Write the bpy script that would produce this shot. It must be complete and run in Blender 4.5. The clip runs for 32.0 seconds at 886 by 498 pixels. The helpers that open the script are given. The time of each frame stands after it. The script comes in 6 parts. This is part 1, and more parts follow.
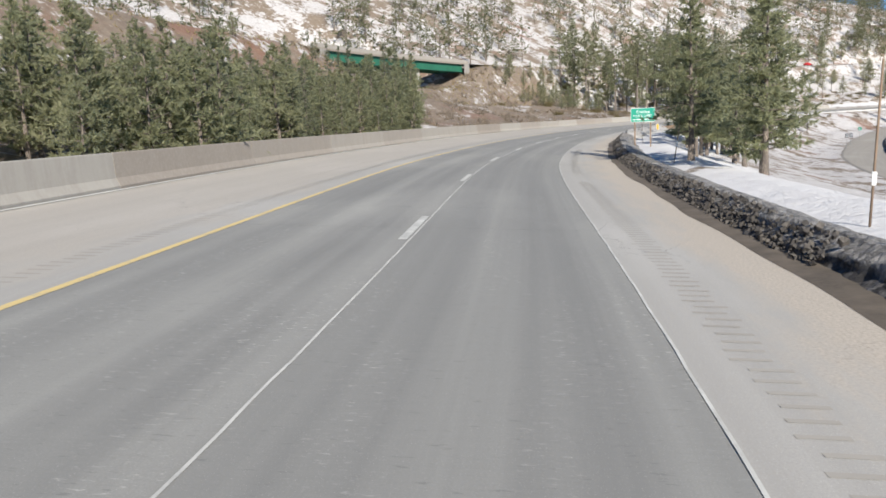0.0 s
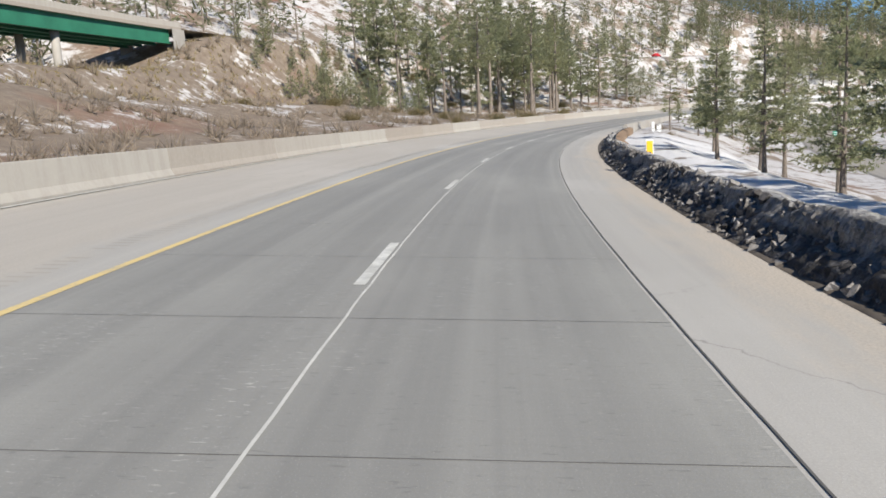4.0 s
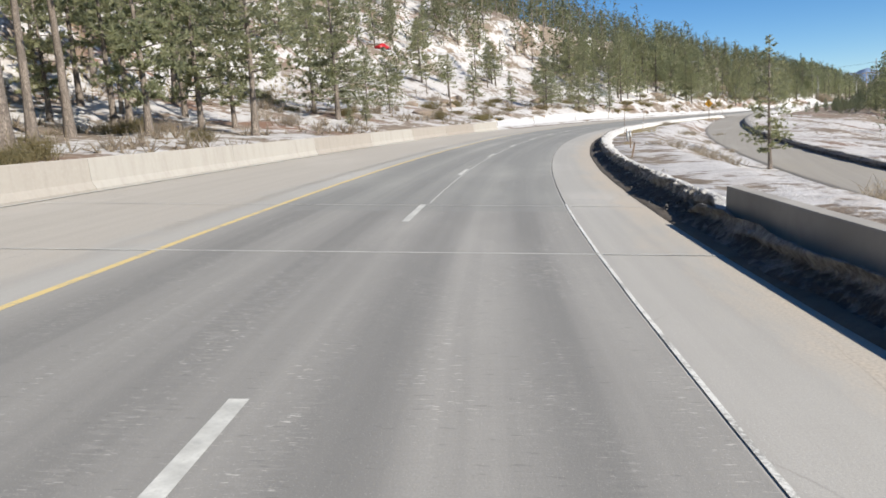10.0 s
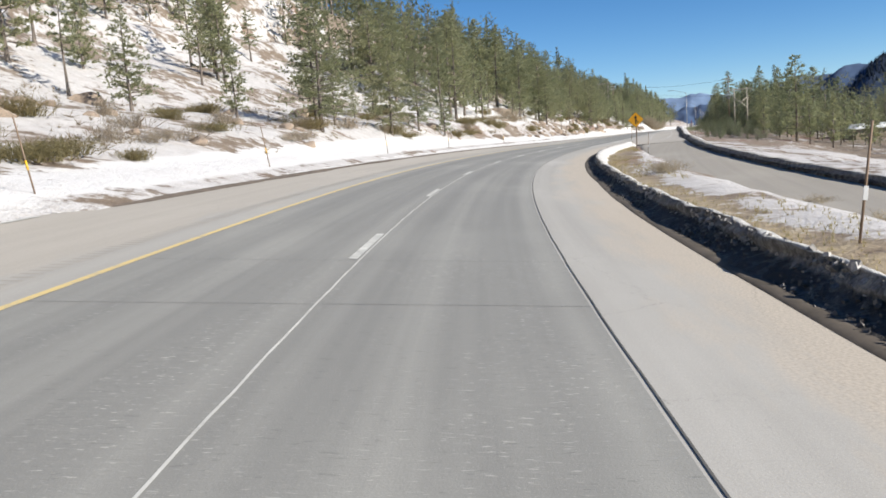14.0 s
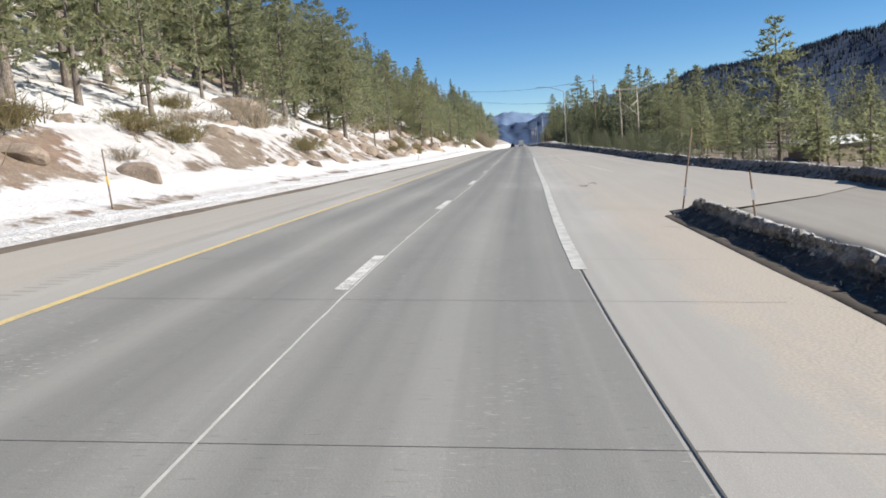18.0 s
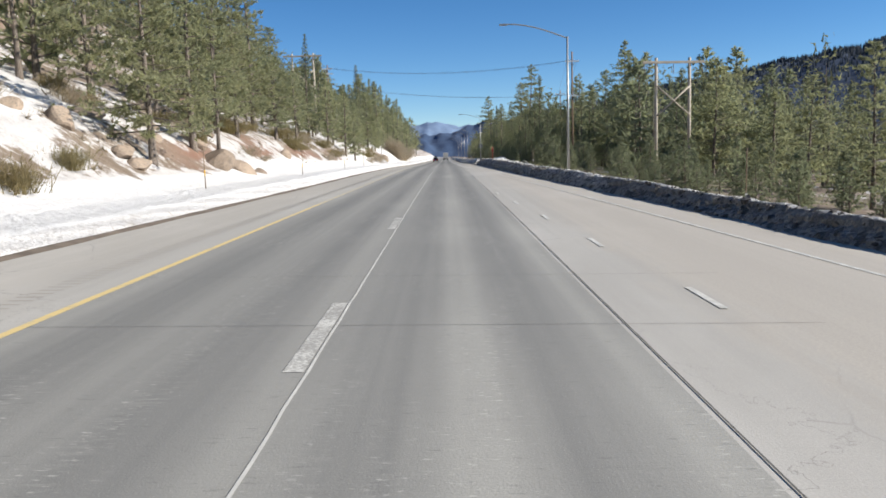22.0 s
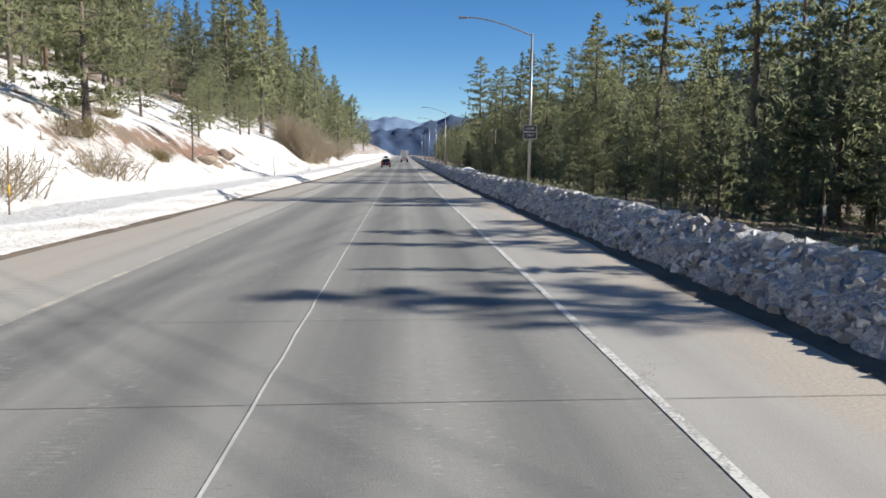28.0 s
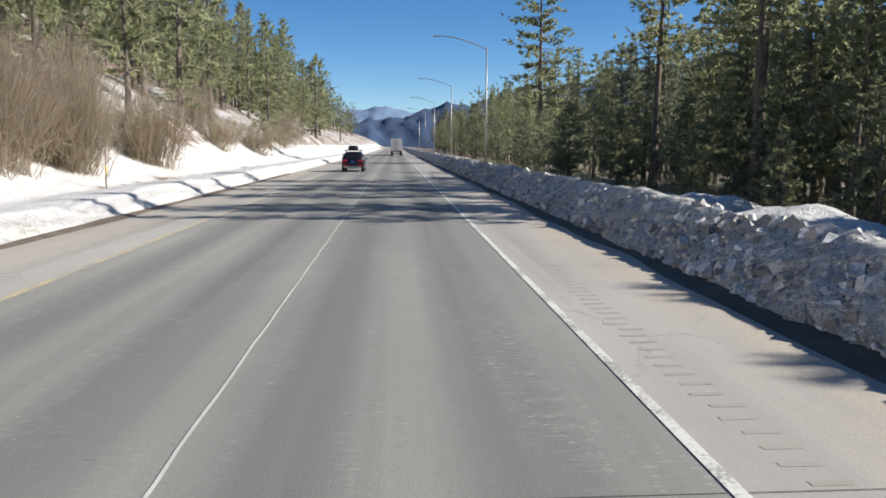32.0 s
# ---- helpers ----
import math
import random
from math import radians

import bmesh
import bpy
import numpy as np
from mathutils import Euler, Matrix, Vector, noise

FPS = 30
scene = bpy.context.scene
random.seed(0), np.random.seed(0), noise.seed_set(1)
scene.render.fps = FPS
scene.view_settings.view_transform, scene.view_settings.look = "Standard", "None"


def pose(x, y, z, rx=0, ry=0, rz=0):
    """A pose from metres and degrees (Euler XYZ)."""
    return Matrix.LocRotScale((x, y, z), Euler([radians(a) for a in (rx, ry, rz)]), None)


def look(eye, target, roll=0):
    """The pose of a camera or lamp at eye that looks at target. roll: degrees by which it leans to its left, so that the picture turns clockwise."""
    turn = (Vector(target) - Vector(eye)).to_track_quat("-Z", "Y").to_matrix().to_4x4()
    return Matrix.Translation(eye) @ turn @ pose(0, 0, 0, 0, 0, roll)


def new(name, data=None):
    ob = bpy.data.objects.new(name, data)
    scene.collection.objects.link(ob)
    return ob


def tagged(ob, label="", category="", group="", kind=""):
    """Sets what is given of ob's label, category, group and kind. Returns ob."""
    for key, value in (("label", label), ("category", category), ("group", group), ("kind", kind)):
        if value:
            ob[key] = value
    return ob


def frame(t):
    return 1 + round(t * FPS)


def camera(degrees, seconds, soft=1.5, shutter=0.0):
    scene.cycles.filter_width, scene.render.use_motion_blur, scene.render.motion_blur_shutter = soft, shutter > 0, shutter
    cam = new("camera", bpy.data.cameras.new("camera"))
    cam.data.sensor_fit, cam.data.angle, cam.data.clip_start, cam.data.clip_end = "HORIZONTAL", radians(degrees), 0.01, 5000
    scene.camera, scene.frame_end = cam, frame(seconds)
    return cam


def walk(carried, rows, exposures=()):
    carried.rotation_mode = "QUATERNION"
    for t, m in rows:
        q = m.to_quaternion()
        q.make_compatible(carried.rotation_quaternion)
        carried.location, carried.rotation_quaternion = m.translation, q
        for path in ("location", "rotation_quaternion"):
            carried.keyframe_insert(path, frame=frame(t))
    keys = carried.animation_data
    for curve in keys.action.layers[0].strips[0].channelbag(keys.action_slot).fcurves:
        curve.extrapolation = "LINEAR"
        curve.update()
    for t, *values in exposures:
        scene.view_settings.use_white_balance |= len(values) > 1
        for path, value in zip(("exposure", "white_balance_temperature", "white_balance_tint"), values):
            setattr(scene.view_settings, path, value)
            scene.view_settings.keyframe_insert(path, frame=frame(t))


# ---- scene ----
cam = camera(59.0, 32.0, 1.7)
PATH = [
    (0, (-0.00, 0.00, 2.178), (0.000, 9.872, 0.582), -2.37),
    (0.5, (0.81, 11.43, 2.147), (1.173, 21.272, 0.420), -2.53),
    (1, (1.97, 22.81, 2.112), (2.666, 32.670, 0.568), -2.68),
    (1.5, (3.48, 34.16, 2.086), (4.438, 44.017, 0.725), -2.87),
    (2, (5.30, 45.46, 2.088), (6.500, 55.290, 0.719), -3.02),
    (2.5, (7.45, 56.71, 2.091), (8.911, 66.487, 0.599), -3.27),
    (4.5, (19.26, 100.98, 2.059), (21.862, 110.504, 0.448), -3.20),
    (5, (23.05, 111.79, 2.040), (25.961, 121.260, 0.688), -3.07),
    (5.5, (27.17, 122.47, 2.018), (30.391, 131.845, 0.683), -3.20),
    (6, (31.63, 133.02, 1.993), (35.183, 142.239, 0.453), -3.17),
    (6.5, (36.41, 143.42, 1.966), (40.221, 152.540, 0.445), -3.31),
    (7, (41.50, 153.67, 1.948), (45.559, 162.683, 0.456), -3.47),
    (7.5, (46.89, 163.76, 1.934), (51.184, 172.659, 0.415), -3.73),
    (8, (52.57, 173.69, 1.919), (57.096, 182.487, 0.417), -3.89),
    (8.5, (58.56, 183.49, 1.906), (63.335, 192.137, 0.368), -3.80),
    (9, (64.82, 193.14, 1.910), (69.871, 201.641, 0.429), -4.03),
    (9.5, (71.34, 202.63, 1.936), (76.639, 210.972, 0.414), -4.29),
    (10, (78.09, 211.94, 1.981), (83.614, 220.141, 0.488), -4.37),
    (10.5, (85.08, 221.04, 2.042), (90.866, 229.050, 0.495), -4.49),
    (11, (92.33, 229.91, 2.118), (98.371, 237.739, 0.626), -4.36),
    (11.5, (99.87, 238.51, 2.207), (106.175, 246.156, 0.854), -4.11),
    (12, (107.69, 246.85, 2.291), (114.235, 254.283, 0.927), -3.76),
    (12.5, (115.71, 254.97, 2.365), (122.486, 262.189, 0.940), -3.72),
    (13, (123.94, 262.87, 2.445), (130.925, 269.900, 1.152), -4.04),
    (13.5, (132.39, 270.48, 2.540), (139.572, 277.312, 1.189), -4.32),
    (14, (141.02, 277.88, 2.650), (148.406, 284.486, 1.293), -4.50),
    (14.5, (149.85, 285.04, 2.747), (157.400, 291.452, 1.387), -4.63),
    (16.5, (187.55, 310.82, 2.768), (195.799, 316.307, 1.379), -4.57),
    (17, (197.48, 316.51, 2.777), (205.897, 321.729, 1.401), -4.82),
    (17.5, (207.54, 321.87, 2.779), (216.128, 326.821, 1.443), -4.82),
    (18, (217.74, 326.91, 2.771), (226.456, 331.636, 1.464), -4.84),
    (18.5, (228.09, 331.63, 2.749), (236.924, 336.121, 1.443), -4.33),
    (19, (238.55, 336.12, 2.733), (247.492, 340.415, 1.482), -3.83),
    (19.5, (249.08, 340.54, 2.742), (258.131, 344.607, 1.501), -3.49),
    (20, (259.66, 344.99, 2.756), (268.748, 348.987, 1.582), -3.16),
    (20.5, (270.31, 349.37, 2.773), (279.445, 353.246, 1.489), -2.92),
    (21, (281.01, 353.74, 2.795), (290.157, 357.560, 1.502), -2.65),
    (21.5, (291.68, 358.10, 2.817), (300.854, 361.883, 1.534), -2.44),
    (22, (302.35, 362.43, 2.839), (311.522, 366.224, 1.594), -1.71),
    (22.5, (312.99, 366.79, 2.859), (322.185, 370.508, 1.603), -0.99),
    (23, (323.61, 371.15, 2.878), (332.823, 374.856, 1.691), -0.49),
    (23.5, (334.23, 375.51, 2.895), (343.456, 379.193, 1.727), -0.22),
    (24, (344.86, 379.87, 2.907), (354.080, 383.518, 1.662), -0.09),
    (24.5, (355.48, 384.22, 2.914), (364.706, 387.832, 1.573), 0.04),
    (25, (366.10, 388.58, 2.914), (375.335, 392.174, 1.590), 0.28),
    (25.5, (376.72, 392.93, 2.906), (385.989, 396.477, 1.666), 0.46),
    (27.5, (419.43, 410.19, 2.627), (428.777, 413.494, 1.284), 0.52),
    (28, (430.09, 414.48, 2.512), (439.459, 417.734, 1.244), 0.61),
    (28.5, (440.73, 418.76, 2.389), (450.119, 421.938, 1.079), 0.72),
    (29, (451.35, 423.04, 2.259), (460.743, 426.188, 0.918), 0.70),
    (29.5, (461.94, 427.32, 2.121), (471.324, 430.449, 0.669), 0.49),
    (30, (472.50, 431.59, 1.978), (481.899, 434.695, 0.566), 0.56),
    (30.5, (483.04, 435.86, 1.830), (492.444, 438.965, 0.450), 0.53),
    (31, (493.58, 440.14, 1.681), (502.976, 443.254, 0.243), 0.46),
    (31.5, (504.15, 444.43, 1.533), (513.532, 447.583, 0.127), 0.14),
    (32, (514.74, 448.73, 1.385), (524.125, 451.891, 0.013), 0.16),
]
walk(cam, [(t, look(eye, target, roll)) for t, eye, target, roll in PATH])

# ---- light ----
SUN_AZ, SUN_EL = radians(165.0), radians(31.0)
world = bpy.data.worlds.new("world")
scene.world = world
world.use_nodes = True
wn = world.node_tree.nodes
sky = wn.new("ShaderNodeTexSky")
sky.sky_type, sky.sun_disc = "NISHITA", False
sky.sun_elevation, sky.sun_rotation = SUN_EL, SUN_AZ
sky.altitude, sky.air_density, sky.dust_density, sky.ozone_density = 1800, 0.8, 0.0, 3.5
wn["Background"].inputs["Strength"].default_value = 0.082
deep = wn.new("ShaderNodeHueSaturation")
deep.inputs["Saturation"].default_value, deep.inputs["Value"].default_value = 1.22, 0.92
world.node_tree.links.new(sky.outputs[0], deep.inputs["Color"])
world.node_tree.links.new(deep.outputs[0], wn["Background"].inputs["Color"])
sun = new("sun", bpy.data.lights.new("sun", "SUN"))
sun.data.energy, sun.data.angle, sun.data.color = 4.6, radians(0.53), (0.99, 0.94, 0.85)
to_sun = Vector((math.sin(SUN_AZ) * math.cos(SUN_EL), math.cos(SUN_AZ) * math.cos(SUN_EL), math.sin(SUN_EL)))
sun.matrix_world = look(to_sun * 100, (0, 0, 0))
scene.view_settings.exposure = 0.75


# ---- materials ----
class Mat:
    """A node material under construction."""

    def __init__(self, name, rough=0.9, metal=0.0):
        self.m = bpy.data.materials.new(name)
        self.m.use_nodes = True
        self.t = self.m.node_tree
        self.b = self.t.nodes["Principled BSDF"]
        self.b.inputs["Roughness"].default_value = rough
        self.b.inputs["Metallic"].default_value = metal

    def node(self, kind, **values):
        n = self.t.nodes.new(kind)
        for key, v in values.items():
            n.inputs[key].default_value = v
        return n

    def link(self, a, b):
        self.t.links.new(a, b)

    def noise(self, scale, detail=4, coord=None, stretch=None, rough=0.55):
        n = self.node("ShaderNodeTexNoise", Scale=scale, Detail=detail, Roughness=rough)
        c = coord or self.coord()
        if stretch:
            mp = self.node("ShaderNodeMapping")
            mp.inputs["Scale"].default_value = stretch
            self.link(c, mp.inputs[0])
            c = mp.outputs[0]
        self.link(c, n.inputs["Vector"])
        return n.outputs["Fac"]

    def coord(self):
        return self.node("ShaderNodeNewGeometry").outputs["Position"]

    def uv(self):
        n = self.node("ShaderNodeUVMap")
        n.uv_map = "UVMap"
        return n.outputs[0]

    def ramp(self, fac, lo, hi, c0=(0, 0, 0), c1=(1, 1, 1)):
        n = self.node("ShaderNodeValToRGB")
        e = n.color_ramp.elements
        e[0].position, e[1].position = lo, hi
        e[0].color, e[1].color = (*c0, 1), (*c1, 1)
        self.link(fac, n.inputs[0])
        return n.outputs[0]

    def mix(self, fac, a, b, how="MIX"):
        n = self.t.nodes.new("ShaderNodeMix")
        n.data_type, n.blend_type = "RGBA", how
        for value, socket in ((fac, n.inputs[0]), (a, n.inputs[6]), (b, n.inputs[7])):
            if isinstance(value, (int, float)):
                socket.default_value = value
            elif isinstance(value, tuple):
                socket.default_value = (*value, 1)
            else:
                self.link(value, socket)
        return n.outputs[2]

    def math(self, how, a, b=0.0):
        n = self.t.nodes.new("ShaderNodeMath")
        n.operation = how
        for value, socket in ((a, n.inputs[0]), (b, n.inputs[1])):
            if isinstance(value, (int, float)):
                socket.default_value = value
            else:
                self.link(value, socket)
        return n.outputs[0]

    def attr(self, name):
        n = self.t.nodes.new("ShaderNodeAttribute")
        n.attribute_name = name
        return n.outputs["Fac"]

    def random(self):
        return self.t.nodes.new("ShaderNodeObjectInfo").outputs["Random"]

    def island(self):
        return self.t.nodes.new("ShaderNodeNewGeometry").outputs["Random Per Island"]

    def bump(self, height, strength=0.5, distance=0.02):
        n = self.node("ShaderNodeBump", Strength=strength, Distance=distance)
        self.link(height, n.inputs["Height"])
        self.link(n.outputs[0], self.b.inputs["Normal"])
        return self

    def color(self, c):
        if isinstance(c, tuple):
            self.b.inputs["Base Color"].default_value = (*c, 1)
        else:
            self.link(c, self.b.inputs["Base Color"])
        return self


def plain(name, c, rough=0.6, metal=0.0, vary=0.25, scale=6.0):
    """A painted or worn surface: one colour with stains at two scales."""
    m = Mat(name, rough, metal)
    a = m.noise(scale)
    b = m.noise(scale * 9, 3)
    col = m.mix(m.ramp(a, 0.35, 0.7), tuple(v * (1 - vary) for v in c), c)
    col = m.mix(m.ramp(b, 0.45, 0.75), col, tuple(v * (1 - vary * 0.6) for v in c))
    m.color(col).bump(b, 0.15, 0.01)
    return m.m


def pavement(name, base, dark, pale, lanes, sand=None, curve_wear=0.42):
    """Worn concrete; UV holds metres along and across the road."""
    m = Mat(name, 0.85)
    uv = m.uv()
    sep = m.t.nodes.new("ShaderNodeSeparateXYZ")
    m.link(uv, sep.inputs[0])
    along, across = sep.outputs[0], sep.outputs[1]
    streak = m.noise(1.0, 5, uv, (0.02, 1.9, 1.0))
    patch = m.noise(1.0, 5, uv, (0.07, 0.18, 1.0))
    grit = m.noise(45.0, 3, uv)
    tining = m.noise(1.0, 2, uv, (34.0, 1.3, 1.0), 0.7)
    col = m.mix(m.math("MULTIPLY", m.ramp(streak, 0.36, 0.64), 0.8), tuple(0.55 * d + 0.45 * v for d, v in zip(dark, base)), base)
    col = m.mix(m.math("MULTIPLY", m.ramp(patch, 0.5, 0.75), 0.7), col, pale)
    col = m.mix(m.math("MULTIPLY", m.ramp(grit, 0.42, 0.62), 0.35), col, tuple(v * 0.74 for v in base))
    if lanes:
        # wheel tracks, fainter on the curve than on the straight
        worn = m.ramp(m.math("DIVIDE", m.math("SUBTRACT", along, 390.0), 130.0), 0.0, 1.0, (curve_wear,) * 3, (1.0,) * 3)
        track = None
        for centre in lanes:
            d = m.math("ABSOLUTE", m.math("SUBTRACT", across, centre))
            w = m.ramp(d, 0.22, 0.72, (1, 1, 1), (0, 0, 0))
            track = w if track is None else m.math("MAXIMUM", track, w)
        wob = m.noise(1.0, 4, uv, (0.03, 2.4, 1.0))
        track = m.math("MULTIPLY", track, m.ramp(wob, 0.3, 0.7, (0.6,) * 3, (1.0,) * 3))
        col = m.mix(m.math("MULTIPLY", track, worn), col, dark)
        # ripples and chipped flecks, short and crosswise, thickest in the tracks
        spread = m.ramp(m.noise(1.0, 4, uv, (0.16, 0.9, 1.0), 0.6), 0.46, 0.66)
        chips = m.math("MULTIPLY", m.ramp(m.noise(1.0, 2, uv, (26.0, 6.5, 1.0), 0.6), 0.62, 0.68), m.math("MULTIPLY", spread, 0.75))
        col = m.mix(chips, col, tuple(v * 1.3 for v in pale))
        ripple = m.math("MULTIPLY", m.ramp(m.noise(1.0, 3, uv, (17.0, 2.6, 1.0), 0.7), 0.5, 0.62), m.math("MULTIPLY", m.math("MULTIPLY", track, worn), m.math("MULTIPLY", spread, 0.4)))
        col = m.mix(ripple, col, pale)
        pits = m.math("MULTIPLY", m.ramp(m.noise(1.0, 2, uv, (19.0, 4.0, 1.0), 0.6), 0.64, 0.70), 0.35)
        col = m.mix(pits, col, tuple(v * 0.7 for v in dark))
    col = m.mix(m.math("MULTIPLY", m.ramp(tining, 0.45, 0.7), 0.12), col, dark)
    fleck = m.noise(70.0, 2, uv)
    col = m.mix(m.math("MULTIPLY", m.ramp(fleck, 0.64, 0.7), 0.5), col, tuple(v * 1.2 for v in pale))
    if sand:
        far = m.math("MULTIPLY", m.math("SUBTRACT", m.math("ABSOLUTE", across), 4.4), 0.75)
        drift = m.noise(1.0, 6, uv, (0.22, 0.8, 1.0), 0.72)
        cover = m.math("MULTIPLY", m.ramp(m.math("ADD", m.math("MULTIPLY", far, 0.5), m.math("MULTIPLY", m.math("SUBTRACT", drift, 0.5), 1.6)), 0.12, 0.50), 0.8)
        cover = m.math("MULTIPLY", cover, m.ramp(m.math("DIVIDE", along, 1000.0), 0.425, 0.455, (1, 1, 1), (0.4,) * 3))
        cover = m.math("ADD", cover, m.math("MULTIPLY", m.ramp(m.math("DIVIDE", along, 1000.0), 0.60, 0.66), m.math("MULTIPLY", cover, 1.5)))
        cover = m.math("MULTIPLY", cover, m.ramp(across, 0.0, 0.01, (0.5,) * 3, (1, 1, 1)))
        grain = m.mix(m.ramp(m.noise(24.0, 4, uv), 0.35, 0.7), tuple(v * 0.68 for v in sand), sand)
        col = m.mix(cover, col, grain)
        crack = m.node("ShaderNodeTexVoronoi", Scale=1.0)
        crack.feature = "DISTANCE_TO_EDGE"
        warp = m.node("ShaderNodeMapping")
        warp.inputs["Scale"].default_value = (0.22, 0.5, 1.0)
        bent = m.node("ShaderNodeVectorMath")
        bent.operation = "ADD"
        m.link(uv, bent.inputs[0])
        m.link(m.noise(1.4, 4, uv, None, 0.7), bent.inputs[1])
        m.link(bent.outputs[0], warp.inputs[0])
        m.link(warp.outputs[0], crack.inputs["Vector"])
        line = m.math("MULTIPLY", m.ramp(crack.outputs["Distance"], 0.0, 0.006, (1, 1, 1), (0, 0, 0)), m.ramp(patch, 0.5, 0.6))
        col = m.mix(m.math("MULTIPLY", line, 0.55), col, tuple(v * 0.4 for v in dark))
    m.color(col).bump(grit, 0.25, 0.01)
    return m.m


def scuffed(name, paint, under, share):
    """Road paint worn through to the concrete in flakes."""
    m = Mat(name, 0.75)
    a = m.noise(1.6, 5, rough=0.7)
    b = m.noise(22.0, 4, rough=0.7)
    v = m.math("ADD", m.math("MULTIPLY", a, 0.5), m.math("MULTIPLY", b, 0.5))
    m.color(m.mix(m.ramp(v, share - 0.05, share + 0.05), tuple(x * 0.95 for x in under), paint)).bump(b, 0.2, 0.004)
    return m.m


MAT_LANE = pavement("lane_concrete", (0.292, 0.285, 0.262), (0.158, 0.156, 0.148), (0.375, 0.365, 0.332), (0.78, 2.58, -1.05, -2.9))
MAT_SHOULDER = pavement("shoulder_concrete", (0.40, 0.382, 0.35), (0.29, 0.275, 0.25), (0.52, 0.50, 0.465), (), (0.53, 0.46, 0.375))
MAT_DECK = pavement("bridge_deck_concrete", (0.32, 0.305, 0.28), (0.165, 0.16, 0.15), (0.44, 0.42, 0.385), (0.78, 2.58, -1.05, -2.9), None, 0.8)
MAT_RAMP = pavement("ramp_concrete", (0.34, 0.31, 0.265), (0.25, 0.23, 0.2), (0.40, 0.37, 0.32), ())


def barrier_material():
    """Cast lengths of different age, with dirt runs and a few scrapes."""
    m = Mat("barrier_concrete", 0.85)
    col = m.mix(m.ramp(m.random(), 0.1, 0.8), (0.28, 0.242, 0.202), (0.355, 0.33, 0.29))
    runs = m.noise(1.0, 5, None, (2.2, 2.2, 0.35), 0.65)
    fine = m.noise(7.0, 5, rough=0.7)
    col = m.mix(m.math("MULTIPLY", m.ramp(runs, 0.45, 0.7), 0.35), col, (0.22, 0.19, 0.16))
    col = m.mix(m.math("MULTIPLY", m.ramp(fine, 0.45, 0.7), 0.3), col, (0.41, 0.38, 0.335))
    m.color(col).bump(fine, 0.25, 0.015)
    return m.m


MAT_BARRIER = barrier_material()
MAT_WALL = plain("parapet_concrete", (0.36, 0.335, 0.30), 0.85, 0, 0.25, 0.5)
MAT_WHITE = plain("white_road_paint", (0.66, 0.65, 0.60), 0.7, 0, 0.45, 3.0)
MAT_YELLOW = scuffed("yellow_road_paint", (0.62, 0.475, 0.21), (0.42, 0.37, 0.27), 0.44)
MAT_YELLOW_WORN = scuffed("worn_yellow_paint", (0.56, 0.46, 0.26), (0.36, 0.345, 0.31), 0.5)
MAT_YELLOW_PALE = scuffed("bleached_yellow_paint", (0.56, 0.515, 0.41), (0.36, 0.345, 0.31), 0.53)
MAT_WHITE_WORN = scuffed("worn_white_paint", (0.64, 0.63, 0.59), (0.33, 0.32, 0.295), 0.47)
MAT_WHITE_GHOST = scuffed("nearly_gone_white_paint", (0.56, 0.55, 0.51), (0.32, 0.31, 0.285), 0.53)
MAT_JOINT = plain("joint_sealant", (0.11, 0.105, 0.10), 0.9, 0, 0.3, 2.0)
MAT_CRACK = plain("pale_joint", (0.60, 0.59, 0.55), 0.9, 0, 0.3, 2.0)
MAT_GREENSTEEL = plain("green_girder_paint", (0.03, 0.17, 0.10), 0.55, 0, 0.3, 0.5)
MAT_GALV = plain("galvanised_steel", (0.42, 0.42, 0.41), 0.45, 0.7, 0.2, 3.0)
MAT_WOOD = plain("weathered_pole_wood", (0.25, 0.175, 0.12), 0.9, 0, 0.3, 2.0)
MAT_PYLON = plain("sun_bleached_pole_wood", (0.50, 0.44, 0.36), 0.9, 0, 0.3, 2.0)
MAT_GREENSIGN = plain("green_sign_sheeting", (0.0, 0.26, 0.17), 0.45, 0, 0.12, 3.0)
MAT_SIGNWHITE = plain("white_sheeting", (0.72, 0.72, 0.70), 0.5, 0, 0.1, 3.0)
MAT_SIGNYEL = plain("amber_sign_sheeting", (0.90, 0.42, 0.012), 0.5, 0, 0.12, 3.0)
MAT_BLACK = plain("black_sheeting", (0.02, 0.02, 0.022), 0.5, 0, 0.2, 4.0)
MAT_DARKSIGN = plain("dark_sign_sheeting", (0.045, 0.05, 0.06), 0.5, 0, 0.2, 4.0)
MAT_MARKER = plain("amber_marker", (0.78, 0.44, 0.01), 0.5, 0, 0.1, 4.0)
MAT_CARPAINT = plain("dark_car_paint", (0.012, 0.014, 0.018), 0.22, 0.2, 0.2, 2.0)
MAT_REDPAINT = plain("red_car_paint", (0.5, 0.015, 0.02), 0.3, 0.1, 0.2, 2.0)
MAT_GLASSDARK = plain("tinted_glass", (0.012, 0.014, 0.016), 0.08, 0.0, 0.1, 2.0)
MAT_RUBBER = plain("tyre_rubber", (0.02, 0.02, 0.02), 0.85, 0, 0.2, 4.0)
MAT_TAIL = plain("red_lamp_plastic", (0.45, 0.012, 0.02), 0.25, 0, 0.1, 4.0)
MAT_PLATE = plain("blue_plate", (0.03, 0.05, 0.28), 0.4, 0, 0.1, 4.0)
MAT_CHROME = plain("chrome", (0.7, 0.7, 0.7), 0.15, 1.0, 0.1, 4.0)
MAT_TRAILER = plain("white_trailer_skin", (0.62, 0.60, 0.57), 0.5, 0, 0.15, 1.5)
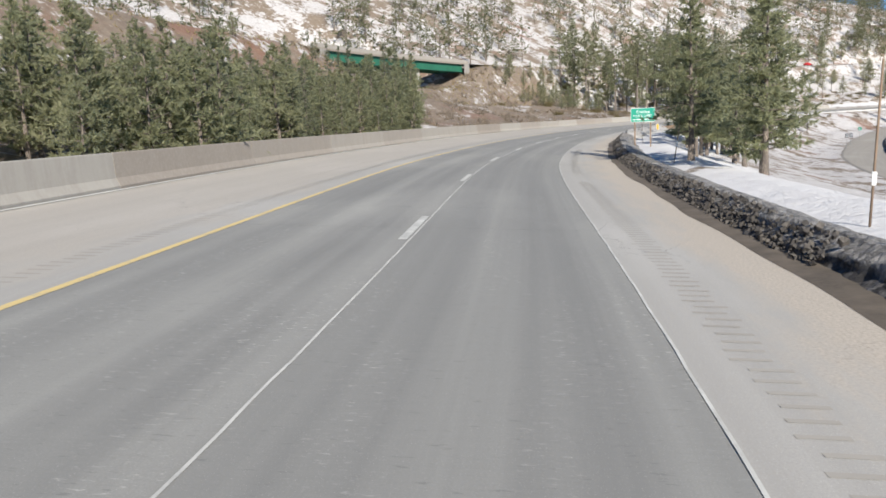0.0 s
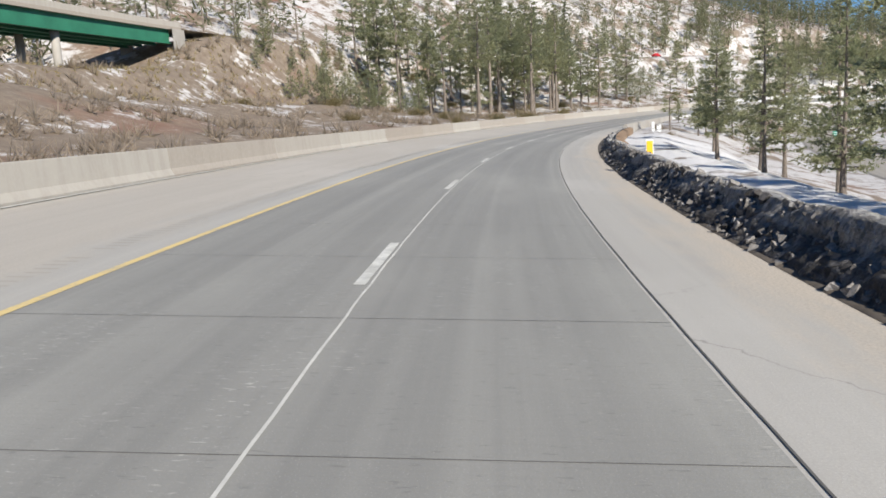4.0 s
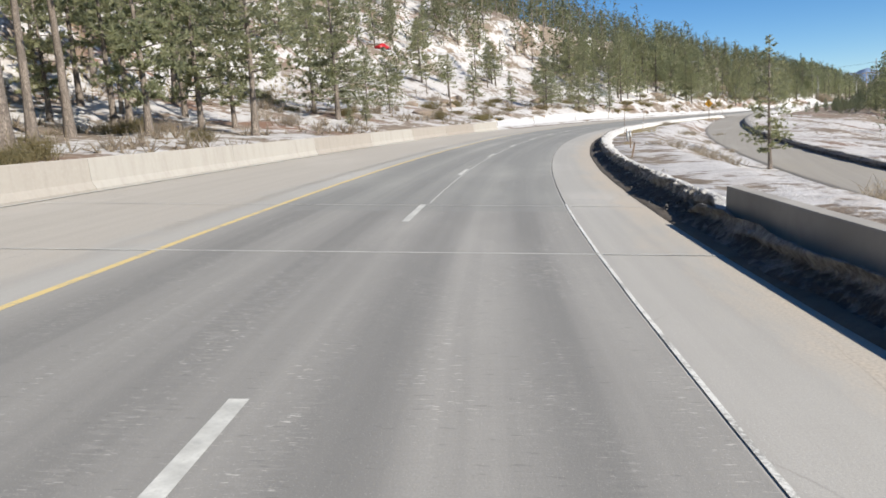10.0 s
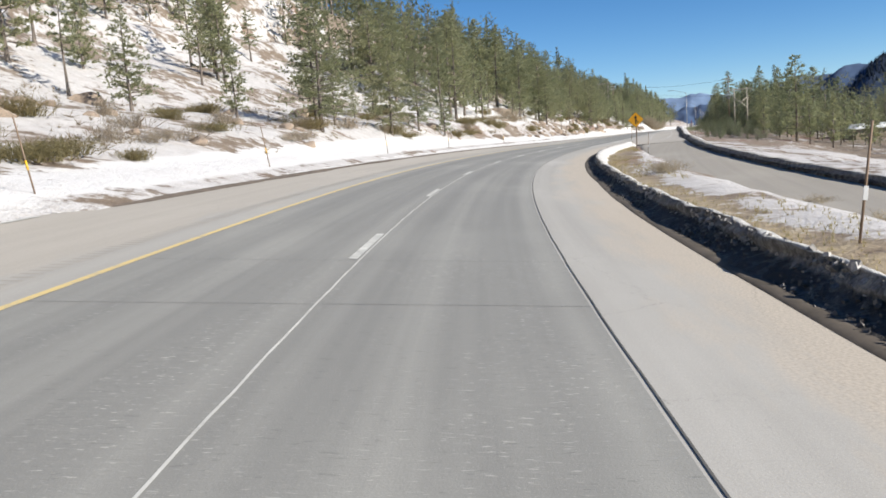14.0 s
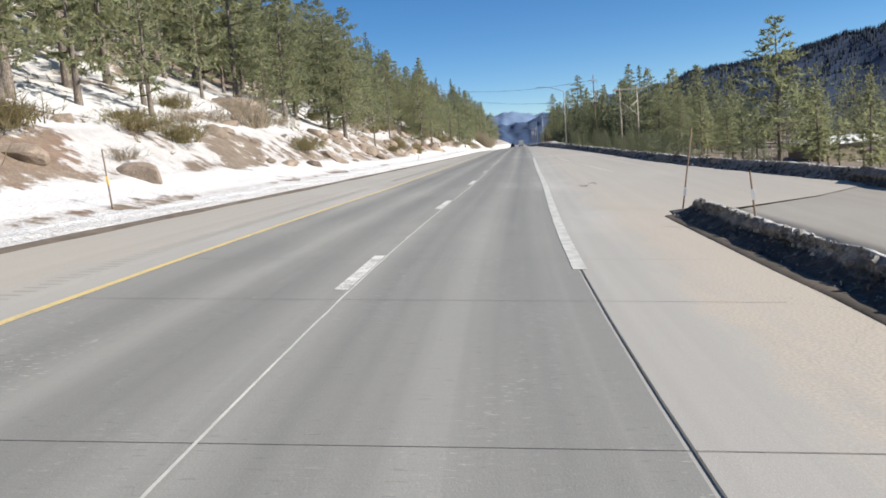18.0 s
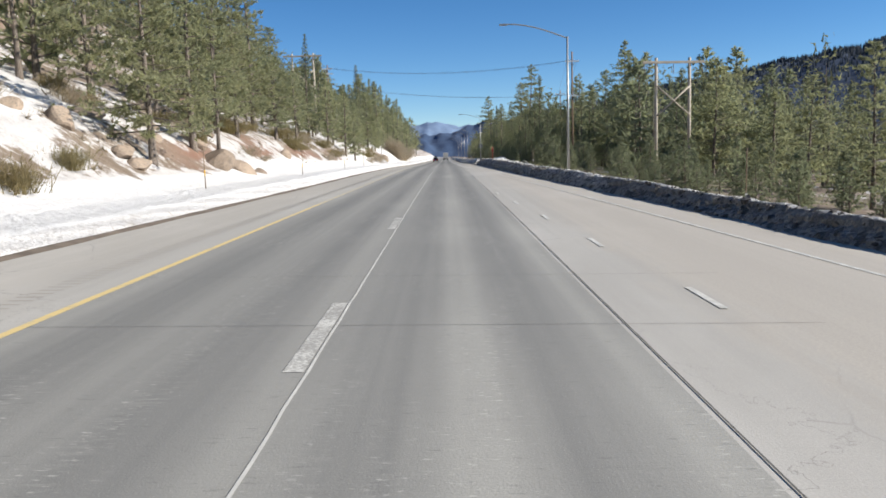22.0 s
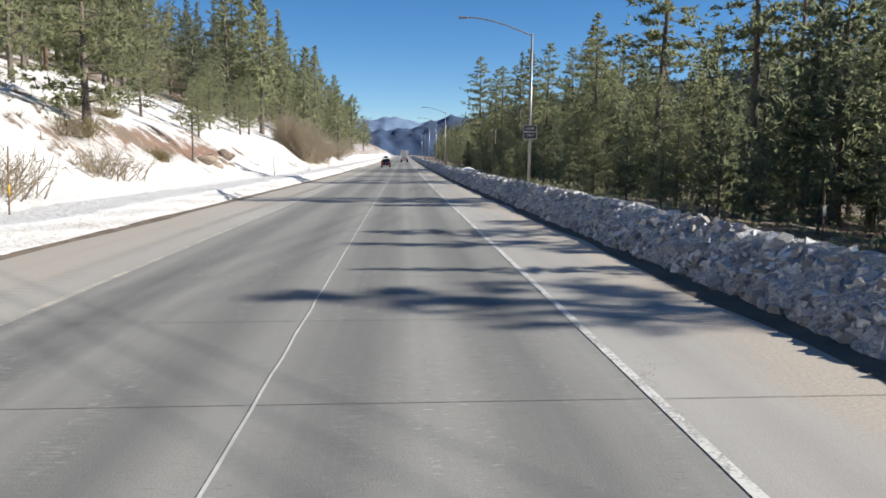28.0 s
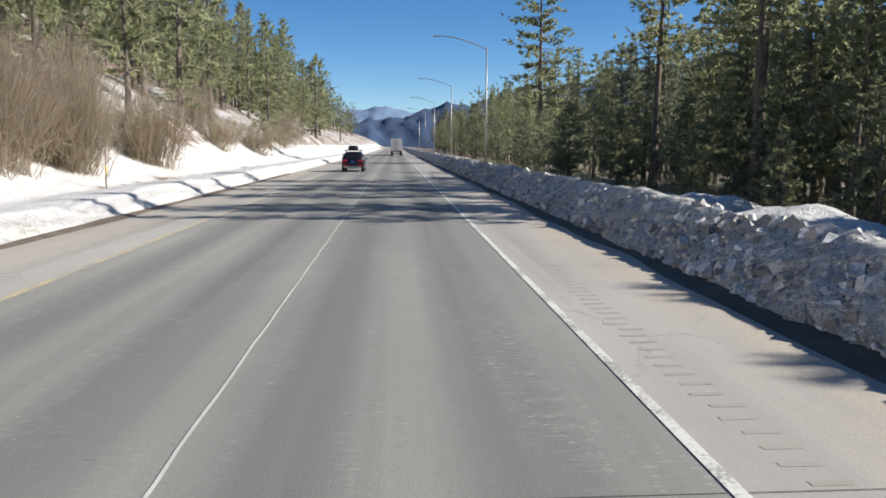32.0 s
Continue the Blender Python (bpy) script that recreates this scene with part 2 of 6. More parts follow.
MAT_RUST = plain("rust_red_paint", (0.35, 0.06, 0.04), 0.7, 0, 0.2, 4.0)
MAT_WIRE = plain("cable", (0.12, 0.12, 0.12), 0.6, 0.3, 0.2, 4.0)


def ground_material():
    """Snow, bare soil and pine litter by the share stored in the mesh."""
    m = Mat("snowy_ground", 0.9)
    big = m.noise(0.14, 6, rough=0.65)
    mid = m.noise(0.9, 5, rough=0.7)
    fine = m.noise(9.0, 4)
    soil = m.mix(m.ramp(mid, 0.35, 0.7), (0.14, 0.105, 0.08), (0.29, 0.24, 0.185))
    soil = m.mix(m.ramp(fine, 0.4, 0.7), soil, (0.17, 0.125, 0.085))
    soil = m.mix(m.math("MULTIPLY", m.attr("red"), 0.6), soil, (0.22, 0.095, 0.06))
    soil = m.mix(m.math("MULTIPLY", m.ramp(m.noise(0.05, 3), 0.55, 0.68), 0.45), soil, (0.23, 0.085, 0.045))
    soil = m.mix(m.math("MULTIPLY", m.attr("straw"), m.ramp(mid, 0.3, 0.6)), soil, (0.40, 0.32, 0.20))
    snow = m.mix(m.ramp(mid, 0.3, 0.75), (0.40, 0.385, 0.375), (0.58, 0.56, 0.55))
    snow = m.mix(m.math("MULTIPLY", m.ramp(fine, 0.50, 0.66), 0.5), snow, (0.35, 0.31, 0.275))
    snow = m.mix(m.math("MULTIPLY", m.ramp(m.noise(0.35, 6, rough=0.7), 0.52, 0.66), 0.5), snow, (0.40, 0.35, 0.31))
    snow = m.mix(m.math("MULTIPLY", m.ramp(m.attr("snow"), 0.62, 0.80), 0.6), snow, (0.72, 0.71, 0.70))
    duff = m.noise(26.0, 3, rough=0.7)
    snow = m.mix(m.math("MULTIPLY", m.ramp(duff, 0.62, 0.68), 0.6), snow, (0.16, 0.12, 0.09))
    level = m.math("ADD", m.math("MULTIPLY", m.math("SUBTRACT", big, 0.5), 2.3), m.math("MULTIPLY", m.math("SUBTRACT", mid, 0.5), 1.3))
    cover = m.math("ADD", level, m.attr("snow"))
    m.color(m.mix(m.ramp(cover, 0.42, 0.58), soil, snow))
    m.bump(m.math("ADD", mid, m.math("MULTIPLY", fine, 0.3)), 0.75, 0.22)
    return m.m


def bank_material(name, snow_c, dirt_c, lo, hi, crust, broken=0.22, tier=None):
    """Ploughed snow: lumps of grey ice with grit and dark soil, a cleaner crust on top."""
    m = Mat(name, 0.8)
    a = m.noise(0.6, 6, rough=0.65)
    b = m.noise(3.2, 6, rough=0.75)
    c = m.noise(19.0, 4, rough=0.7)
    v = m.math("ADD", m.math("MULTIPLY", a, 0.45), m.math("MULTIPLY", b, 0.55))
    vo = m.node("ShaderNodeTexVoronoi", Scale=5.5)
    bent = m.node("ShaderNodeVectorMath")
    bent.operation = "ADD"
    m.link(m.coord(), bent.inputs[0])
    m.link(m.math("MULTIPLY", b, 0.35), bent.inputs[1])
    m.link(bent.outputs[0], vo.inputs["Vector"])
    tone = m.node("ShaderNodeSeparateColor")
    m.link(vo.outputs["Color"], tone.inputs[0])
    v = m.math("ADD", v, m.math("MULTIPLY", m.math("SUBTRACT", tone.outputs[0], 0.5), broken))
    v = m.math("ADD", v, m.math("MULTIPLY", m.attr("clean"), 0.2))
    col = m.mix(m.ramp(v, lo, hi), dirt_c, snow_c)
    col = m.mix(m.math("MULTIPLY", m.ramp(c, 0.48, 0.62), 0.55), col, tuple(x * 0.55 for x in dirt_c))
    if tier:
        # older, paler ice above the fresh black slush, with melt runs down its face
        runs = m.noise(1.0, 4, None, (3.0, 3.0, 0.5), 0.7)
        up = m.math("ADD", m.attr("face"), m.math("MULTIPLY", m.math("SUBTRACT", b, 0.5), 0.55))
        pale = m.mix(m.ramp(m.math("ADD", m.math("MULTIPLY", runs, 0.6), m.math("MULTIPLY", c, 0.4)), 0.42, 0.60), tuple(x * 0.38 for x in tier), tier)
        col = m.mix(m.ramp(up, 0.46, 0.60), col, pale)
    top = m.math("ADD", m.attr("clean"), m.math("MULTIPLY", m.math("SUBTRACT", b, 0.5), 0.9))
    white = m.mix(m.ramp(c, 0.42, 0.68), crust, tuple(x * 0.72 for x in crust))
    col = m.mix(m.ramp(top, 0.62, 0.8), col, white)
    m.color(col).bump(m.math("SUBTRACT", m.math("ADD", b, m.math("MULTIPLY", c, 0.4)), m.math("MULTIPLY", vo.outputs["Distance"], broken * 4)), 1.0, 0.04 + broken * 0.5)
    return m.m


MAT_GROUND = ground_material()
MAT_BANK = bank_material("dirty_snow_bank", (0.26, 0.245, 0.23), (0.050, 0.044, 0.040), 0.46, 0.68, (0.56, 0.54, 0.51), 0.22, (0.44, 0.415, 0.385))
MAT_BANK_SAND = bank_material("sanded_snow_bank", (0.20, 0.185, 0.17), (0.046, 0.041, 0.038), 0.48, 0.70, (0.66, 0.635, 0.60), 0.18, (0.42, 0.395, 0.365))
MAT_BANK_MID = bank_material("grey_brown_snow_bank", (0.46, 0.44, 0.42), (0.095, 0.086, 0.078), 0.38, 0.60, (0.64, 0.62, 0.60), 0.28, (0.46, 0.44, 0.415))
MAT_BANK_TALL = bank_material("grey_snow_bank", (0.88, 0.87, 0.86), (0.21, 0.195, 0.18), 0.29, 0.46, (0.80, 0.79, 0.78), 0.34)
MAT_BANK_GREY = bank_material("gritty_grey_snow_bank", (0.62, 0.60, 0.58), (0.085, 0.078, 0.072), 0.39, 0.58, (0.74, 0.72, 0.70), 0.34)
MAT_BERM = bank_material("white_snow_berm", (0.66, 0.645, 0.63), (0.26, 0.22, 0.185), 0.36, 0.56, (0.74, 0.73, 0.72), 0.10)


def needle_material(name, dark, lit, tip):
    m = Mat(name, 0.75)
    col = m.mix(m.island(), dark, lit)
    col = m.mix(m.math("MULTIPLY", m.random(), 0.45), col, tip)
    m.color(col)
    tr = m.node("ShaderNodeBsdfTranslucent")
    m.link(m.mix(0.3, col, tuple(min(0.7, v * k) for v, k in zip(lit, (1.8, 1.95, 1.55)))), tr.inputs[0])
    mx = m.node("ShaderNodeMixShader", Fac=0.62)
    m.link(m.b.outputs[0], mx.inputs[1])
    m.link(tr.outputs[0], mx.inputs[2])
    m.link(mx.outputs[0], m.t.nodes["Material Output"].inputs[0])
    return m.m


MAT_NEEDLE = needle_material("pine_needles", (0.165, 0.18, 0.115), (0.345, 0.35, 0.215), (0.385, 0.355, 0.215))
MAT_FIR = needle_material("fir_needles", (0.115, 0.135, 0.095), (0.24, 0.255, 0.165), (0.25, 0.25, 0.16))
MAT_FARNEEDLE = needle_material("far_needles", (0.085, 0.10, 0.065), (0.215, 0.22, 0.13), (0.23, 0.215, 0.125))
# needle colour with the blue of distance haze painted in
MAT_SPIRE_HAZED = needle_material("hazed_needles", (0.016, 0.032, 0.058), (0.03, 0.05, 0.08), (0.028, 0.045, 0.07))
MAT_TWIG = needle_material("bare_twigs", (0.22, 0.175, 0.135), (0.43, 0.35, 0.28), (0.36, 0.27, 0.21))
MAT_BRUSH = needle_material("dry_brush", (0.163, 0.131, 0.075), (0.300, 0.237, 0.125), (0.213, 0.200, 0.100))
MAT_GRASS = needle_material("dry_grass", (0.30, 0.23, 0.12), (0.45, 0.36, 0.20), (0.4, 0.3, 0.16))


def bark_material():
    m = Mat("pine_bark", 0.95)
    tc = m.node("ShaderNodeTexCoord").outputs["Object"]
    a = m.noise(2.0, 5, tc, (3.0, 3.0, 0.5))
    b = m.noise(14.0, 4, tc, (2.0, 2.0, 0.6))
    col = m.mix(m.ramp(a, 0.35, 0.65), (0.14, 0.116, 0.098), (0.33, 0.275, 0.225))
    col = m.mix(m.ramp(b, 0.42, 0.6), (0.10, 0.08, 0.066), col)
    m.color(col).bump(b, 0.9, 0.05)
    return m.m


def rock_material():
    m = Mat("granite", 0.9)
    a = m.noise(0.8, 5)
    b = m.noise(9.0, 4)
    col = m.mix(m.ramp(a, 0.35, 0.65), (0.19, 0.145, 0.11), (0.36, 0.28, 0.21))
    col = m.mix(m.math("MULTIPLY", m.ramp(b, 0.5, 0.65), 0.6), col, (0.14, 0.12, 0.10))
    m.color(col).bump(b, 0.7, 0.06)
    return m.m


def hazed_ridge_material(name, low, high):
    """Distant forest with snow in its clearings, the haze of distance put into its colours."""
    m = Mat(name, 0.95)
    a = m.noise(0.006, 6, rough=0.65)
    b = m.noise(0.05, 5, rough=0.7)
    v = m.math("ADD", m.math("MULTIPLY", a, 0.65), m.math("MULTIPLY", b, 0.35))
    col = m.mix(m.ramp(b, 0.35, 0.65), low, high)
    col = m.mix(m.ramp(m.math("ADD", v, m.attr("snow")), 0.57, 0.63), col, (0.62, 0.65, 0.7))
    m.color(col).bump(b, 0.3, 3.0)
    return m.m


MAT_BARK = bark_material()
MAT_ROCK = rock_material()
# Haze painted in: bluer, paler with distance; the first also holds its slope's shade.
MAT_RIDGE_HAZED = hazed_ridge_material("hazed_forest_ridge", (0.010, 0.027, 0.062), (0.021, 0.046, 0.095))
MAT_RIDGE_HAZE_BLUE = hazed_ridge_material("hazed_blue_ridge", (0.026, 0.055, 0.12), (0.046, 0.082, 0.155))
MAT_RIDGE_HAZE_FAR = hazed_ridge_material("hazed_pale_ridge", (0.12, 0.185, 0.30), (0.165, 0.235, 0.35))


# ---- the road's line: x, y, z and cross fall in degrees, every 45.9 m, at the line between the two lanes ----
ROAD = [
    (-2.37, 0.16, 0.015, -2.49),
    (3.37, 45.80, -0.054, -3.03),
    (14.15, 90.56, -0.081, -3.27),
    (29.83, 133.81, -0.145, -3.28),
    (50.76, 174.77, -0.189, -3.79),
    (76.50, 213.13, -0.110, -4.24),
    (106.22, 248.27, 0.181, -4.07),
    (139.59, 279.60, 0.560, -4.37),
    (176.49, 306.90, 0.728, -4.63),
    (216.74, 329.03, 0.695, -4.44),
    (259.00, 346.58, 0.613, -3.24),
    (301.79, 363.80, 0.630, -1.64),
    (344.36, 381.07, 0.656, -0.12),
    (386.95, 398.33, 0.593, 0.43),
    (429.59, 415.72, 0.242, 0.59),
    (471.92, 433.03, -0.290, 0.53),
    (514.15, 450.19, -0.794, 0.24),
]
S_MIN, S_MAX = -140.0, 2300.0


def road_line():
    k = np.array(ROAD)
    head, tail = k[0] - (k[1] - k[0]) * (1, 1, 0, 0), k[-1] + (k[-1] - k[-2]) * (1, 1, 0.6, 0)
    head[0] -= 1.2
    k = np.vstack([head, k, tail])
    q = np.linspace(0, 1, 46, endpoint=False)[:, None]
    rows = []
    for i in range(1, len(k) - 2):
        a, b, c, d = k[i - 1 : i + 3]
        rows.append(0.5 * (2 * b + (c - a) * q + (2 * a - 5 * b + 4 * c - d) * q**2 + (3 * b - a - 3 * c + d) * q**3))
    r = np.vstack(rows + [k[-2:-1]])
    s = np.r_[0, np.cumsum(np.hypot(*np.diff(r[:, :2], axis=0).T))]
    d0, d1 = r[1, :2] - r[0, :2], r[-1, :2] - r[-8, :2]
    d0, d1 = d0 / np.hypot(*d0), d1 / np.hypot(*d1)
    b = np.arange(S_MIN, 0, 2.0)
    f = np.arange(s[-1] + 4, S_MAX, 4.0)
    before = np.c_[r[0, :2] + b[:, None] * d0, np.full(len(b), r[0, 2]), np.full(len(b), r[0, 3])]
    g = f - s[-1]
    after = np.c_[r[-1, :2] + g[:, None] * d1, r[-1, 2] - 0.008 * g + 0.000004 * g**2, np.full(len(f), 0.2)]
    return np.r_[b, s, f], np.vstack([before, r, after])


LINE_S, LINE = road_line()
_d = np.gradient(LINE[:, :2], LINE_S, axis=0)
_d = _d / np.hypot(_d[:, 0], _d[:, 1])[:, None]


def base_at(s):
    """Place, heading and cross fall of the road's line at s."""
    p = np.stack([np.interp(s, LINE_S, LINE[:, k]) for k in range(4)], -1)
    d = np.stack([np.interp(s, LINE_S, _d[:, k]) for k in range(2)], -1)
    return p, d


def spot(s, u, h=0.0):
    """World place of s metres along, u to the right of the line, h above the road's plane."""
    s, u, h = np.broadcast_arrays(np.asarray(s, float), np.asarray(u, float), np.asarray(h, float))
    p, d = base_at(s)
    z = p[..., 2] + np.clip(u, -11.0, 9.0) * np.tan(np.radians(p[..., 3])) + h
    return np.stack([p[..., 0] + d[..., 1] * u, p[..., 1] - d[..., 0] * u, z], -1)


def heading(s):
    """Turn about z, in degrees, of a thing that faces along the road at s."""
    d = base_at(s)[1]
    return math.degrees(math.atan2(-d[0], d[1]))


LEFT_U = [-420, -250, -130, -64, -54, -42, -28, -18, -13, -8]
LEFT = [
    (-140, (80, 55, 26, 17, 16, 10, 3, 0.5, -0.3, -0.4)),
    (120, (120, 75, 30, 17, 16, 8, 2, 0.5, -0.3, -0.4)),
    (240, (175, 115, 54, 17, 16, 3, 1.6, 1.2, 0.1, -0.4)),
    (345, (190, 125, 62, 17.5, 16, 9, 4, 1.8, 0.8, -0.3)),
    (410, (185, 120, 62, 19, 17, 12, 6, 3.9, 0.9, -0.2)),
    (480, (150, 100, 60, 35, 25, 17, 8.5, 4.2, 0.9, -0.2)),
    (580, (110, 80, 52, 31, 22, 15, 9, 4.6, 1.0, -0.2)),
    (740, (80, 58, 40, 26, 19, 13, 9, 4.8, 1.1, -0.2)),
    (2300, (75, 52, 36, 23, 18, 13, 9, 4.8, 1.1, -0.2)),
]
RIGHT_U = [6, 11, 15, 22, 30, 45, 90, 200]
RIGHT = [
    (-140, (-0.2, 0.4, 0.0, -2.5, -6, -7, -7, -8)),
    (60, (-0.2, 0.2, -1.3, -3.2, -5.2, -6.6, -7, -8)),
    (200, (-0.2, -0.2, -1.3, -4.0, -6, -6.5, -7, -8)),
    (240, (0.3, 0.25, -1.0, -4.0, -6, -6.5, -7, -8)),
    (300, (0.2, 0.2, -1.4, -4.6, -4.8, -5.5, -7, -8)),
    (360, (-0.2, 0.1, -0.9, -2.4, -3.2, -5.5, -8, -9)),
    (400, (-0.2, 0.25, -0.5, -1.5, -2.5, -5.5, -8, -10)),
    (432, (-0.2, 0.15, -0.4, -1.2, -2.5, -6, -9, -12)),
    (441, (-0.5, -0.45, -0.5, -1.2, -2.5, -6, -9, -12)),
    (540, (-0.4, -0.5, -1.2, -2.4, -2.8, -6, -9, -12)),
    (640, (-0.3, 0.0, -0.3, -0.8, -1.5, -3, -5, -8)),
    (2300, (-0.3, 0.0, -0.3, -0.8, -1.5, -3, -5, -8)),
]
# the ramp: s, centre, height over the road's plane, half width
RAMP = [(-140, 52, -7.2, 3.6), (60, 44, -6.6, 3.6), (200, 38, -6.2, 3.6), (290, 30, -4.9, 3.4), (350, 22.5, -2.6, 3.2), (400, 16.5, -0.95, 3.0), (420, 14.4, -0.40, 2.95), (436, 12.9, -0.05, 2.9), (452, 12.0, -0.012, 2.9)]
_rt = np.array(RAMP)


# outer edges of the shoulders
EDGE_R = [(-140, 6.7), (14, 6.7), (40, 7.1), (68, 7.0), (100, 6.15), (220, 6.1), (245, 5.95), (310, 6.2), (345, 6.6), (360, 6.9), (400, 6.6), (412, 6.9), (426, 7.2), (438, 7.0), (444, 15.6), (455, 14.6), (468, 13.4), (480, 12.6), (505, 11.5), (535, 9.9), (550, 8.9), (575, 7.5), (600, 6.9), (640, 6.5), (735, 6.4), (1240, 6.4)]
EDGE_L = [(-140, -10.7), (0, -10.7), (60, -10.6), (110, -11.2), (160, -11.9), (230, -12.2), (275, -11.6), (320, -10.5), (343, -10.3), (358, -9.6), (420, -9.0), (470, -8.8), (560, -8.3), (660, -8.0), (760, -7.3), (1240, -7.3)]


def edge(rows, s):
    r = np.array(rows)
    return np.interp(s, r[:, 0], r[:, 1])


def bench_height(s):
    """Height of the old road on the hillside."""
    return 16.4 + np.clip((s - 300) / 100, 0, 1.3) * 3.0


def wavy(x, y, scale, seed=0.0):
    """Smooth cheap relief from a few sines, about -1 to 1."""
    x, y = x / scale + seed, y / scale - seed * 1.7
    return (np.sin(x * 1.3 + 1.7 * np.sin(y * 0.9)) + np.sin(y * 1.7 + 1.3 * np.sin(x * 1.1 + 2)) + 0.6 * np.sin(2.9 * x + 3.3 * y) + 0.5 * np.sin(4.3 * y - 3.7 * x + 1)) / 3.1


def table(rows, us, s, u):
    ks = np.array([r[0] for r in rows], float)
    kv = np.array([r[1] for r in rows], float)
    cols = np.stack([np.interp(s, ks, kv[:, i]) for i in range(len(us))], -1)
    us = np.array(us, float)
    i = np.clip(np.searchsorted(us, u) - 1, 0, len(us) - 2)
    q = np.clip((u - us[i]) / (us[i + 1] - us[i]), 0, 1)
    a = np.take_along_axis(cols, i[..., None], -1)[..., 0]
    b = np.take_along_axis(cols, (i + 1)[..., None], -1)[..., 0]
    q = q * 0.6 + 0.4 * q * q * (3 - 2 * q)
    return a + (b - a) * q


def terrain(s, u):
    """Height of the ground over the road's plane."""
    s, u = np.broadcast_arrays(np.asarray(s, float), np.asarray(u, float))
    h = np.where(u < -8, table(LEFT, LEFT_U, s, np.minimum(u, -8)), np.where(u > 6, table(RIGHT, RIGHT_U, s, np.maximum(u, 6)), -0.45))
    h = np.where((u > 0) & (u < 7.2), np.minimum(h, -0.3), h)
    off = np.clip((np.abs(u + 1) - 12) / 25, 0, 1)
    h = h + off * (wavy(s, u, 9.0) * 0.7 + wavy(s, u, 31.0, 3.0) * 1.3) * np.where(u > 0, 0.45, 1.0)
    h = h + np.clip((np.abs(u) - 70) / 100, 0, 1) * wavy(s, u, 70.0, 5.0) * 7
    bench = np.clip(1 - (np.abs(u + 58.5) - 5.0) / 4.0, 0, 1) * (s < 640)
    h = h * (1 - bench) + bench_height(s) * bench
    h = np.where((u < 0) & (u > edge(EDGE_L, s) - 0.7) & (s < 344), np.minimum(h, -0.3), h)
    gully = np.exp(-(((s - 163) / 27.0) ** 4)) * np.clip((-u - 44) / 8, 0, 1) * np.clip((u + 120) / 40, 0, 1)
    h = h * (1 - gully) + np.minimum(h, 8.0) * gully
    rc, rh, rw = (np.interp(s, _rt[:, 0], _rt[:, k]) for k in (1, 2, 3))
    w = np.clip(1 - (np.abs(u - rc) - rw - 0.8) / np.where(u < rc, np.interp(s, [350, 400], [3.5, 0.9]), 3.5), 0, 1) * (s < 452)
    h = h * (1 - w) + (rh - 0.10) * w
    return h


def on_ground(s, u, sink=0.0):
    return Vector(spot(s, u, terrain(s, u) - sink))


# ---- mesh helpers ----
def mesh_of(name, verts, faces, material, smooth=True):
    me = bpy.data.meshes.new(name)
    verts = np.asarray(verts, np.float32)
    faces = np.asarray(faces, np.int32)
    me.vertices.add(len(verts))
    me.vertices.foreach_set("co", verts.ravel())
    n = faces.shape[1]
    me.loops.add(faces.size)
    me.loops.foreach_set("vertex_index", faces.ravel())
    me.polygons.add(len(faces))
    me.polygons.foreach_set("loop_start", np.arange(0, faces.size, n, dtype=np.int32))
    me.update(calc_edges=True)
    me.validate()
    me.polygons.foreach_set("use_smooth", np.full(len(me.polygons), smooth))
    me.materials.append(material)
    return me


def grid_faces(rows, cols):
    i = (np.arange(rows - 1)[:, None] * cols + np.arange(cols - 1)).ravel()
    return np.c_[i, i + 1, i + cols + 1, i + cols]


def sweep(name, s, us, hs, material, smooth=True, uv=False, flip=False, fields=None):
    """A strip along the road. us, hs: for each s a row of offsets and heights."""
    s = np.asarray(s, float)
    us, hs = np.broadcast_arrays(np.asarray(us, float), np.asarray(hs, float))
    us, hs = np.broadcast_to(us, (len(s), us.shape[-1])), np.broadcast_to(hs, (len(s), hs.shape[-1]))
    v = spot(s[:, None], us, hs)
    f = grid_faces(len(s), us.shape[1])
    me = mesh_of(name, v.reshape(-1, 3), f[:, ::-1] if flip else f, material, smooth)
    if uv:
        layer = me.uv_layers.new(name="UVMap")
        idx = np.zeros(len(me.loops), np.int32)
        me.loops.foreach_get("vertex_index", idx)
        flat = np.stack([np.broadcast_to(s[:, None], us.shape).ravel(), us.ravel()], 1)[idx]
        layer.data.foreach_set("uv", flat.astype(np.float32).ravel())
    for key, values in (fields or {}).items():
        me.attributes.new(key, "FLOAT", "POINT").data.foreach_set("value", np.asarray(values, np.float32).ravel())
    return me


def part(name, me, parent, label="", m=None):
    """A mesh as one part of a thing. me: a mesh or a bmesh with its material."""
    ob = new(name, me)
    ob.parent = parent
    if m is not None:
        ob.matrix_local = m
    if label:
        tagged(ob, label)
    return ob


def thing(name, label, category, m=None, group="", kind=""):
    ob = new(name)
    ob.empty_display_size = 0.3
    if m is not None:
        ob.matrix_world = m
    return tagged(ob, label, category, group, kind)


def bm_mesh(name, bm, material, bevel=0.0, smooth=False):
    if bevel:
        bmesh.ops.bevel(bm, geom=bm.edges[:], offset=bevel, segments=2, affect="EDGES", profile=0.6)
    me = bpy.data.meshes.new(name)
    bm.to_mesh(me)
    bm.free()
    me.materials.append(material)
    me.polygons.foreach_set("use_smooth", np.full(len(me.polygons), smooth))
    return me


def box(name, size, material, centre=(0, 0, 0), bevel=0.0, turn=None):
    bm = bmesh.new()
    bmesh.ops.create_cube(bm, size=1.0, matrix=Matrix.Diagonal((*size, 1)))
    if turn:
        bmesh.ops.transform(bm, matrix=pose(0, 0, 0, *turn), verts=bm.verts)
    bmesh.ops.translate(bm, vec=centre, verts=bm.verts)
    return bm_mesh(name, bm, material, bevel)


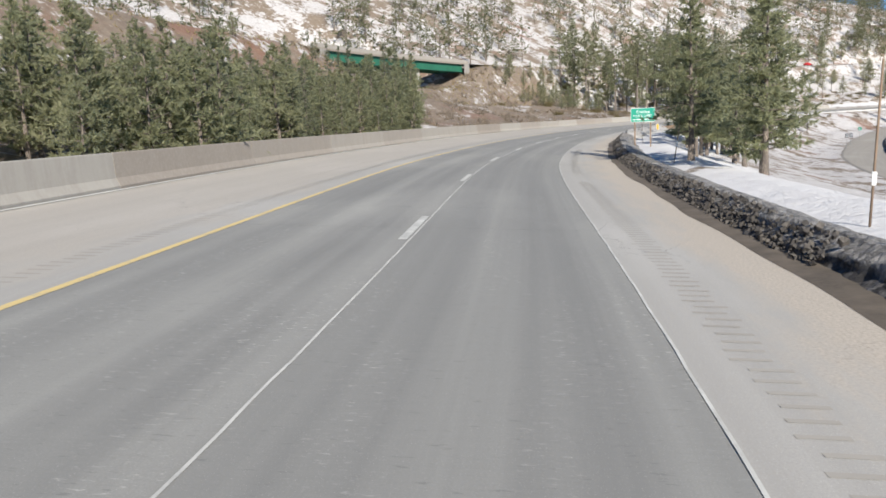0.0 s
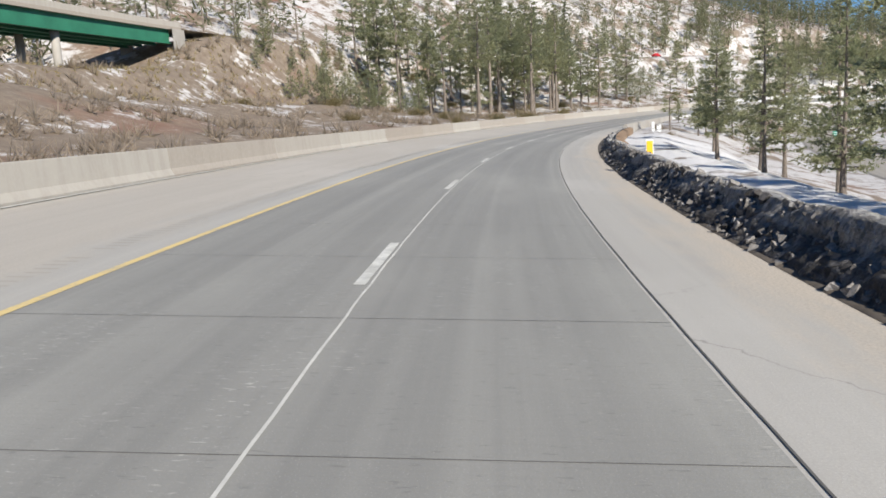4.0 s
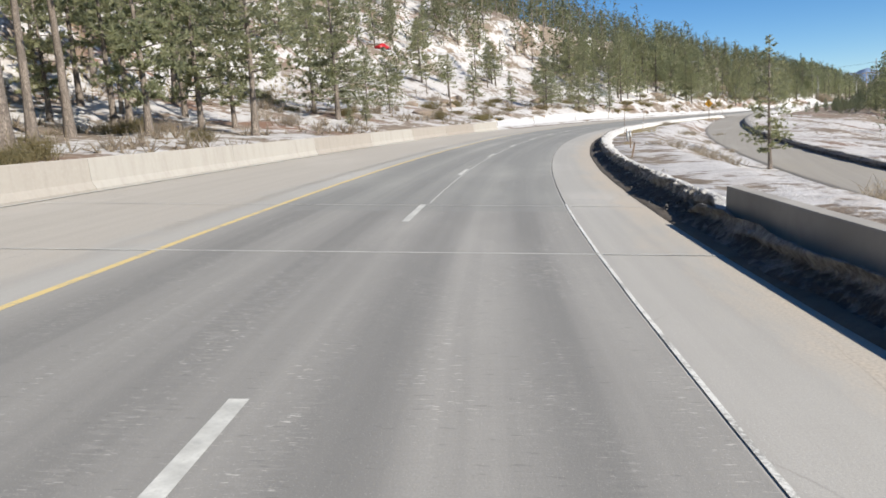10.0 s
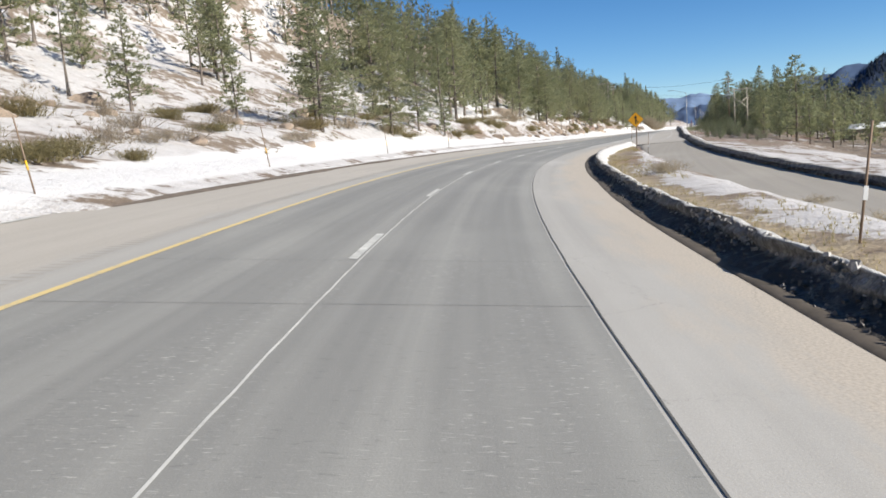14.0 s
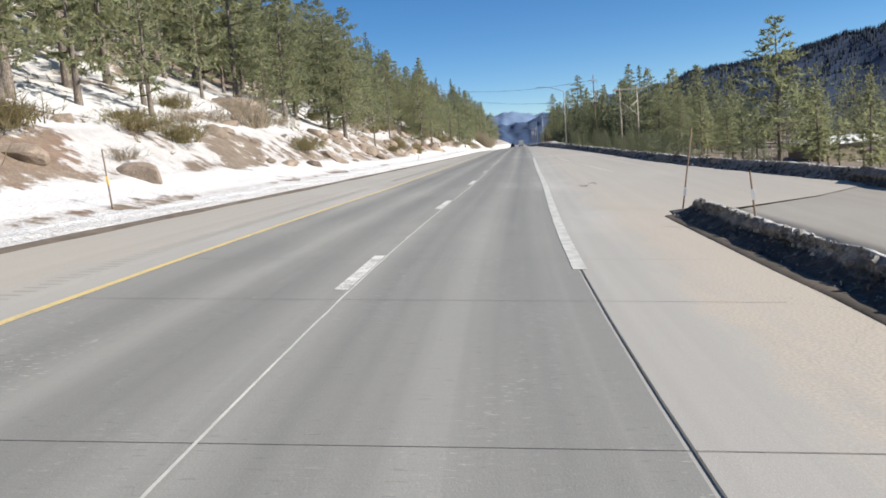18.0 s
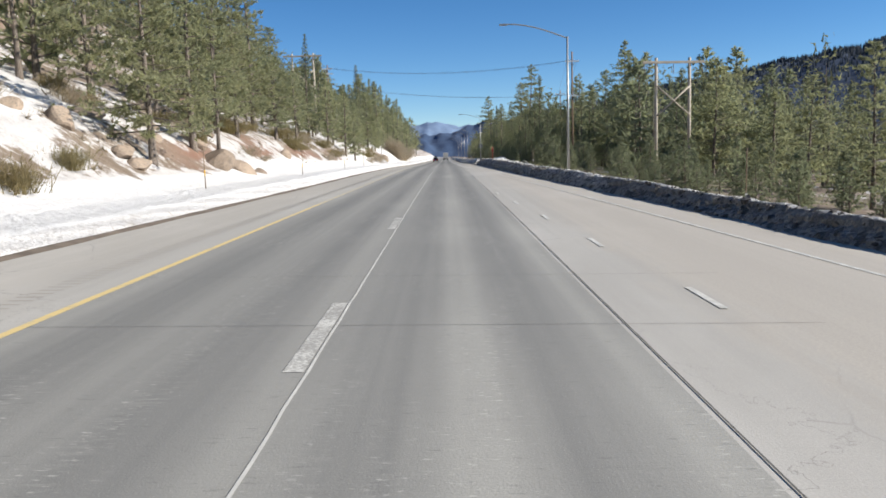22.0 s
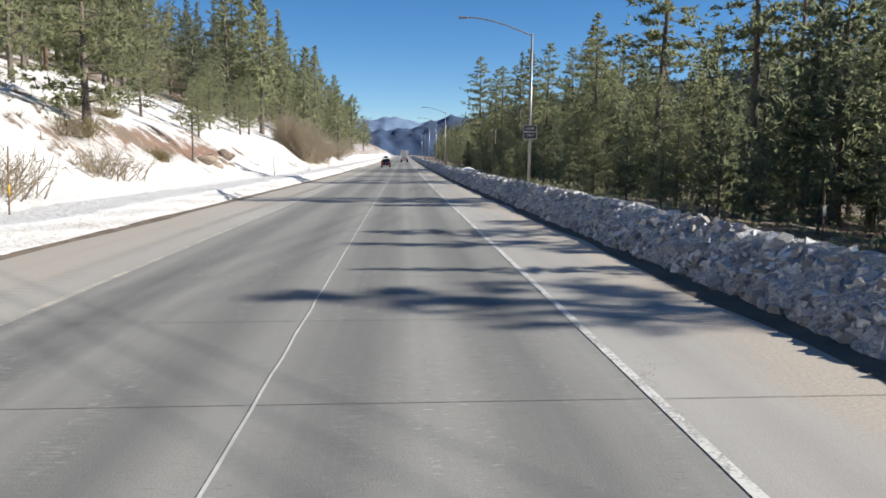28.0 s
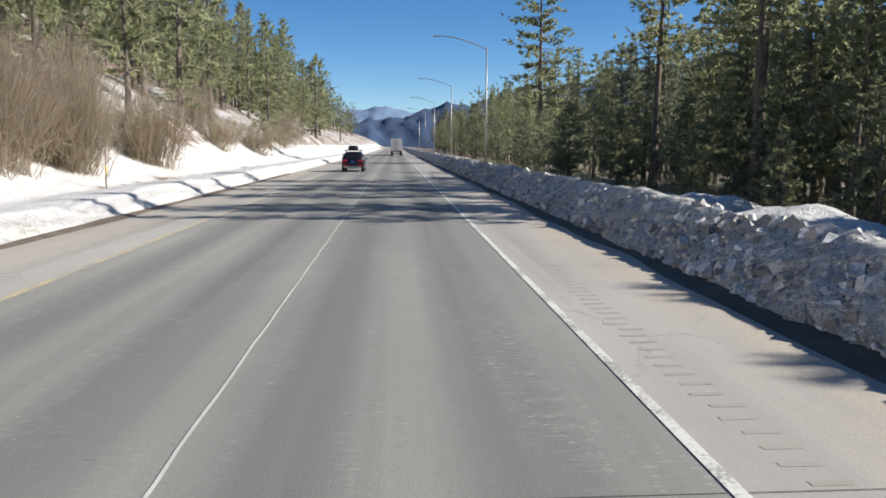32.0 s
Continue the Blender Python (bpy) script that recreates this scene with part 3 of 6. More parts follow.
def rod(name, a, b, r0, r1, material, sides=8, smooth=True):
    """A tapered round bar from a to b, with ends."""
    a, b = Vector(a), Vector(b)
    bm = bmesh.new()
    bmesh.ops.create_cone(bm, cap_ends=True, segments=sides, radius1=r0, radius2=r1, depth=(b - a).length)
    turn = (b - a).to_track_quat("Z", "Y").to_matrix().to_4x4()
    bmesh.ops.transform(bm, matrix=Matrix.Translation((a + b) / 2) @ turn, verts=bm.verts)
    return bm_mesh(name, bm, material, 0, smooth)


def words(name, text, size, material, parent, m, label=""):
    """Raised lettering as a mesh."""
    cu = bpy.data.curves.new(name, "FONT")
    cu.body, cu.size, cu.extrude, cu.align_x, cu.align_y = text, size, 0.004, "CENTER", "CENTER"
    ob = bpy.data.objects.new(name, cu)
    scene.collection.objects.link(ob)
    me = bpy.data.meshes.new_from_object(ob.evaluated_get(bpy.context.evaluated_depsgraph_get()))
    bpy.data.objects.remove(ob)
    me.materials.clear()
    me.materials.append(material)
    return part(name, me, parent, label, m)


# ---- ground ----
def build_ground():
    s = np.r_[np.arange(S_MIN, 0, 8.0), np.arange(0, 800, 2.5), np.arange(800, 1000, 6.0), np.arange(1000, S_MAX, 25.0)]
    u = np.r_[-420, -380, -340, -300, -265, -235, -205, -180, -158, -140, -124, -110, -98, -88, -80, -74, -69, np.arange(-66, -50, 1.5), np.arange(-50, -8, 1.2), -8.0, -6, -3, 0, 3, 5.5, np.arange(6.5, 40, 1.2), 42, 45, 49, 54, 60, 67, 75, 85, 97, 110, 130, 155, 185, 200]
    ss, uu = np.meshgrid(s, u, indexing="ij")
    h = terrain(ss, uu)
    on_ramp = (np.abs(uu - np.interp(ss, _rt[:, 0], _rt[:, 1])) < 5.5) & (ss < 480)
    h = h + 0.10 * wavy(ss * 1.0, uu * 1.0, 0.9, 2.0) * np.clip((np.abs(uu + 1) - 8.5) / 3, 0, 1) * ~on_ramp
    # share of snow: bare cut banks and thawed ground under trees
    snow = np.full(ss.shape, 0.60)
    snow = np.where((uu < -11) & (ss < 225), 0.30, snow)
    snow = np.where((uu < -62) & (ss < 480), 0.52, snow)
    snow = np.where((uu < -11) & (uu > -34) & (ss >= 225) & (ss < 330), 0.50, snow)
    snow = np.where((uu < -11) & (uu > -14.0) & (ss >= 345), 1.1, snow)
    snow = np.where((uu <= -14.0) & (uu > -46) & (ss >= 345), 0.60, snow)
    snow = np.where((uu <= -13.2) & (uu > -17.5) & (ss >= 425) & (ss < 560), 0.45, snow)
    snow = np.where((uu <= -12.6) & (uu > -16.5) & (ss >= 486) & (ss < 522), 0.36, snow)
    snow = np.where((uu <= -17) & (uu > -30) & (ss >= 440) & (ss < 560), 0.75, snow)
    snow = np.where((uu <= -14.5) & (uu > -30) & (ss >= 560), 0.50, snow)
    snow = np.where((uu <= -12) & (uu > -30) & (ss >= 640) & (ss < 800), 0.80, snow)
    snow = np.where((uu <= -30) & (ss >= 480), 0.35, snow)
    snow = np.where((uu > 6) & (uu < 18) & (ss < 190), 0.80, snow)
    snow = np.where((uu > 6) & (ss >= 190) & (ss < 470), 0.60, snow)
    snow = np.where((uu > 6) & (ss >= 470), 0.25, snow)
    snow = np.where((uu > 7.4) & (uu < 9.4) & (ss >= 255) & (ss < 400), np.where(ss < 318, 0.52, 0.10), snow)
    snow = np.where((uu > 8.8) & (uu < 11.0) & (ss >= 380) & (ss < 436), 0.12, snow)
    red = sum(np.exp(-((((ss - a) / 7.0) ** 2) + ((uu - b) / w) ** 2) ** 2) for a, b, w in ((560, -15.0, 2.2), (579, -16.0, 1.6), (603, -14.4, 1.2), (621, -14.2, 1.3), (596, -15.2, 1.0), (690, -16.0, 1.0), (704, -15.9, 1.5), (713, -15.0, 1.1)))
    red = red * np.clip(0.6 + 0.9 * wavy(ss, uu, 0.9, 7.0), 0, 1)
    snow = snow * (1 - red * 0.9)
    for k in range(10):
        snow[1:-1] = (snow[:-2] + 2 * snow[1:-1] + snow[2:]) / 4
        out = np.abs(uu[:, 1:-1] + 1) > 22
        snow[:, 1:-1] = np.where(out, (snow[:, :-2] + 2 * snow[:, 1:-1] + snow[:, 2:]) / 4, snow[:, 1:-1])
    me = sweep("ground", s, uu, h, MAT_GROUND, True, fields={"snow": snow, "red": red, "straw": np.clip(1.4 - np.abs(uu - 8.6) / 1.3, 0, 1) * np.clip((ss - 312) / 14, 0.12, 1) * (ss > 250) * (ss < 430)})
    tagged(new("ground", me), "snowy mountainside with bare brown soil and pine litter", "ground", kind="structure")
    # low valley floor out to the horizon
    a = np.linspace(0, 2 * np.pi, 49)[:-1]
    ring = [np.c_[300 + r * np.cos(a), 250 + r * np.sin(a), np.full(48, z)] for r, z in ((1, -16), (600, -16), (1500, -20), (4300, -30))]
    v = np.vstack(ring)
    f = []
    for k in range(3):
        i = np.arange(48)
        f.append(np.c_[k * 48 + i, k * 48 + (i + 1) % 48, (k + 1) * 48 + (i + 1) % 48, (k + 1) * 48 + i][:, ::-1])
    me = mesh_of("valley_floor", v, np.vstack(f), MAT_GROUND)
    me.attributes.new("snow", "FLOAT", "POINT").data.foreach_set("value", np.full(len(v), 0.45, np.float32))
    tagged(new("valley_floor", me), "flat snow-patched valley floor beyond the highway", "ground", kind="structure")


build_ground()

# ---- pavement ----
SS = np.r_[np.arange(S_MIN, 800, 3.0), np.arange(800, 1241, 10.0)]
def build_pavement():
    lane = sweep("lanes", SS, np.linspace(-4.1, 3.66, 9), 0.0, MAT_LANE, uv=True)
    road = tagged(new("road", lane), "two grey concrete traffic lanes with dark wheel tracks", "road", kind="structure")
    deck = sweep("deck", np.arange(186.2, 252, 2.0), np.linspace(-4.1, 3.66, 9), 0.0032, MAT_DECK, uv=True)
    part("deck_slab", deck, road, "paler worn concrete of the bridge deck")
    el, er = edge(EDGE_L, SS), edge(EDGE_R, SS)
    q = np.linspace(0, 1, 6)
    me = sweep("left_shoulder", SS, el[:, None] + (-4.1 - el)[:, None] * q, -0.004, MAT_SHOULDER, uv=True)
    tagged(new("pavement", me), "pale sand-dusted concrete shoulder beside the yellow line", "pavement", kind="structure")
    me = sweep("right_shoulder", SS, 3.66 + (er - 3.66)[:, None] * q, -0.004, MAT_SHOULDER, uv=True)
    tagged(new("pavement", me), "pale sanded concrete shoulder on the outer side", "pavement", kind="structure")
    rs = np.arange(-140, 452.5, 3.0)
    rc, rh, rw = (np.interp(rs, _rt[:, 0], _rt[:, k])[:, None] for k in (1, 2, 3))
    across = np.r_[-1.25, -1.15, np.linspace(-1, 1, 7), 1.15, 1.25]
    me = sweep("ramp", rs, rc + rw * across, rh - np.r_[0.3, 0.02, np.zeros(7), 0.02, 0.3], MAT_RAMP, uv=True)
    tagged(new("road", me), "narrow concrete on-ramp climbing to the highway", "road", kind="structure")
    us = np.arange(-140, 640, 5.0)
    for a, b in ((-140, 136), (190, 640)):
        x = us[(us >= a - 2.5) & (us <= b + 2.5)]
        me = sweep("upper_road", x, np.linspace(-62, -55, 4), bench_height(x)[:, None] + 0.15 + np.zeros(4), MAT_RAMP, uv=True)
        tagged(new("road", me), "old two-lane road along the hillside", "road", kind="structure")
    return road


road = build_pavement()


def stripe(name, s0, s1, u, width, material, parent, label="", step=4.0, h=0.005):
    s = np.linspace(s0, s1, max(2, int((s1 - s0) / step) + 1))
    uu = np.asarray(u(s) if callable(u) else np.full(len(s), u))[:, None] + np.array([-width / 2, width / 2])
    return part(name, sweep(name, s, uu, h, material, False, uv=False), parent, label)


def build_markings():
    stripe("edge_line", S_MIN, 540, -4.08, 0.15, MAT_YELLOW, road, "faded yellow edge line", h=0.006)
    stripe("edge_line", 540, 640, -4.08, 0.15, MAT_YELLOW_WORN, road, "worn pale yellow edge line", h=0.006)
    stripe("edge_line", 640, 738, -4.08, 0.15, MAT_YELLOW_PALE, road, "bleached cream edge line", h=0.006)
    stripe("edge_line", 738, 1240, -4.08, 0.15, MAT_YELLOW_WORN, road, "worn pale yellow edge line", h=0.006)
    for k in range(-6, 62):
        if k > 36:
            continue
        s0 = 0.1 + 14.63 * k + (1.8 if k > 25 else 0)
        s0 += float(np.interp(s0, [180, 205, 219.5, 234, 262], [0, -0.7, -1.7, -1.4, -0.2]))
        worn = MAT_WHITE if k < 27 else MAT_WHITE_WORN if k < 32 else MAT_WHITE_GHOST
        stripe("lane_dash", s0, s0 + 3.66, -0.15, 0.17 if k < 27 else 0.22, worn, road, step=1.9, h=0.006)
    for a, b in ((S_MIN, 186), (252, 760)):
        stripe("lane_joint", a, b, lambda s: 0.012 * wavy(s, s * 0, 0.45), 0.032, MAT_CRACK, road, "pale chipped joint between the slabs", h=0.0075, step=0.6)
    stripe("lane_joint", 760, 1240, 0.0, 0.032, MAT_CRACK, road, "pale joint between the slabs", h=0.0075)
    for a, b in ((84, 184), (252, 428)):
        stripe("edge_joint", a, b, lambda s: 3.72 + 0.008 * wavy(s, s * 0, 0.8), 0.022, MAT_JOINT, road, "dark joint along the shoulder", h=0.007, step=0.8)
    for a, b in ((S_MIN, 92), (146, 168)):
        stripe("edge_joint", a, b, lambda s: 3.68 + 0.012 * wavy(s, s * 0, 0.5), 0.035, MAT_CRACK, road, "pale chipped joint along the shoulder", h=0.008, step=0.6)
    stripe("edge_line", 184, 252, 3.72, 0.055, MAT_WHITE_WORN, road, "worn white edge line", h=0.008)
    stripe("edge_line", 428, 505, lambda s: 3.69 + 0 * s, 0.25, MAT_WHITE, road, "broad white gore line", h=0.008)
    stripe("edge_joint", 505, 640, 3.74, 0.02, MAT_JOINT, road, h=0.007)
    stripe("edge_line", 436, 512, lambda s: np.interp(s, [440, 463, 491, 512], [9.3, 8.6, 6.6, 5.6]), 0.13, MAT_WHITE, road, "white ramp line", h=0.008)
    for k in range(5):
        s0 = 516.8 + 6.95 * k
        stripe("lane_dash", s0, s0 + 1.7, 5.33 - 0.33 * k, 0.12, MAT_WHITE, road, step=1.5, h=0.008)
    stripe("edge_line", 470, 625, lambda s: np.interp(s, [470, 498, 519, 541, 581, 597, 625], [11.0, 10.1, 9.05, 7.7, 5.7, 4.9, 3.72]), 0.12, MAT_WHITE, road, "white edge line", h=0.008)
    stripe("edge_line", 625, 1240, 3.73, 0.11, MAT_WHITE_WORN, road, "white edge line", h=0.008)
    rng = random.Random(5)
    s = -60.0
    while s < 780:
        s += rng.choice((3.7, 4.0, 5.8, 5.5))
        a, b = -4.1, (3.66 if s < 405 else 6.3)
        if rng.random() < 0.7 and not 184 < s < 256:
            v = spot([s, s, s + 0.010, s + 0.010], [a, b, b, a], 0.004)
            me = mesh_of("slab_joint", v, [(0, 1, 2, 3)], MAT_JOINT, False)
            part("slab_joint", me, road)
    for s in (186.2, 198.0, 213.6, 228.2, 243.8, 251.5):
        part("deck_joint", sweep("deck_joint", [s, s + 0.06], np.linspace(-11, 5.8, 15), 0.0075, MAT_CRACK, False), road, "white expansion joint across the bridge deck")


build_markings()


def rumble_strips():
    """Short ground grooves across both shoulders, joined."""
    rng = np.random.RandomState(17)
    rows = []
    for u0, u1, a, b in ((-5.35, -4.95, -20, 170), (-5.35, -4.95, 240, 800), (4.2, 4.6, -20, 62), (4.2, 4.5, 725, 800)):
        s = np.arange(a, b, 0.31)
        s = s[wavy(s, s * 0, 9.0, u0) > -0.55]
        j = rng.uniform(-0.06, 0.06, len(s))
        rows.append(np.stack([spot(s, u0 + j, -0.001), spot(s, u1 + j, -0.001), spot(s + 0.08, u1 + j, -0.001), spot(s + 0.08, u0 + j, -0.001)], 1))
    v = np.vstack(rows)
    me = mesh_of("rumble_strip", v.reshape(-1, 3), np.arange(len(v) * 4).reshape(-1, 4), plain("groove_grit", (0.36, 0.335, 0.295), 0.95, 0, 0.15, 0.6), False)
    tagged(part("rumble_strip", me, road), "rows of shallow grooves worn in the shoulder", kind="stuff")


rumble_strips()


# ---- walls and snow banks ----
def cells(x, y, seed):
    """Distance to the nearest of a jittered lattice of points, and that point's own value."""
    ix, iy = np.floor(x), np.floor(y)
    best, value = np.full(x.shape, 9.0), np.zeros(x.shape)
    for dx in (-1, 0, 1):
        for dy in (-1, 0, 1):
            cx, cy = ix + dx, iy + dy
            h = np.sin(cx * 127.1 + cy * 311.7 + seed * 74.7) * 43758.5453
            g = np.sin(cx * 269.5 + cy * 183.3 + seed * 13.9) * 24634.6345
            h, g = h - np.floor(h), g - np.floor(g)
            d = np.hypot(cx + h - x, cy + g - y)
            near = d < best
            value = np.where(near, (h * 7.3 + g * 5.1) % 1.0, value)
            best = np.where(near, d, best)
    return best, value


def chunks(x, y, seed):
    """Heap of broken lumps, 0 to 1."""
    d, v = cells(x, y, seed)
    return np.sqrt(np.clip(1 - (d / 0.85) ** 2, 0, 1)) * (0.25 + 0.75 * v)


def snow_bank(name, s0, s1, inner, width, height, material, label, seed, rough=1.0, step=0.22, side=1, base=0.0, lean=0.25, cap=1.0, face=0.0, lump=0.7, shelf=0.0):
    """A ploughed bank: a steep broken face towards the road and a crusted top that runs out into the ground."""
    s = np.arange(s0, s1, step)
    v = np.linspace(0, 1, 22)
    q = np.array([0.08, 0.2, 0.34, 0.5, 0.68, 0.86, 1.0])
    taper = np.clip(np.minimum(s - s0, s1 - s) / 2.0, 0.04, 1)
    top = height(s) * taper * (1 + 0.12 * wavy(s, s * 0, 4.6, seed) + 0.05 * wavy(s, s * 0, 0.9, seed + 3) + 0.08 * chunks(s / 0.6, s * 0, seed))
    foot = inner(s) + 0.14 * wavy(s, s * 0, 1.7, seed) + 0.06 * wavy(s, s * 0, 0.4, seed + 1)
    b = base(s)[:, None] if callable(base) else base
    hf = top[:, None] * v - 0.12 * (v == 0)
    ss = np.broadcast_to(s[:, None], hf.shape)
    out = rough * top[:, None] * (0.26 * chunks(ss / (0.55 * lump), hf / (0.40 * lump), seed) + 0.20 * chunks(ss / (0.26 * lump), hf / (0.2 * lump), seed + 5)) * np.minimum(1.3 - v, 0.5 + v)
    slope = lean * (v**1.05 * (1 - shelf) + shelf * np.minimum(v / 0.5, 1) ** 0.8)
    uf = slope - out + 0.05 * np.sin(v * 9 + s[:, None])
    ut = lean + width * q + 0 * top[:, None]
    end = terrain(s, foot + side * (lean + width)) - (b[:, 0] if callable(base) else base) - 0.05
    s2 = np.broadcast_to(s[:, None], ut.shape)
    ht = top[:, None] * (1 - q**2) + end[:, None] * q**2 + rough * 0.10 * (1 - q) * (chunks(s2 / 0.5, ut / 0.5, seed + 2) - 0.4) * taper[:, None]
    uu = foot[:, None] + side * np.hstack([uf, ut])
    clean = np.hstack([np.broadcast_to(np.minimum(1, face + (0.25 * v**3 + 0.6 * v**9) * cap), uf.shape), np.broadcast_to(np.minimum(1, 0.85 + q * 2) * cap, ut.shape)])
    me = sweep(name, s, uu, np.hstack([hf, ht]) + b, material, True, flip=side < 0, fields={"clean": clean, "face": np.hstack([np.broadcast_to(v, uf.shape), np.ones(ut.shape)])})
    return tagged(new(name, me), label, "snow bank", kind="structure")


def rubble_material(name, low, high, grit):
    """Broken lumps, each with its own tone of ice or grit."""
    m = Mat(name, 0.75)
    tone = m.island()
    col = m.mix(m.ramp(tone, 0.15, 0.95), low, high)
    n = m.noise(14.0, 4, rough=0.7)
    col = m.mix(m.math("MULTIPLY", m.ramp(n, 0.42, 0.62), 0.6), col, grit)
    m.color(col).bump(n, 0.6, 0.02)
    return m.m


def rubble(parent, seed, count, s0, s1, inner, height, lean, material, size=(0.05, 0.17), shelf=0.0, low=0.0, high=1.03, label="broken lumps of dirty ice on the face of the bank"):
    """Angular lumps heaped on the road side of a bank, smaller ones at its foot."""
    rng = np.random.RandomState(seed)
    cube = np.array([(x, y, z) for x in (-0.72, 0.72) for y in (-0.72, 0.72) for z in (-0.72, 0.72)])
    quad = np.array([(0, 1, 3, 2), (4, 6, 7, 5), (0, 4, 5, 1), (2, 3, 7, 6), (0, 2, 6, 4), (1, 5, 7, 3)])
    s = rng.uniform(s0 + 0.5, s1 - 0.5, count)
    v = low + (high - low) * rng.rand(count)
    r = size[0] + (size[1] - size[0]) * rng.rand(count) ** 2.4
    top = height(s)
    prof = lean * (v**1.05 * (1 - shelf) + shelf * np.minimum(v / 0.5, 1) ** 0.8)
    u = inner(s) + prof - 0.16 * top * np.minimum(1.3 - v, 0.5 + v) * rng.uniform(0.3, 1.1, count)
    p = spot(s, u, top * v + r * 0.1)
    turn = np.linalg.qr(rng.normal(size=(count, 3, 3)))[0]
    turn *= np.sign(np.linalg.det(turn))[:, None, None]
    vs = cube[None] * (r[:, None] * rng.uniform(0.7, 1.35, (count, 3)))[:, None, :] * rng.uniform(0.6, 1.2, (count, 8, 3))
    vs = np.einsum("nij,nkj->nki", turn, vs) + np.asarray(p)[:, None, :]
    f = (quad[None] + 8 * np.arange(count)[:, None, None]).reshape(-1, 4)
    me = mesh_of("broken_ice", vs.reshape(-1, 3), f, material, False)
    return tagged(part("broken_ice", me, parent), label, kind="stuff")


def build_banks():
    er = lambda s: edge(EDGE_R, s)
    b_first = snow_bank("snow_bank", -60, 96, er, 1.4, lambda s: np.interp(s, [0, 30, 70, 96], [0.50, 0.46, 0.50, 0.6]), MAT_BANK, "black dirty ploughed snow bank along the shoulder", 1, cap=0.5, lean=0.55, rough=0.8)
    b_curve = snow_bank("snow_bank", 95, 144, lambda s: er(s) - 0.05, 1.6, lambda s: 0.78 + 0 * s, MAT_BANK, "tall dirty snow bank with a grey crust on the curve", 14, cap=0.75, lean=0.8, shelf=0.4, rough=0.7)
    snow_bank("snow_bank", 142, 192, lambda s: er(s) - 0.05, 1.0, lambda s: 0.46 + 0 * s, MAT_BANK, "black slush bank against the guard rail", 12, cap=0.7, lean=0.6, shelf=0.7, rough=0.7)
    snow_bank("snow_bank", 189, 250, lambda s: er(s) - 0.05, 0.35, lambda s: 0.46 + 0 * s, MAT_BANK, "black slush ridge with a grey upper band against the parapet", 2, cap=0.0, lean=0.5, shelf=0.95, rough=0.3)
    b_gore = snow_bank("snow_bank", 246, 440, lambda s: np.minimum(er(s), 7.2), 0.8, lambda s: np.interp(s, [246, 262, 300, 431], [0.62, 0.58, 0.52, 0.50]), MAT_BANK_SAND, "ploughed snow bank with a sandy crust and a black foot beside the gore", 3, lean=0.75, shelf=0.9, rough=0.55, cap=0.9)
    rr = lambda s: np.interp(s, _rt[:, 0], _rt[:, 1] + _rt[:, 3])
    rb = lambda s: np.interp(s, _rt[:, 0], _rt[:, 2])
    snow_bank("snow_bank", 60, 448, lambda s: rr(s) + 0.1, 1.8, lambda s: 0.55 + 0 * s, MAT_BANK, "dark snow bank along the outer side of the ramp", 4, base=rb, step=0.5, cap=0.4)
    b_mid = snow_bank("snow_bank", 444.5, 549, lambda s: er(s) - 0.1, 2.0, lambda s: np.interp(s, [436, 520, 549], [0.45, 0.5, 0.62]), MAT_BANK_MID, "dark grey ploughed snow bank along the outer shoulder", 5, cap=1.0, lean=0.7, shelf=0.5)
    b_grey = snow_bank("snow_bank", 543.5, 638, lambda s: er(s) + np.interp(s, [545, 565], [-0.1, 0.15]), 2.0, lambda s: np.interp(s, [545, 600, 638], [0.6, 0.85, 0.95]), MAT_BANK_GREY, "grey ploughed snow bank along the outer shoulder", 15, lean=0.8, face=0.15)
    b_tall = snow_bank("snow_bank", 649, 830, lambda s: er(s) + 0.25, 1.7, lambda s: np.interp(s, [649, 680, 735, 830], [0.85, 0.90, 0.95, 1.05]), MAT_BANK_TALL, "tall grey ploughed snow bank below the forest", 6, lean=1.05, step=0.2, face=0.2)
    snow_bank("snow_bank", 829, 1240, lambda s: er(s) + 0.25, 1.7, lambda s: 1.05 + 0 * s, MAT_BANK_TALL, "tall grey ploughed snow bank further on", 7, lean=1.05, step=1.2, face=0.2)
    snow_bank("snow_berm", 344, 760, lambda s: edge(EDGE_L, s) + 0.15, 2.6, lambda s: np.interp(s, [344, 420, 520, 560, 760], [0.14, 0.18, 0.30, 0.48, 0.5]), MAT_BERM, "white ploughed snow edge with a dirty foot", 8, side=-1, lean=0.9, face=0.4, rough=1.0, step=0.22)
    snow_bank("snow_berm", 758, 1240, lambda s: edge(EDGE_L, s) + 0.15, 2.6, lambda s: 0.55 + 0 * s, MAT_BERM, "white ploughed snow edge further on", 9, side=-1, lean=0.9, face=0.4, rough=1.0, step=1.2)
    ice = rubble_material("grey_ice_rubble", (0.30, 0.285, 0.27), (0.86, 0.85, 0.84), (0.22, 0.205, 0.19))
    slush = rubble_material("black_slush_rubble", (0.05, 0.044, 0.04), (0.30, 0.28, 0.26), (0.035, 0.031, 0.028))
    rubble(b_tall, 1, 9500, 649, 740, lambda s: er(s) + 0.25, lambda s: np.interp(s, [649, 680, 735], [0.85, 0.90, 0.95]), 1.05, ice, (0.035, 0.15))
    rubble(b_tall, 2, 5000, 740, 830, lambda s: er(s) + 0.25, lambda s: np.interp(s, [735, 830], [0.95, 1.05]), 1.05, ice, (0.06, 0.16))
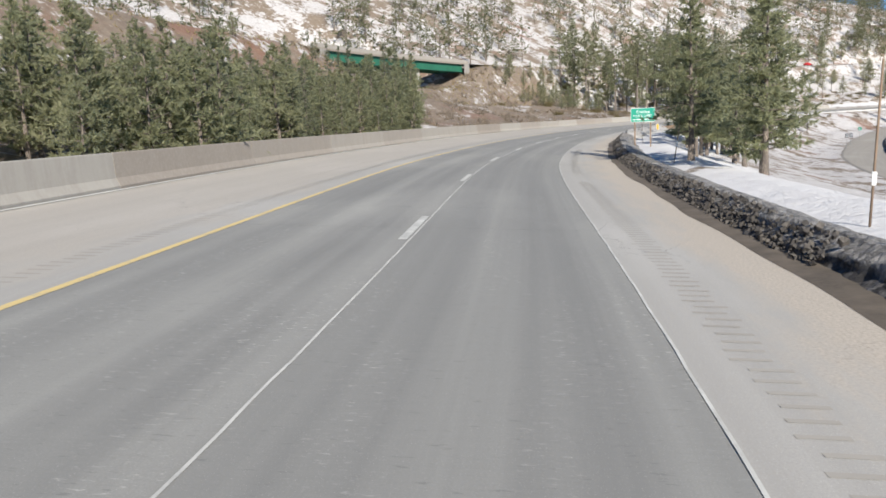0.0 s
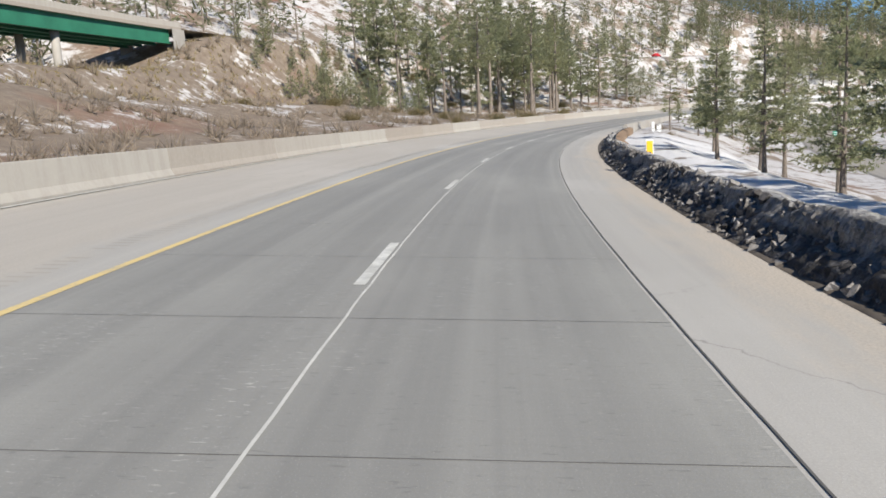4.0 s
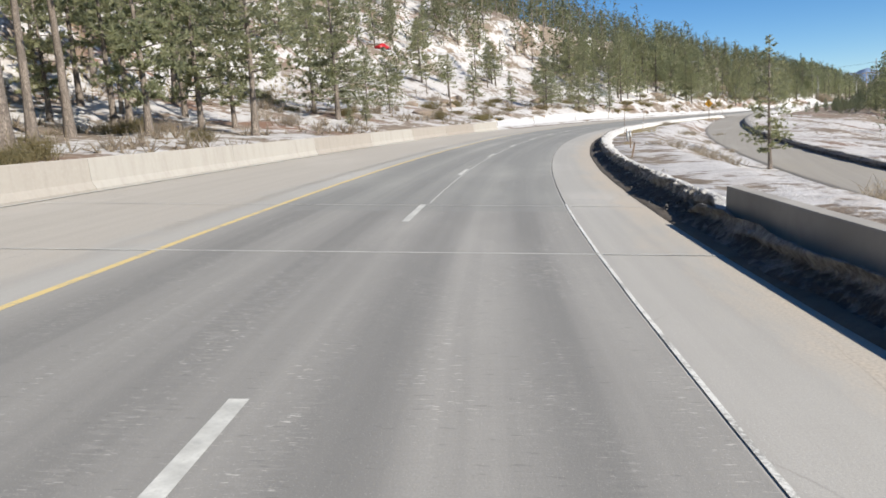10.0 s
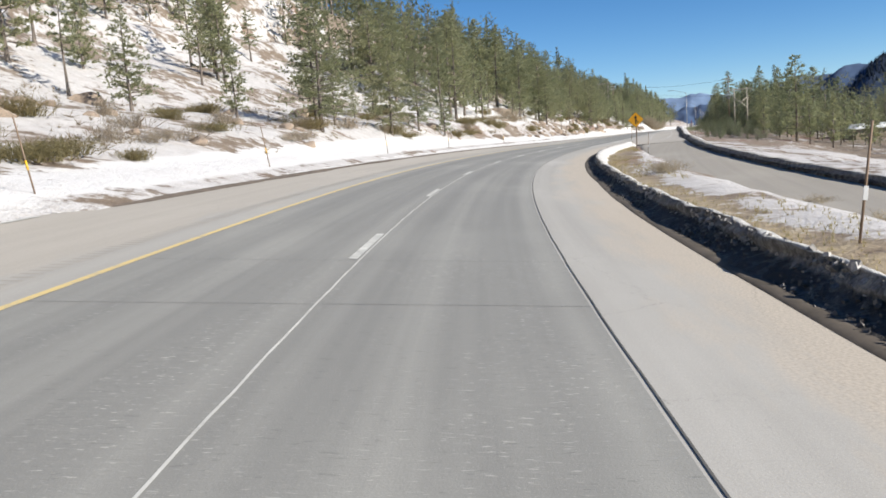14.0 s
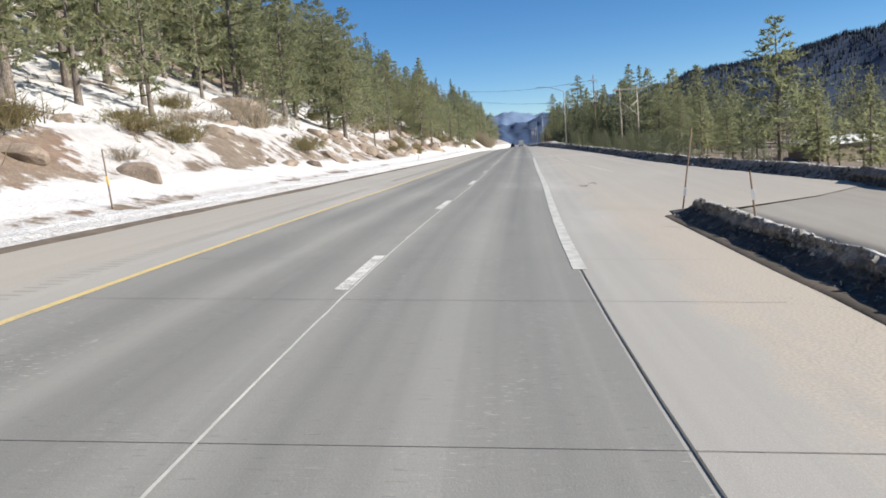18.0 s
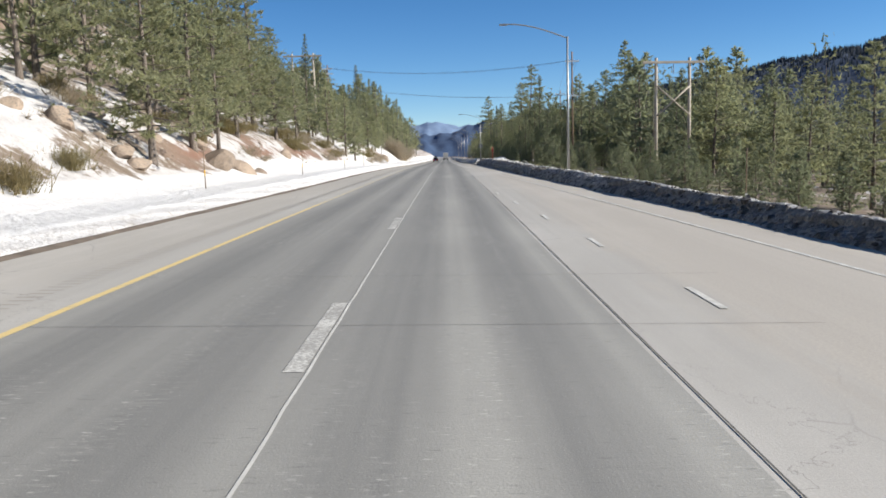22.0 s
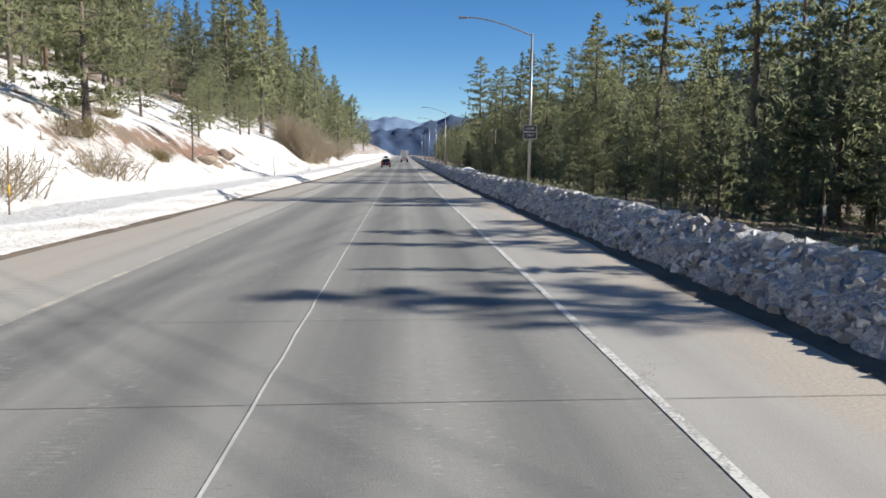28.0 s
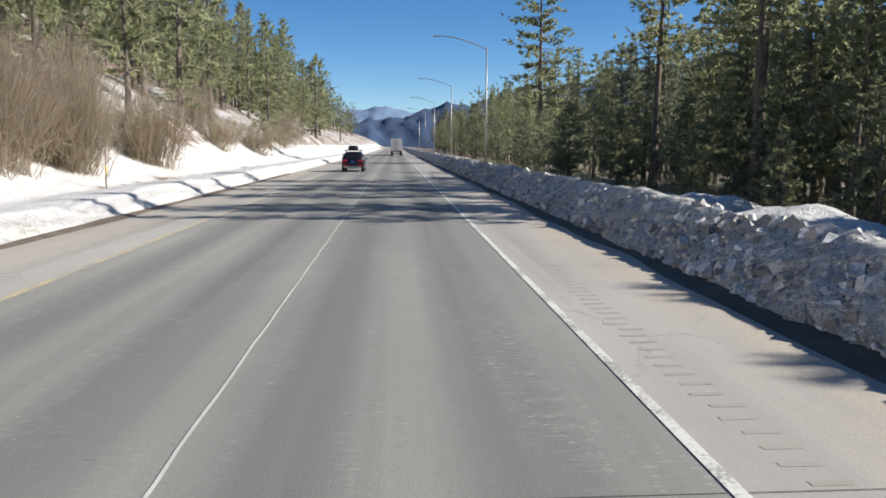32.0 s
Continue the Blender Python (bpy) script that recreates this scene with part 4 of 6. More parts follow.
    rubble(b_grey, 3, 3600, 545, 637, lambda s: er(s) + 0.1, lambda s: np.interp(s, [545, 600, 638], [0.6, 0.85, 0.95]), 0.8, rubble_material("gritty_ice_rubble", (0.20, 0.18, 0.16), (0.50, 0.47, 0.435), (0.13, 0.115, 0.10)), (0.025, 0.095))
    rubble(b_mid, 4, 1500, 447, 547, lambda s: er(s) - 0.1, lambda s: np.interp(s, [436, 520, 549], [0.45, 0.5, 0.62]), 0.7, slush, (0.04, 0.12), 0.5)
    rubble(b_gore, 5, 4200, 248, 438, lambda s: np.minimum(er(s), 7.2), lambda s: np.interp(s, [246, 262, 300, 431], [0.62, 0.58, 0.52, 0.50]), 0.75, slush, (0.02, 0.06), 0.9, 0.0, 0.5, "crumbs of black slush along the foot of the bank")
    rubble(b_gore, 6, 3600, 248, 438, lambda s: np.minimum(er(s), 7.2), lambda s: np.interp(s, [246, 262, 300, 431], [0.62, 0.58, 0.52, 0.50]), 0.75, rubble_material("sanded_ice_rubble", (0.20, 0.185, 0.17), (0.60, 0.57, 0.53), (0.12, 0.11, 0.10)), (0.025, 0.085), 0.9, 0.42, 1.05)
    rubble(b_first, 7, 4200, 12, 95, lambda s: er(s) - 0.15, lambda s: np.interp(s, [0, 30, 70, 96], [0.50, 0.46, 0.50, 0.6]), 0.6, rubble_material("brown_slush_rubble", (0.04, 0.035, 0.031), (0.12, 0.105, 0.09), (0.032, 0.028, 0.024)), (0.02, 0.075), 0.0, -0.05)
    rubble(b_curve, 8, 2000, 97, 143, lambda s: er(s) - 0.05, lambda s: 0.78 + 0 * s, 0.8, slush, (0.035, 0.12), 0.4)
    s = np.arange(346, 800, 0.8)
    el = edge(EDGE_L, s) + 0.35
    w = (0.30 + 0.16 * wavy(s, s * 0, 3.0, 1.0)) * np.interp(s, [346, 420, 500], [1.4, 1.0, 0.7])
    m = plain("dark_grit", (0.19, 0.15, 0.115), 0.95, 0, 0.5, 1.5)
    me = sweep("grit_strip", s, np.stack([el - w * 0.7, el, el + w], 1), np.array([0.05, 0.05, 0.0]) + np.zeros((len(s), 1)), m)
    tagged(new("trim", me), "strip of dark road grit at the snow's edge", "grit", kind="structure")
    s = np.arange(-60, 438, 0.8)
    w = 0.22 + 0.15 * wavy(s, s * 0, 3.0, 4.0)
    e2 = er(s)
    w = w * np.interp(s, [75, 100], [1.0, 0.25]) + np.interp(s, [75, 100], [0.30, 0.0]) * (1 + 0.2 * wavy(s, s * 0, 2.2, 6.0))
    me = sweep("grit_strip", s, np.stack([e2 - 0.12 - w * 0.8, e2 - 0.1, e2 + 0.1], 1), np.array([0.0, 0.04, 0.05]) + np.zeros((len(s), 1)), plain("brown_grit", (0.155, 0.125, 0.095), 0.95, 0, 0.5, 1.5))
    tagged(new("trim", me), "strip of brown grit below the snow bank", "grit", kind="structure")
    s = np.arange(650.5, 900, 0.8)
    e3 = er(s)
    w = 0.3 + 0.2 * wavy(s, s * 0, 3.0, 4.0)
    me = sweep("grit_strip", s, np.stack([e3 + 0.05 - w, e3 + 0.2, e3 + 0.4], 1), np.array([0.0, 0.03, 0.04]) + np.zeros((len(s), 1)), bpy.data.materials["brown_grit"])
    tagged(new("trim", me), "strip of brown grit below the snow bank", "grit", kind="structure")


build_banks()


def wall_run(name, s0, s1, foot_at, height, top, base, material, label, length=6.1, h0=0.0):
    """A concrete barrier of separate cast lengths with sloping faces."""
    root = thing(name, label, "barrier", kind="structure")
    n = int((s1 - s0) / length)
    for j in range(n):
        s = np.linspace(s0 + j * length + 0.012, s0 + (j + 1) * length - 0.012, 4)
        foot = foot_at(s)[:, None]
        sign = 1 if foot[0, 0] > 0 else -1
        prof = np.array([(0, -0.1), (0, 0.08), (base * 0.45, 0.33), (base * 0.62, height - 0.03), (base * 0.66, height), (base * 0.66 + top, height), (base * 0.66 + top + 0.03, height - 0.03), (base + top + 0.1, -0.6)])
        me = sweep("section", s, foot + sign * prof[:, 0], prof[:, 1] + h0, material, False, flip=sign < 0)
        bm = bmesh.new()
        bm.from_mesh(me)
        bm.verts.ensure_lookup_table()
        k = len(prof)
        bm.faces.new([bm.verts[i] for i in range(k)])
        bm.faces.new([bm.verts[len(bm.verts) - 1 - i] for i in range(k)])
        bmesh.ops.recalc_face_normals(bm, faces=bm.faces[:])
        bm.to_mesh(me)
        bm.free()
        part("section", me, root)
    return root


stripe("foot_joint", -110, 343, lambda s: edge(EDGE_L, s) + 0.16, 0.2, MAT_CRACK, road, "pale sand line at the barrier's foot", h=0.012)
wall_run("wall_left", -110, 343, lambda s: edge(EDGE_L, s) - 0.1, 1.14, 0.2, 0.3, MAT_BARRIER, "long tan concrete median barrier in cast lengths", 12.2)
wall_run("wall_right", 190, 247.2, lambda s: 6.62 + 0 * s, 0.92, 0.30, 0.22, MAT_WALL, "grey concrete bridge parapet on the outer edge", 14.29)


# ---- trees ----
def tufts(points, axes, size, blades, rng, width=0.14):
    """Sprays of narrow needle blades at points, leaning along axes. Returns vertices and triangles."""
    n = len(points)
    d = rng.normal(size=(n, blades, 3)) * 0.75 + axes[:, None] * 0.9
    d /= np.linalg.norm(d, axis=2)[..., None]
    t = rng.normal(size=(n, blades, 3))
    t -= d * (t * d).sum(2)[..., None]
    t /= np.linalg.norm(t, axis=2)[..., None]
    ln = (np.asarray(size)[:, None] * rng.uniform(0.6, 1.25, (n, blades)))[..., None]
    p = points[:, None]
    a = p - d * ln * 0.3
    v = np.stack([a + t * ln * width, a - t * ln * width, p + d * ln * 0.9], 2)
    i = np.arange(n * blades)[:, None] * 3
    return v.reshape(-1, 3), i + np.array([0, 1, 2])


def pine_parts(seed, height, bare, spread, branches, per, blades, tuft, droop=0.15, taper=0.85, thin=0.0):
    """Trunk with limbs, and crown, of one conifer standing at the origin."""
    rng = np.random.RandomState(seed)
    r0 = 0.012 * height + 0.05
    lean = rng.normal(size=2) * 0.012 * height
    hs = np.linspace(0, 1, 9)
    ang = np.linspace(0, 2 * np.pi, 8, endpoint=False)
    rad = r0 * (1 - hs * 0.93) * (1 + 0.35 * np.exp(-hs * 25))
    axis = lambda q: np.stack([lean[0] * q**2 + 0.01 * height * np.sin(q * 5 + seed) * q, lean[1] * q**2, q * height], -1)
    c = axis(hs)
    tv = c[:, None] + rad[:, None, None] * np.stack([np.cos(ang), np.sin(ang), 0 * ang], -1)
    tv[0, :, 2] -= 0.4
    verts, faces = [tv.reshape(-1, 3)], []
    for k in range(8):
        i = np.arange(8)
        faces.append(np.c_[k * 8 + i, k * 8 + (i + 1) % 8, (k + 1) * 8 + (i + 1) % 8, (k + 1) * 8 + i])
    count = 72
    pts, axs, sizes = [], [], []
    golden = rng.uniform(0, 6.28)
    for k in range(branches):
        q = bare + (1 - bare) * (k + rng.uniform(0, 0.9)) / branches
        q = min(q, 0.985)
        f = (q - bare) / (1 - bare)
        prof = (1 - f) ** taper * (0.62 + 0.38 * min(1, f * 5)) + 0.035
        if rng.rand() < thin:
            continue
        golden += 2.4 + rng.normal() * 0.35
        ln = spread * height * prof * rng.choice([0.5, 0.75, 0.95, 1.1, 1.25] if f < 0.8 else [0.7, 0.85, 1.0])
        rise = 0.28 * f - droop + rng.normal() * 0.12
        dv = np.array([math.cos(golden), math.sin(golden), rise])
        dv /= np.linalg.norm(dv)
        o = axis(np.array([q]))[0]
        tip = o + dv * ln + np.array([0, 0, 0.10 * ln])
        rb = max(0.012, 0.3 * r0 * (1 - q) + 0.01)
        side = np.cross(dv, [0, 0, 1.0])
        up = np.cross(side, dv)
        b = [o + side * rb, o - side * rb * 0.5 + up * rb, o - side * rb * 0.5 - up * rb, tip]
        verts.append(np.array(b))
        faces.append(np.array([(count, count + 1, count + 3, count + 3), (count + 1, count + 2, count + 3, count + 3), (count + 2, count, count + 3, count + 3)]))
        count += 4
        m = max(3, int(per * (0.35 + prof)))
        w = np.clip(1.04 - 0.72 * np.sort(rng.rand(m)) ** 1.5, 0, 1.04)
        base = o + (tip - o) * w[:, None]
        off = rng.normal(size=(m, 3)) * (0.16 * ln * w + 0.05)[:, None] * [1, 1, 0.45]
        pts.append(base + off)
        axs.append(dv * 0.8 + off / (np.linalg.norm(off, axis=1)[:, None] + 1e-6) * 0.5 + [0, 0, 0.35])
        sizes.append(np.full(m, tuft) * rng.uniform(0.75, 1.25, m) * (0.6 + 0.4 * prof))
    top = axis(np.linspace(0.90, 1.0, 6))
    pts.append(top)
    axs.append(np.tile([0, 0, 1.0], (6, 1)))
    sizes.append(np.linspace(0.75, 0.4, 6) * tuft)
    cv, cf = tufts(np.vstack(pts), np.vstack(axs), np.concatenate(sizes), blades, rng, 0.155)
    f = np.vstack(faces)
    tri = f[:, 2] == f[:, 3]
    return np.vstack(verts), f[~tri], f[tri][:, :3], cv, cf


def trunk_mesh(v, quads, tris):
    me = bpy.data.meshes.new("trunk")
    me.from_pydata(v.tolist(), [], quads.tolist() + tris.tolist())
    me.materials.append(MAT_BARK)
    me.polygons.foreach_set("use_smooth", np.ones(len(me.polygons), bool))
    return me


KINDS = {
    # kind: height, bare share, spread, branches, tufts a branch, blades, tuft size, droop, taper, thin, needles
    "young": [(10.0, 0.10, 0.25, 66, 9, 6, 0.55, 0.02, 0.75, 0.08, MAT_NEEDLE), (8.5, 0.08, 0.27, 60, 9, 6, 0.53, -0.05, 0.7, 0.12, MAT_NEEDLE), (11.5, 0.14, 0.22, 70, 9, 6, 0.55, 0.05, 0.8, 0.1, MAT_NEEDLE)],
    "tall": [(23.0, 0.36, 0.155, 66, 13, 6, 0.74, 0.18, 0.62, 0.15, MAT_NEEDLE), (20.0, 0.30, 0.17, 62, 13, 6, 0.70, 0.12, 0.66, 0.15, MAT_NEEDLE), (25.0, 0.44, 0.15, 60, 13, 6, 0.78, 0.2, 0.58, 0.2, MAT_NEEDLE)],
    "mid": [(15.0, 0.14, 0.215, 68, 11, 6, 0.62, 0.10, 0.78, 0.12, MAT_NEEDLE), (14.0, 0.20, 0.22, 62, 11, 6, 0.62, 0.1, 0.68, 0.18, MAT_NEEDLE), (16.5, 0.12, 0.195, 74, 11, 6, 0.62, 0.1, 0.82, 0.12, MAT_NEEDLE)],
    "fir": [(19.0, 0.08, 0.14, 86, 10, 6, 0.61, 0.18, 0.9, 0.05, MAT_FIR), (22.0, 0.10, 0.125, 90, 10, 6, 0.64, 0.18, 0.9, 0.1, MAT_FIR)],
    "broad": [(18.0, 0.12, 0.28, 78, 15, 6, 0.66, 0.10, 0.64, 0.04, MAT_NEEDLE), (15.0, 0.12, 0.30, 74, 15, 6, 0.62, 0.06, 0.66, 0.05, MAT_NEEDLE)],
    "close": [(9.0, 0.12, 0.23, 70, 15, 8, 0.36, 0.02, 0.75, 0.08, MAT_NEEDLE), (10.0, 0.16, 0.21, 74, 15, 8, 0.36, 0.05, 0.8, 0.1, MAT_NEEDLE)],
    "sparse": [(11.0, 0.30, 0.19, 36, 9, 6, 0.53, 0.1, 0.5, 0.2, MAT_NEEDLE), (13.0, 0.40, 0.17, 34, 9, 6, 0.56, 0.12, 0.45, 0.2, MAT_NEEDLE)],
}
LABELS = {
    "young": ("young olive-green pine with branches down to the ground", "pine tree"),
    "tall": ("tall ponderosa pine with a bare reddish trunk below", "pine tree"),
    "mid": ("half-grown olive-green pine on snowy ground", "pine tree"),
    "fir": ("dark green narrow fir with drooping branches", "fir tree"),
    "broad": ("full-crowned green pine with long branches down its trunk", "pine tree"),
    "close": ("young pine with short needles on snowy ground beside the road", "pine tree"),
    "sparse": ("thin-crowned pine with gaps between its branches", "pine tree"),
}
HEIGHT, MODELS, LIGHT, CLOSE = {}, {}, {}, {}
TAKEN = []


def tree_models():
    for kind, rows in KINDS.items():
        for n, (h, *rest, mat) in enumerate(rows):
            v, q, t, cv, cf = pine_parts(100 * n + 7 + len(kind), h, *rest)
            MODELS[kind, n] = (trunk_mesh(v, q, t), mesh_of("crown", cv, cf, mat))
            HEIGHT[kind, n] = h
            a = list(rest)
            a[2], a[3], a[4], a[5] = int(a[2] * 1.15), a[3] * 1.75, 7, a[5] * 0.64
            v, q, t, cv, cf = pine_parts(100 * n + 7 + len(kind), h, *a)
            CLOSE[kind, n] = (trunk_mesh(v, q, t), mesh_of("crown", cv, cf, mat))
            a = list(rest)
            a[3], a[4], a[5] = a[3] * 0.45, 3, a[5] * 1.55
            v, q, t, cv, cf = pine_parts(100 * n + 7 + len(kind), h, *a)
            LIGHT[kind, n] = (trunk_mesh(v, q, t), mesh_of("crown", cv, cf, mat))


tree_models()


def tree(kind, s, u, height, rng, group=""):
    n = rng.randrange(len(KINDS[kind]))
    k = height / HEIGHT[kind, n]
    p = on_ground(s, u, 0.05)
    m = Matrix.LocRotScale(p, Euler((rng.gauss(0, 0.012), rng.gauss(0, 0.012), rng.uniform(0, 6.28))), (k * rng.uniform(0.9, 1.12), k * rng.uniform(0.9, 1.12), k))
    TAKEN.append((s, u))
    if not group:
        JOINED.append((m, *(MODELS if s < 160 and u > -20 or 10 < u < 22 and s < 720 or 10 < u < 18 and s < 800 else LIGHT)[kind, n]))
        return
    t = new("fir_tree" if kind == "fir" else "pine_tree")
    t.matrix_world = m
    label, category = LABELS[kind]
    tagged(t, label, category, group)
    rich = kind != "close" and (group == "singled pines" and -32 < u < 36 or 0 < u < 21 or -21.5 < u < 0 and s > 430)
    for name, me in zip(("trunk", "crown"), (CLOSE if rich else MODELS)[kind, n]):
        part(name, me, t)


JOINED = []


def join_trees(label):
    """The trees that stand too close together or too far off to be told apart, as one object."""
    root = thing("roadside_woods", label, "woods", kind="stuff")
    for which, name in ((1, "trunks"), (2, "crowns")):
        vs, fs, count = [], [], 0
        for row in JOINED:
            me = row[which]
            me.calc_loop_triangles()
            v, f = np.zeros(len(me.vertices) * 3, np.float32), np.zeros(len(me.loop_triangles) * 3, np.int32)
            me.vertices.foreach_get("co", v)
            me.loop_triangles.foreach_get("vertices", f)
            m = np.array(row[0])
            vs.append(v.reshape(-1, 3) @ m[:3, :3].T + m[:3, 3])
            fs.append(f.reshape(-1, 3) + count)
            count += len(me.vertices)
        part(name, mesh_of(name, np.vstack(vs), np.vstack(fs), JOINED[0][which].materials[0]), root)
    JOINED.clear()


def grove(seed, count, s0, s1, u0, u1, kinds, h0, h1, group, gap=2.2, reach=2.0):
    rng = random.Random(seed)
    done = tries = 0
    while done < count and tries < count * 30:
        tries += 1
        s, u = rng.uniform(s0, s1), rng.uniform(u0, u1)
        g = gap * (1 + 0.01 * abs(u))
        if any(abs(a - s) < g and abs(b - u) < g for a, b in TAKEN):
            continue
        rc, rw = (np.interp(s, _rt[:, 0], _rt[:, k]) for k in (1, 3))
        if s < 472 and abs(u - rc) < rw + 3.5 or abs(u + 58.5) < 6 and s < 640:
            continue
        if u > 0 and h0 >= 4 and (598 < s < 649 and 9 < u < 27 or 530 < s < 596 and 12 < u < 29):
            continue
        w = spot(s, u)
        if s < 200 and u < 0 and w[0] > -0.035 * w[1] + 0.5:
            continue
        h = rng.uniform(h0, h1)
        if u > 0:
            h = min(h, max(3.0, (u - reach) * 0.6 - float(terrain(s, u))) * (rng.uniform(0.6, 1.25) if 560 < s < 700 else rng.uniform(0.85, 1.05)))
        tree(rng.choice(kinds) if h > 6 or "close" in kinds else "young", s, u, h, rng, group)
        done += 1


def plant():
    rng = random.Random(3)
    # singled out
    for s, u, h, kind in ((231, -24.4, 24, "tall"), (240, -25.7, 25, "tall"), (254, -29.7, 26, "tall"), (272, -30.5, 25, "tall"), (224, -36.6, 22, "tall"), (228, -42.7, 20, "tall"),
                          (279, -37.9, 24, "tall"), (290, -20.1, 17, "mid"), (316.2, -23.2, 17, "broad"), (331, -25.5, 8.8, "broad"), (326.5, -27.5, 9.5, "broad"), (313.3, -18.7, 3.4, "close"), (310.5, -19.5, 2.6, "close"), (380.6, -39.3, 13, "broad"), (390.4, -16.8, 12.5, "broad"), (406.4, -15.4, 9.5, "broad"), (408.5, -37.2, 10, "broad"), (398, -18.5, 8, "broad"), (418, -16, 10, "broad"), (704, -14.3, 6, "sparse"), (716, -16.9, 5.6, "broad"), (741, -18.3, 6.6, "broad"), (728, -18.8, 7, "broad"), (735, -20.5, 8, "broad"), (750, -19.0, 8, "broad"), (710, -20.0, 7, "broad"), (537, -18.5, 8, "broad"), (572, -17.6, 13, "broad"), (577, -17.2, 14, "broad"), (499.5, -18.3, 14, "broad"), (323, -29.3, 19, "tall"), (305, -36.0, 27, "fir"), (313, -61.0, 22, "fir"), (300, -27.0, 15, "mid"),
                          (391, -45.7, 11, "sparse"), (411, -39.1, 11, "sparse"), (414, -44.3, 12, "sparse"), (408, -36.0, 10, "sparse"), (392, -17.9, 11, "sparse"), (433, -17.9, 12, "sparse"),
                          (425, -14.9, 6, "young"), (378, -27, 8, "young"), (360, -24, 9, "sparse"), (335, -24, 9, "broad"),
                          (315, 22.5, 13.0, "mid"), (203, 11.5, 7.5, "sparse"), (206, 15.0, 6.5, "close"), (212, 17.0, 9, "mid"), (218, 15.5, 7, "close"), (229, 10.6, 3.6, "close"), (232, 21, 9, "mid"), (224, 19, 9, "mid"),
                          (523, 36.4, 19.5, "broad"), (560, 30.8, 11.5, "broad"), (652, 35.2, 23.5, "tall"), (666, 43.0, 24, "tall"), (645, 53.0, 22, "broad"), (712, 23.5, 26, "tall"), (577, 34.0, 11, "broad"), (545, 36, 10, "broad"), (536, 33, 8, "broad"), (610, 38.0, 15, "broad"), (625, 30.0, 14, "broad"), (263, -20.2, 23, "tall"), (248, -20.2, 24, "tall"), (499, -16.5, 12, "broad"), (509, -15.2, 7, "sparse"), (549, -14.5, 13, "broad"), (559.5, -15.6, 15, "mid"), (560.5, -14.2, 11, "sparse"), (592, -16.9, 12, "broad"), (597, -15.6, 9, "sparse"), (581, -20, 14, "mid"), (44, 10.6, 9, "close"), (48.5, 11.4, 8, "close"), (36, 12.5, 8.5, "close"), (40.5, 13.5, 9, "close"), (528, -16.5, 8, "sparse"), (638, -13.6, 9, "young"), (775, -27.2, 25, "fir"), (590, -18.8, 17, "mid"),
                          (632, -38, 22, "fir"), (725, 28.2, 22, "fir"), (680, 42, 26, "fir"), (761, 26.8, 20, "tall"), (775, 33, 26, "tall"), (836, 20.2, 27, "tall"), (768, 17, 17, "tall"), (773, 19.5, 18, "tall"), (783, 17.5, 18, "tall"), (683, 19, 18, "tall"), (685, 23, 20, "fir"), (719, 20, 17, "tall"), (735, 18, 16, "tall"), (757, 18, 18, "fir"), (760, 20, 19, "tall")):
        tree(kind, s, u, h, rng, "singled pines")
    grove(11, 34, 28, 80, -27, -13.5, ("young", "young", "mid", "fir"), 5.5, 7.5, "pines behind the barrier", 2.2)
    grove(53, 40, 80, 152, -27, -13.5, ("young", "young", "mid", "fir"), 7.5, 10.5, "pines behind the barrier", 2.2)
    grove(24, 4, 24, 40, -26, -18, ("mid", "fir"), 8, 11, "pines behind the barrier", 2.4)
    grove(12, 18, 68, 122, 12.5, 20, ("close", "mid"), 8, 12, "pines beside the town sign", 1.9, 0.0)
    grove(13, 8, 126, 172, 12.0, 22, ("mid", "sparse"), 9, 13, "pines below the curve", 2.2, 0.5)
    grove(25, 13, 196, 234, -54, -32, ("young", "young"), 4, 8, "small pines on the brown slope", 2.4)
    grove(14, 38, 222, 306, -50, -23, ("tall", "sparse", "tall", "mid", "sparse"), 12, 21, "pines across the barrier", 2.8)
    grove(15, 11, 345, 432, -46, -18, ("sparse", "young"), 4, 9, "pines on the snow slope", 4.0)
    grove(16, 46, 444, 560, -40, -19.5, ("mid", "broad", "mid", "tall"), 11, 18, "pines above the rocks", 2.3)
    grove(17, 24, 560, 690, -36, -15.5, ("broad", "young", "fir", "mid"), 8, 16, "pines above the snow", 2.3)
    grove(19, 16, 698, 775, -40, -22.0, ("broad", "broad", "fir"), 11, 19, "pines above the thicket", 2.8)
    grove(20, 26, 500, 640, 30, 56, ("mid", "fir", "young"), 7, 12, "pines below the ramp", 2.6, 6.0)
    grove(21, 30, 596, 690, 15, 44, ("broad", "fir", "broad", "mid"), 10, 21, "pines beside the power line", 2.3, 2.5)
    grove(26, 7, 655, 800, 11.5, 16, ("young",), 2.5, 5, "young pines below the forest", 2.2, 6.0)
    grove(22, 32, 690, 757, 17, 46, ("broad", "fir", "mid", "tall"), 14, 25, "roadside forest trees", 2.4, 6.0)
    grove(27, 22, 757, 800, 14, 44, ("broad", "fir", "mid", "tall"), 14, 25, "roadside forest trees", 2.4, 0.0)
    grove(41, 84, 26, 150, -27, -12.8, ("young", "young", "mid"), 3.5, 7.5, "", 1.4)
    grove(52, 16, 20, 150, -54, -34, ("young",), 2, 4.5, "", 3.0)
    grove(45, 22, 600, 705, -24, -14.5, ("young", "mid"), 5, 12, "", 1.7)
    grove(49, 20, 180, 236, -52, -33, ("young",), 3, 6, "", 2.0)
    grove(46, 34, 320, 455, -80, -64, ("mid", "young"), 8, 14, "", 2.0)
    grove(44, 40, 452, 575, -44, -20, ("young", "mid"), 6, 13, "", 1.8)
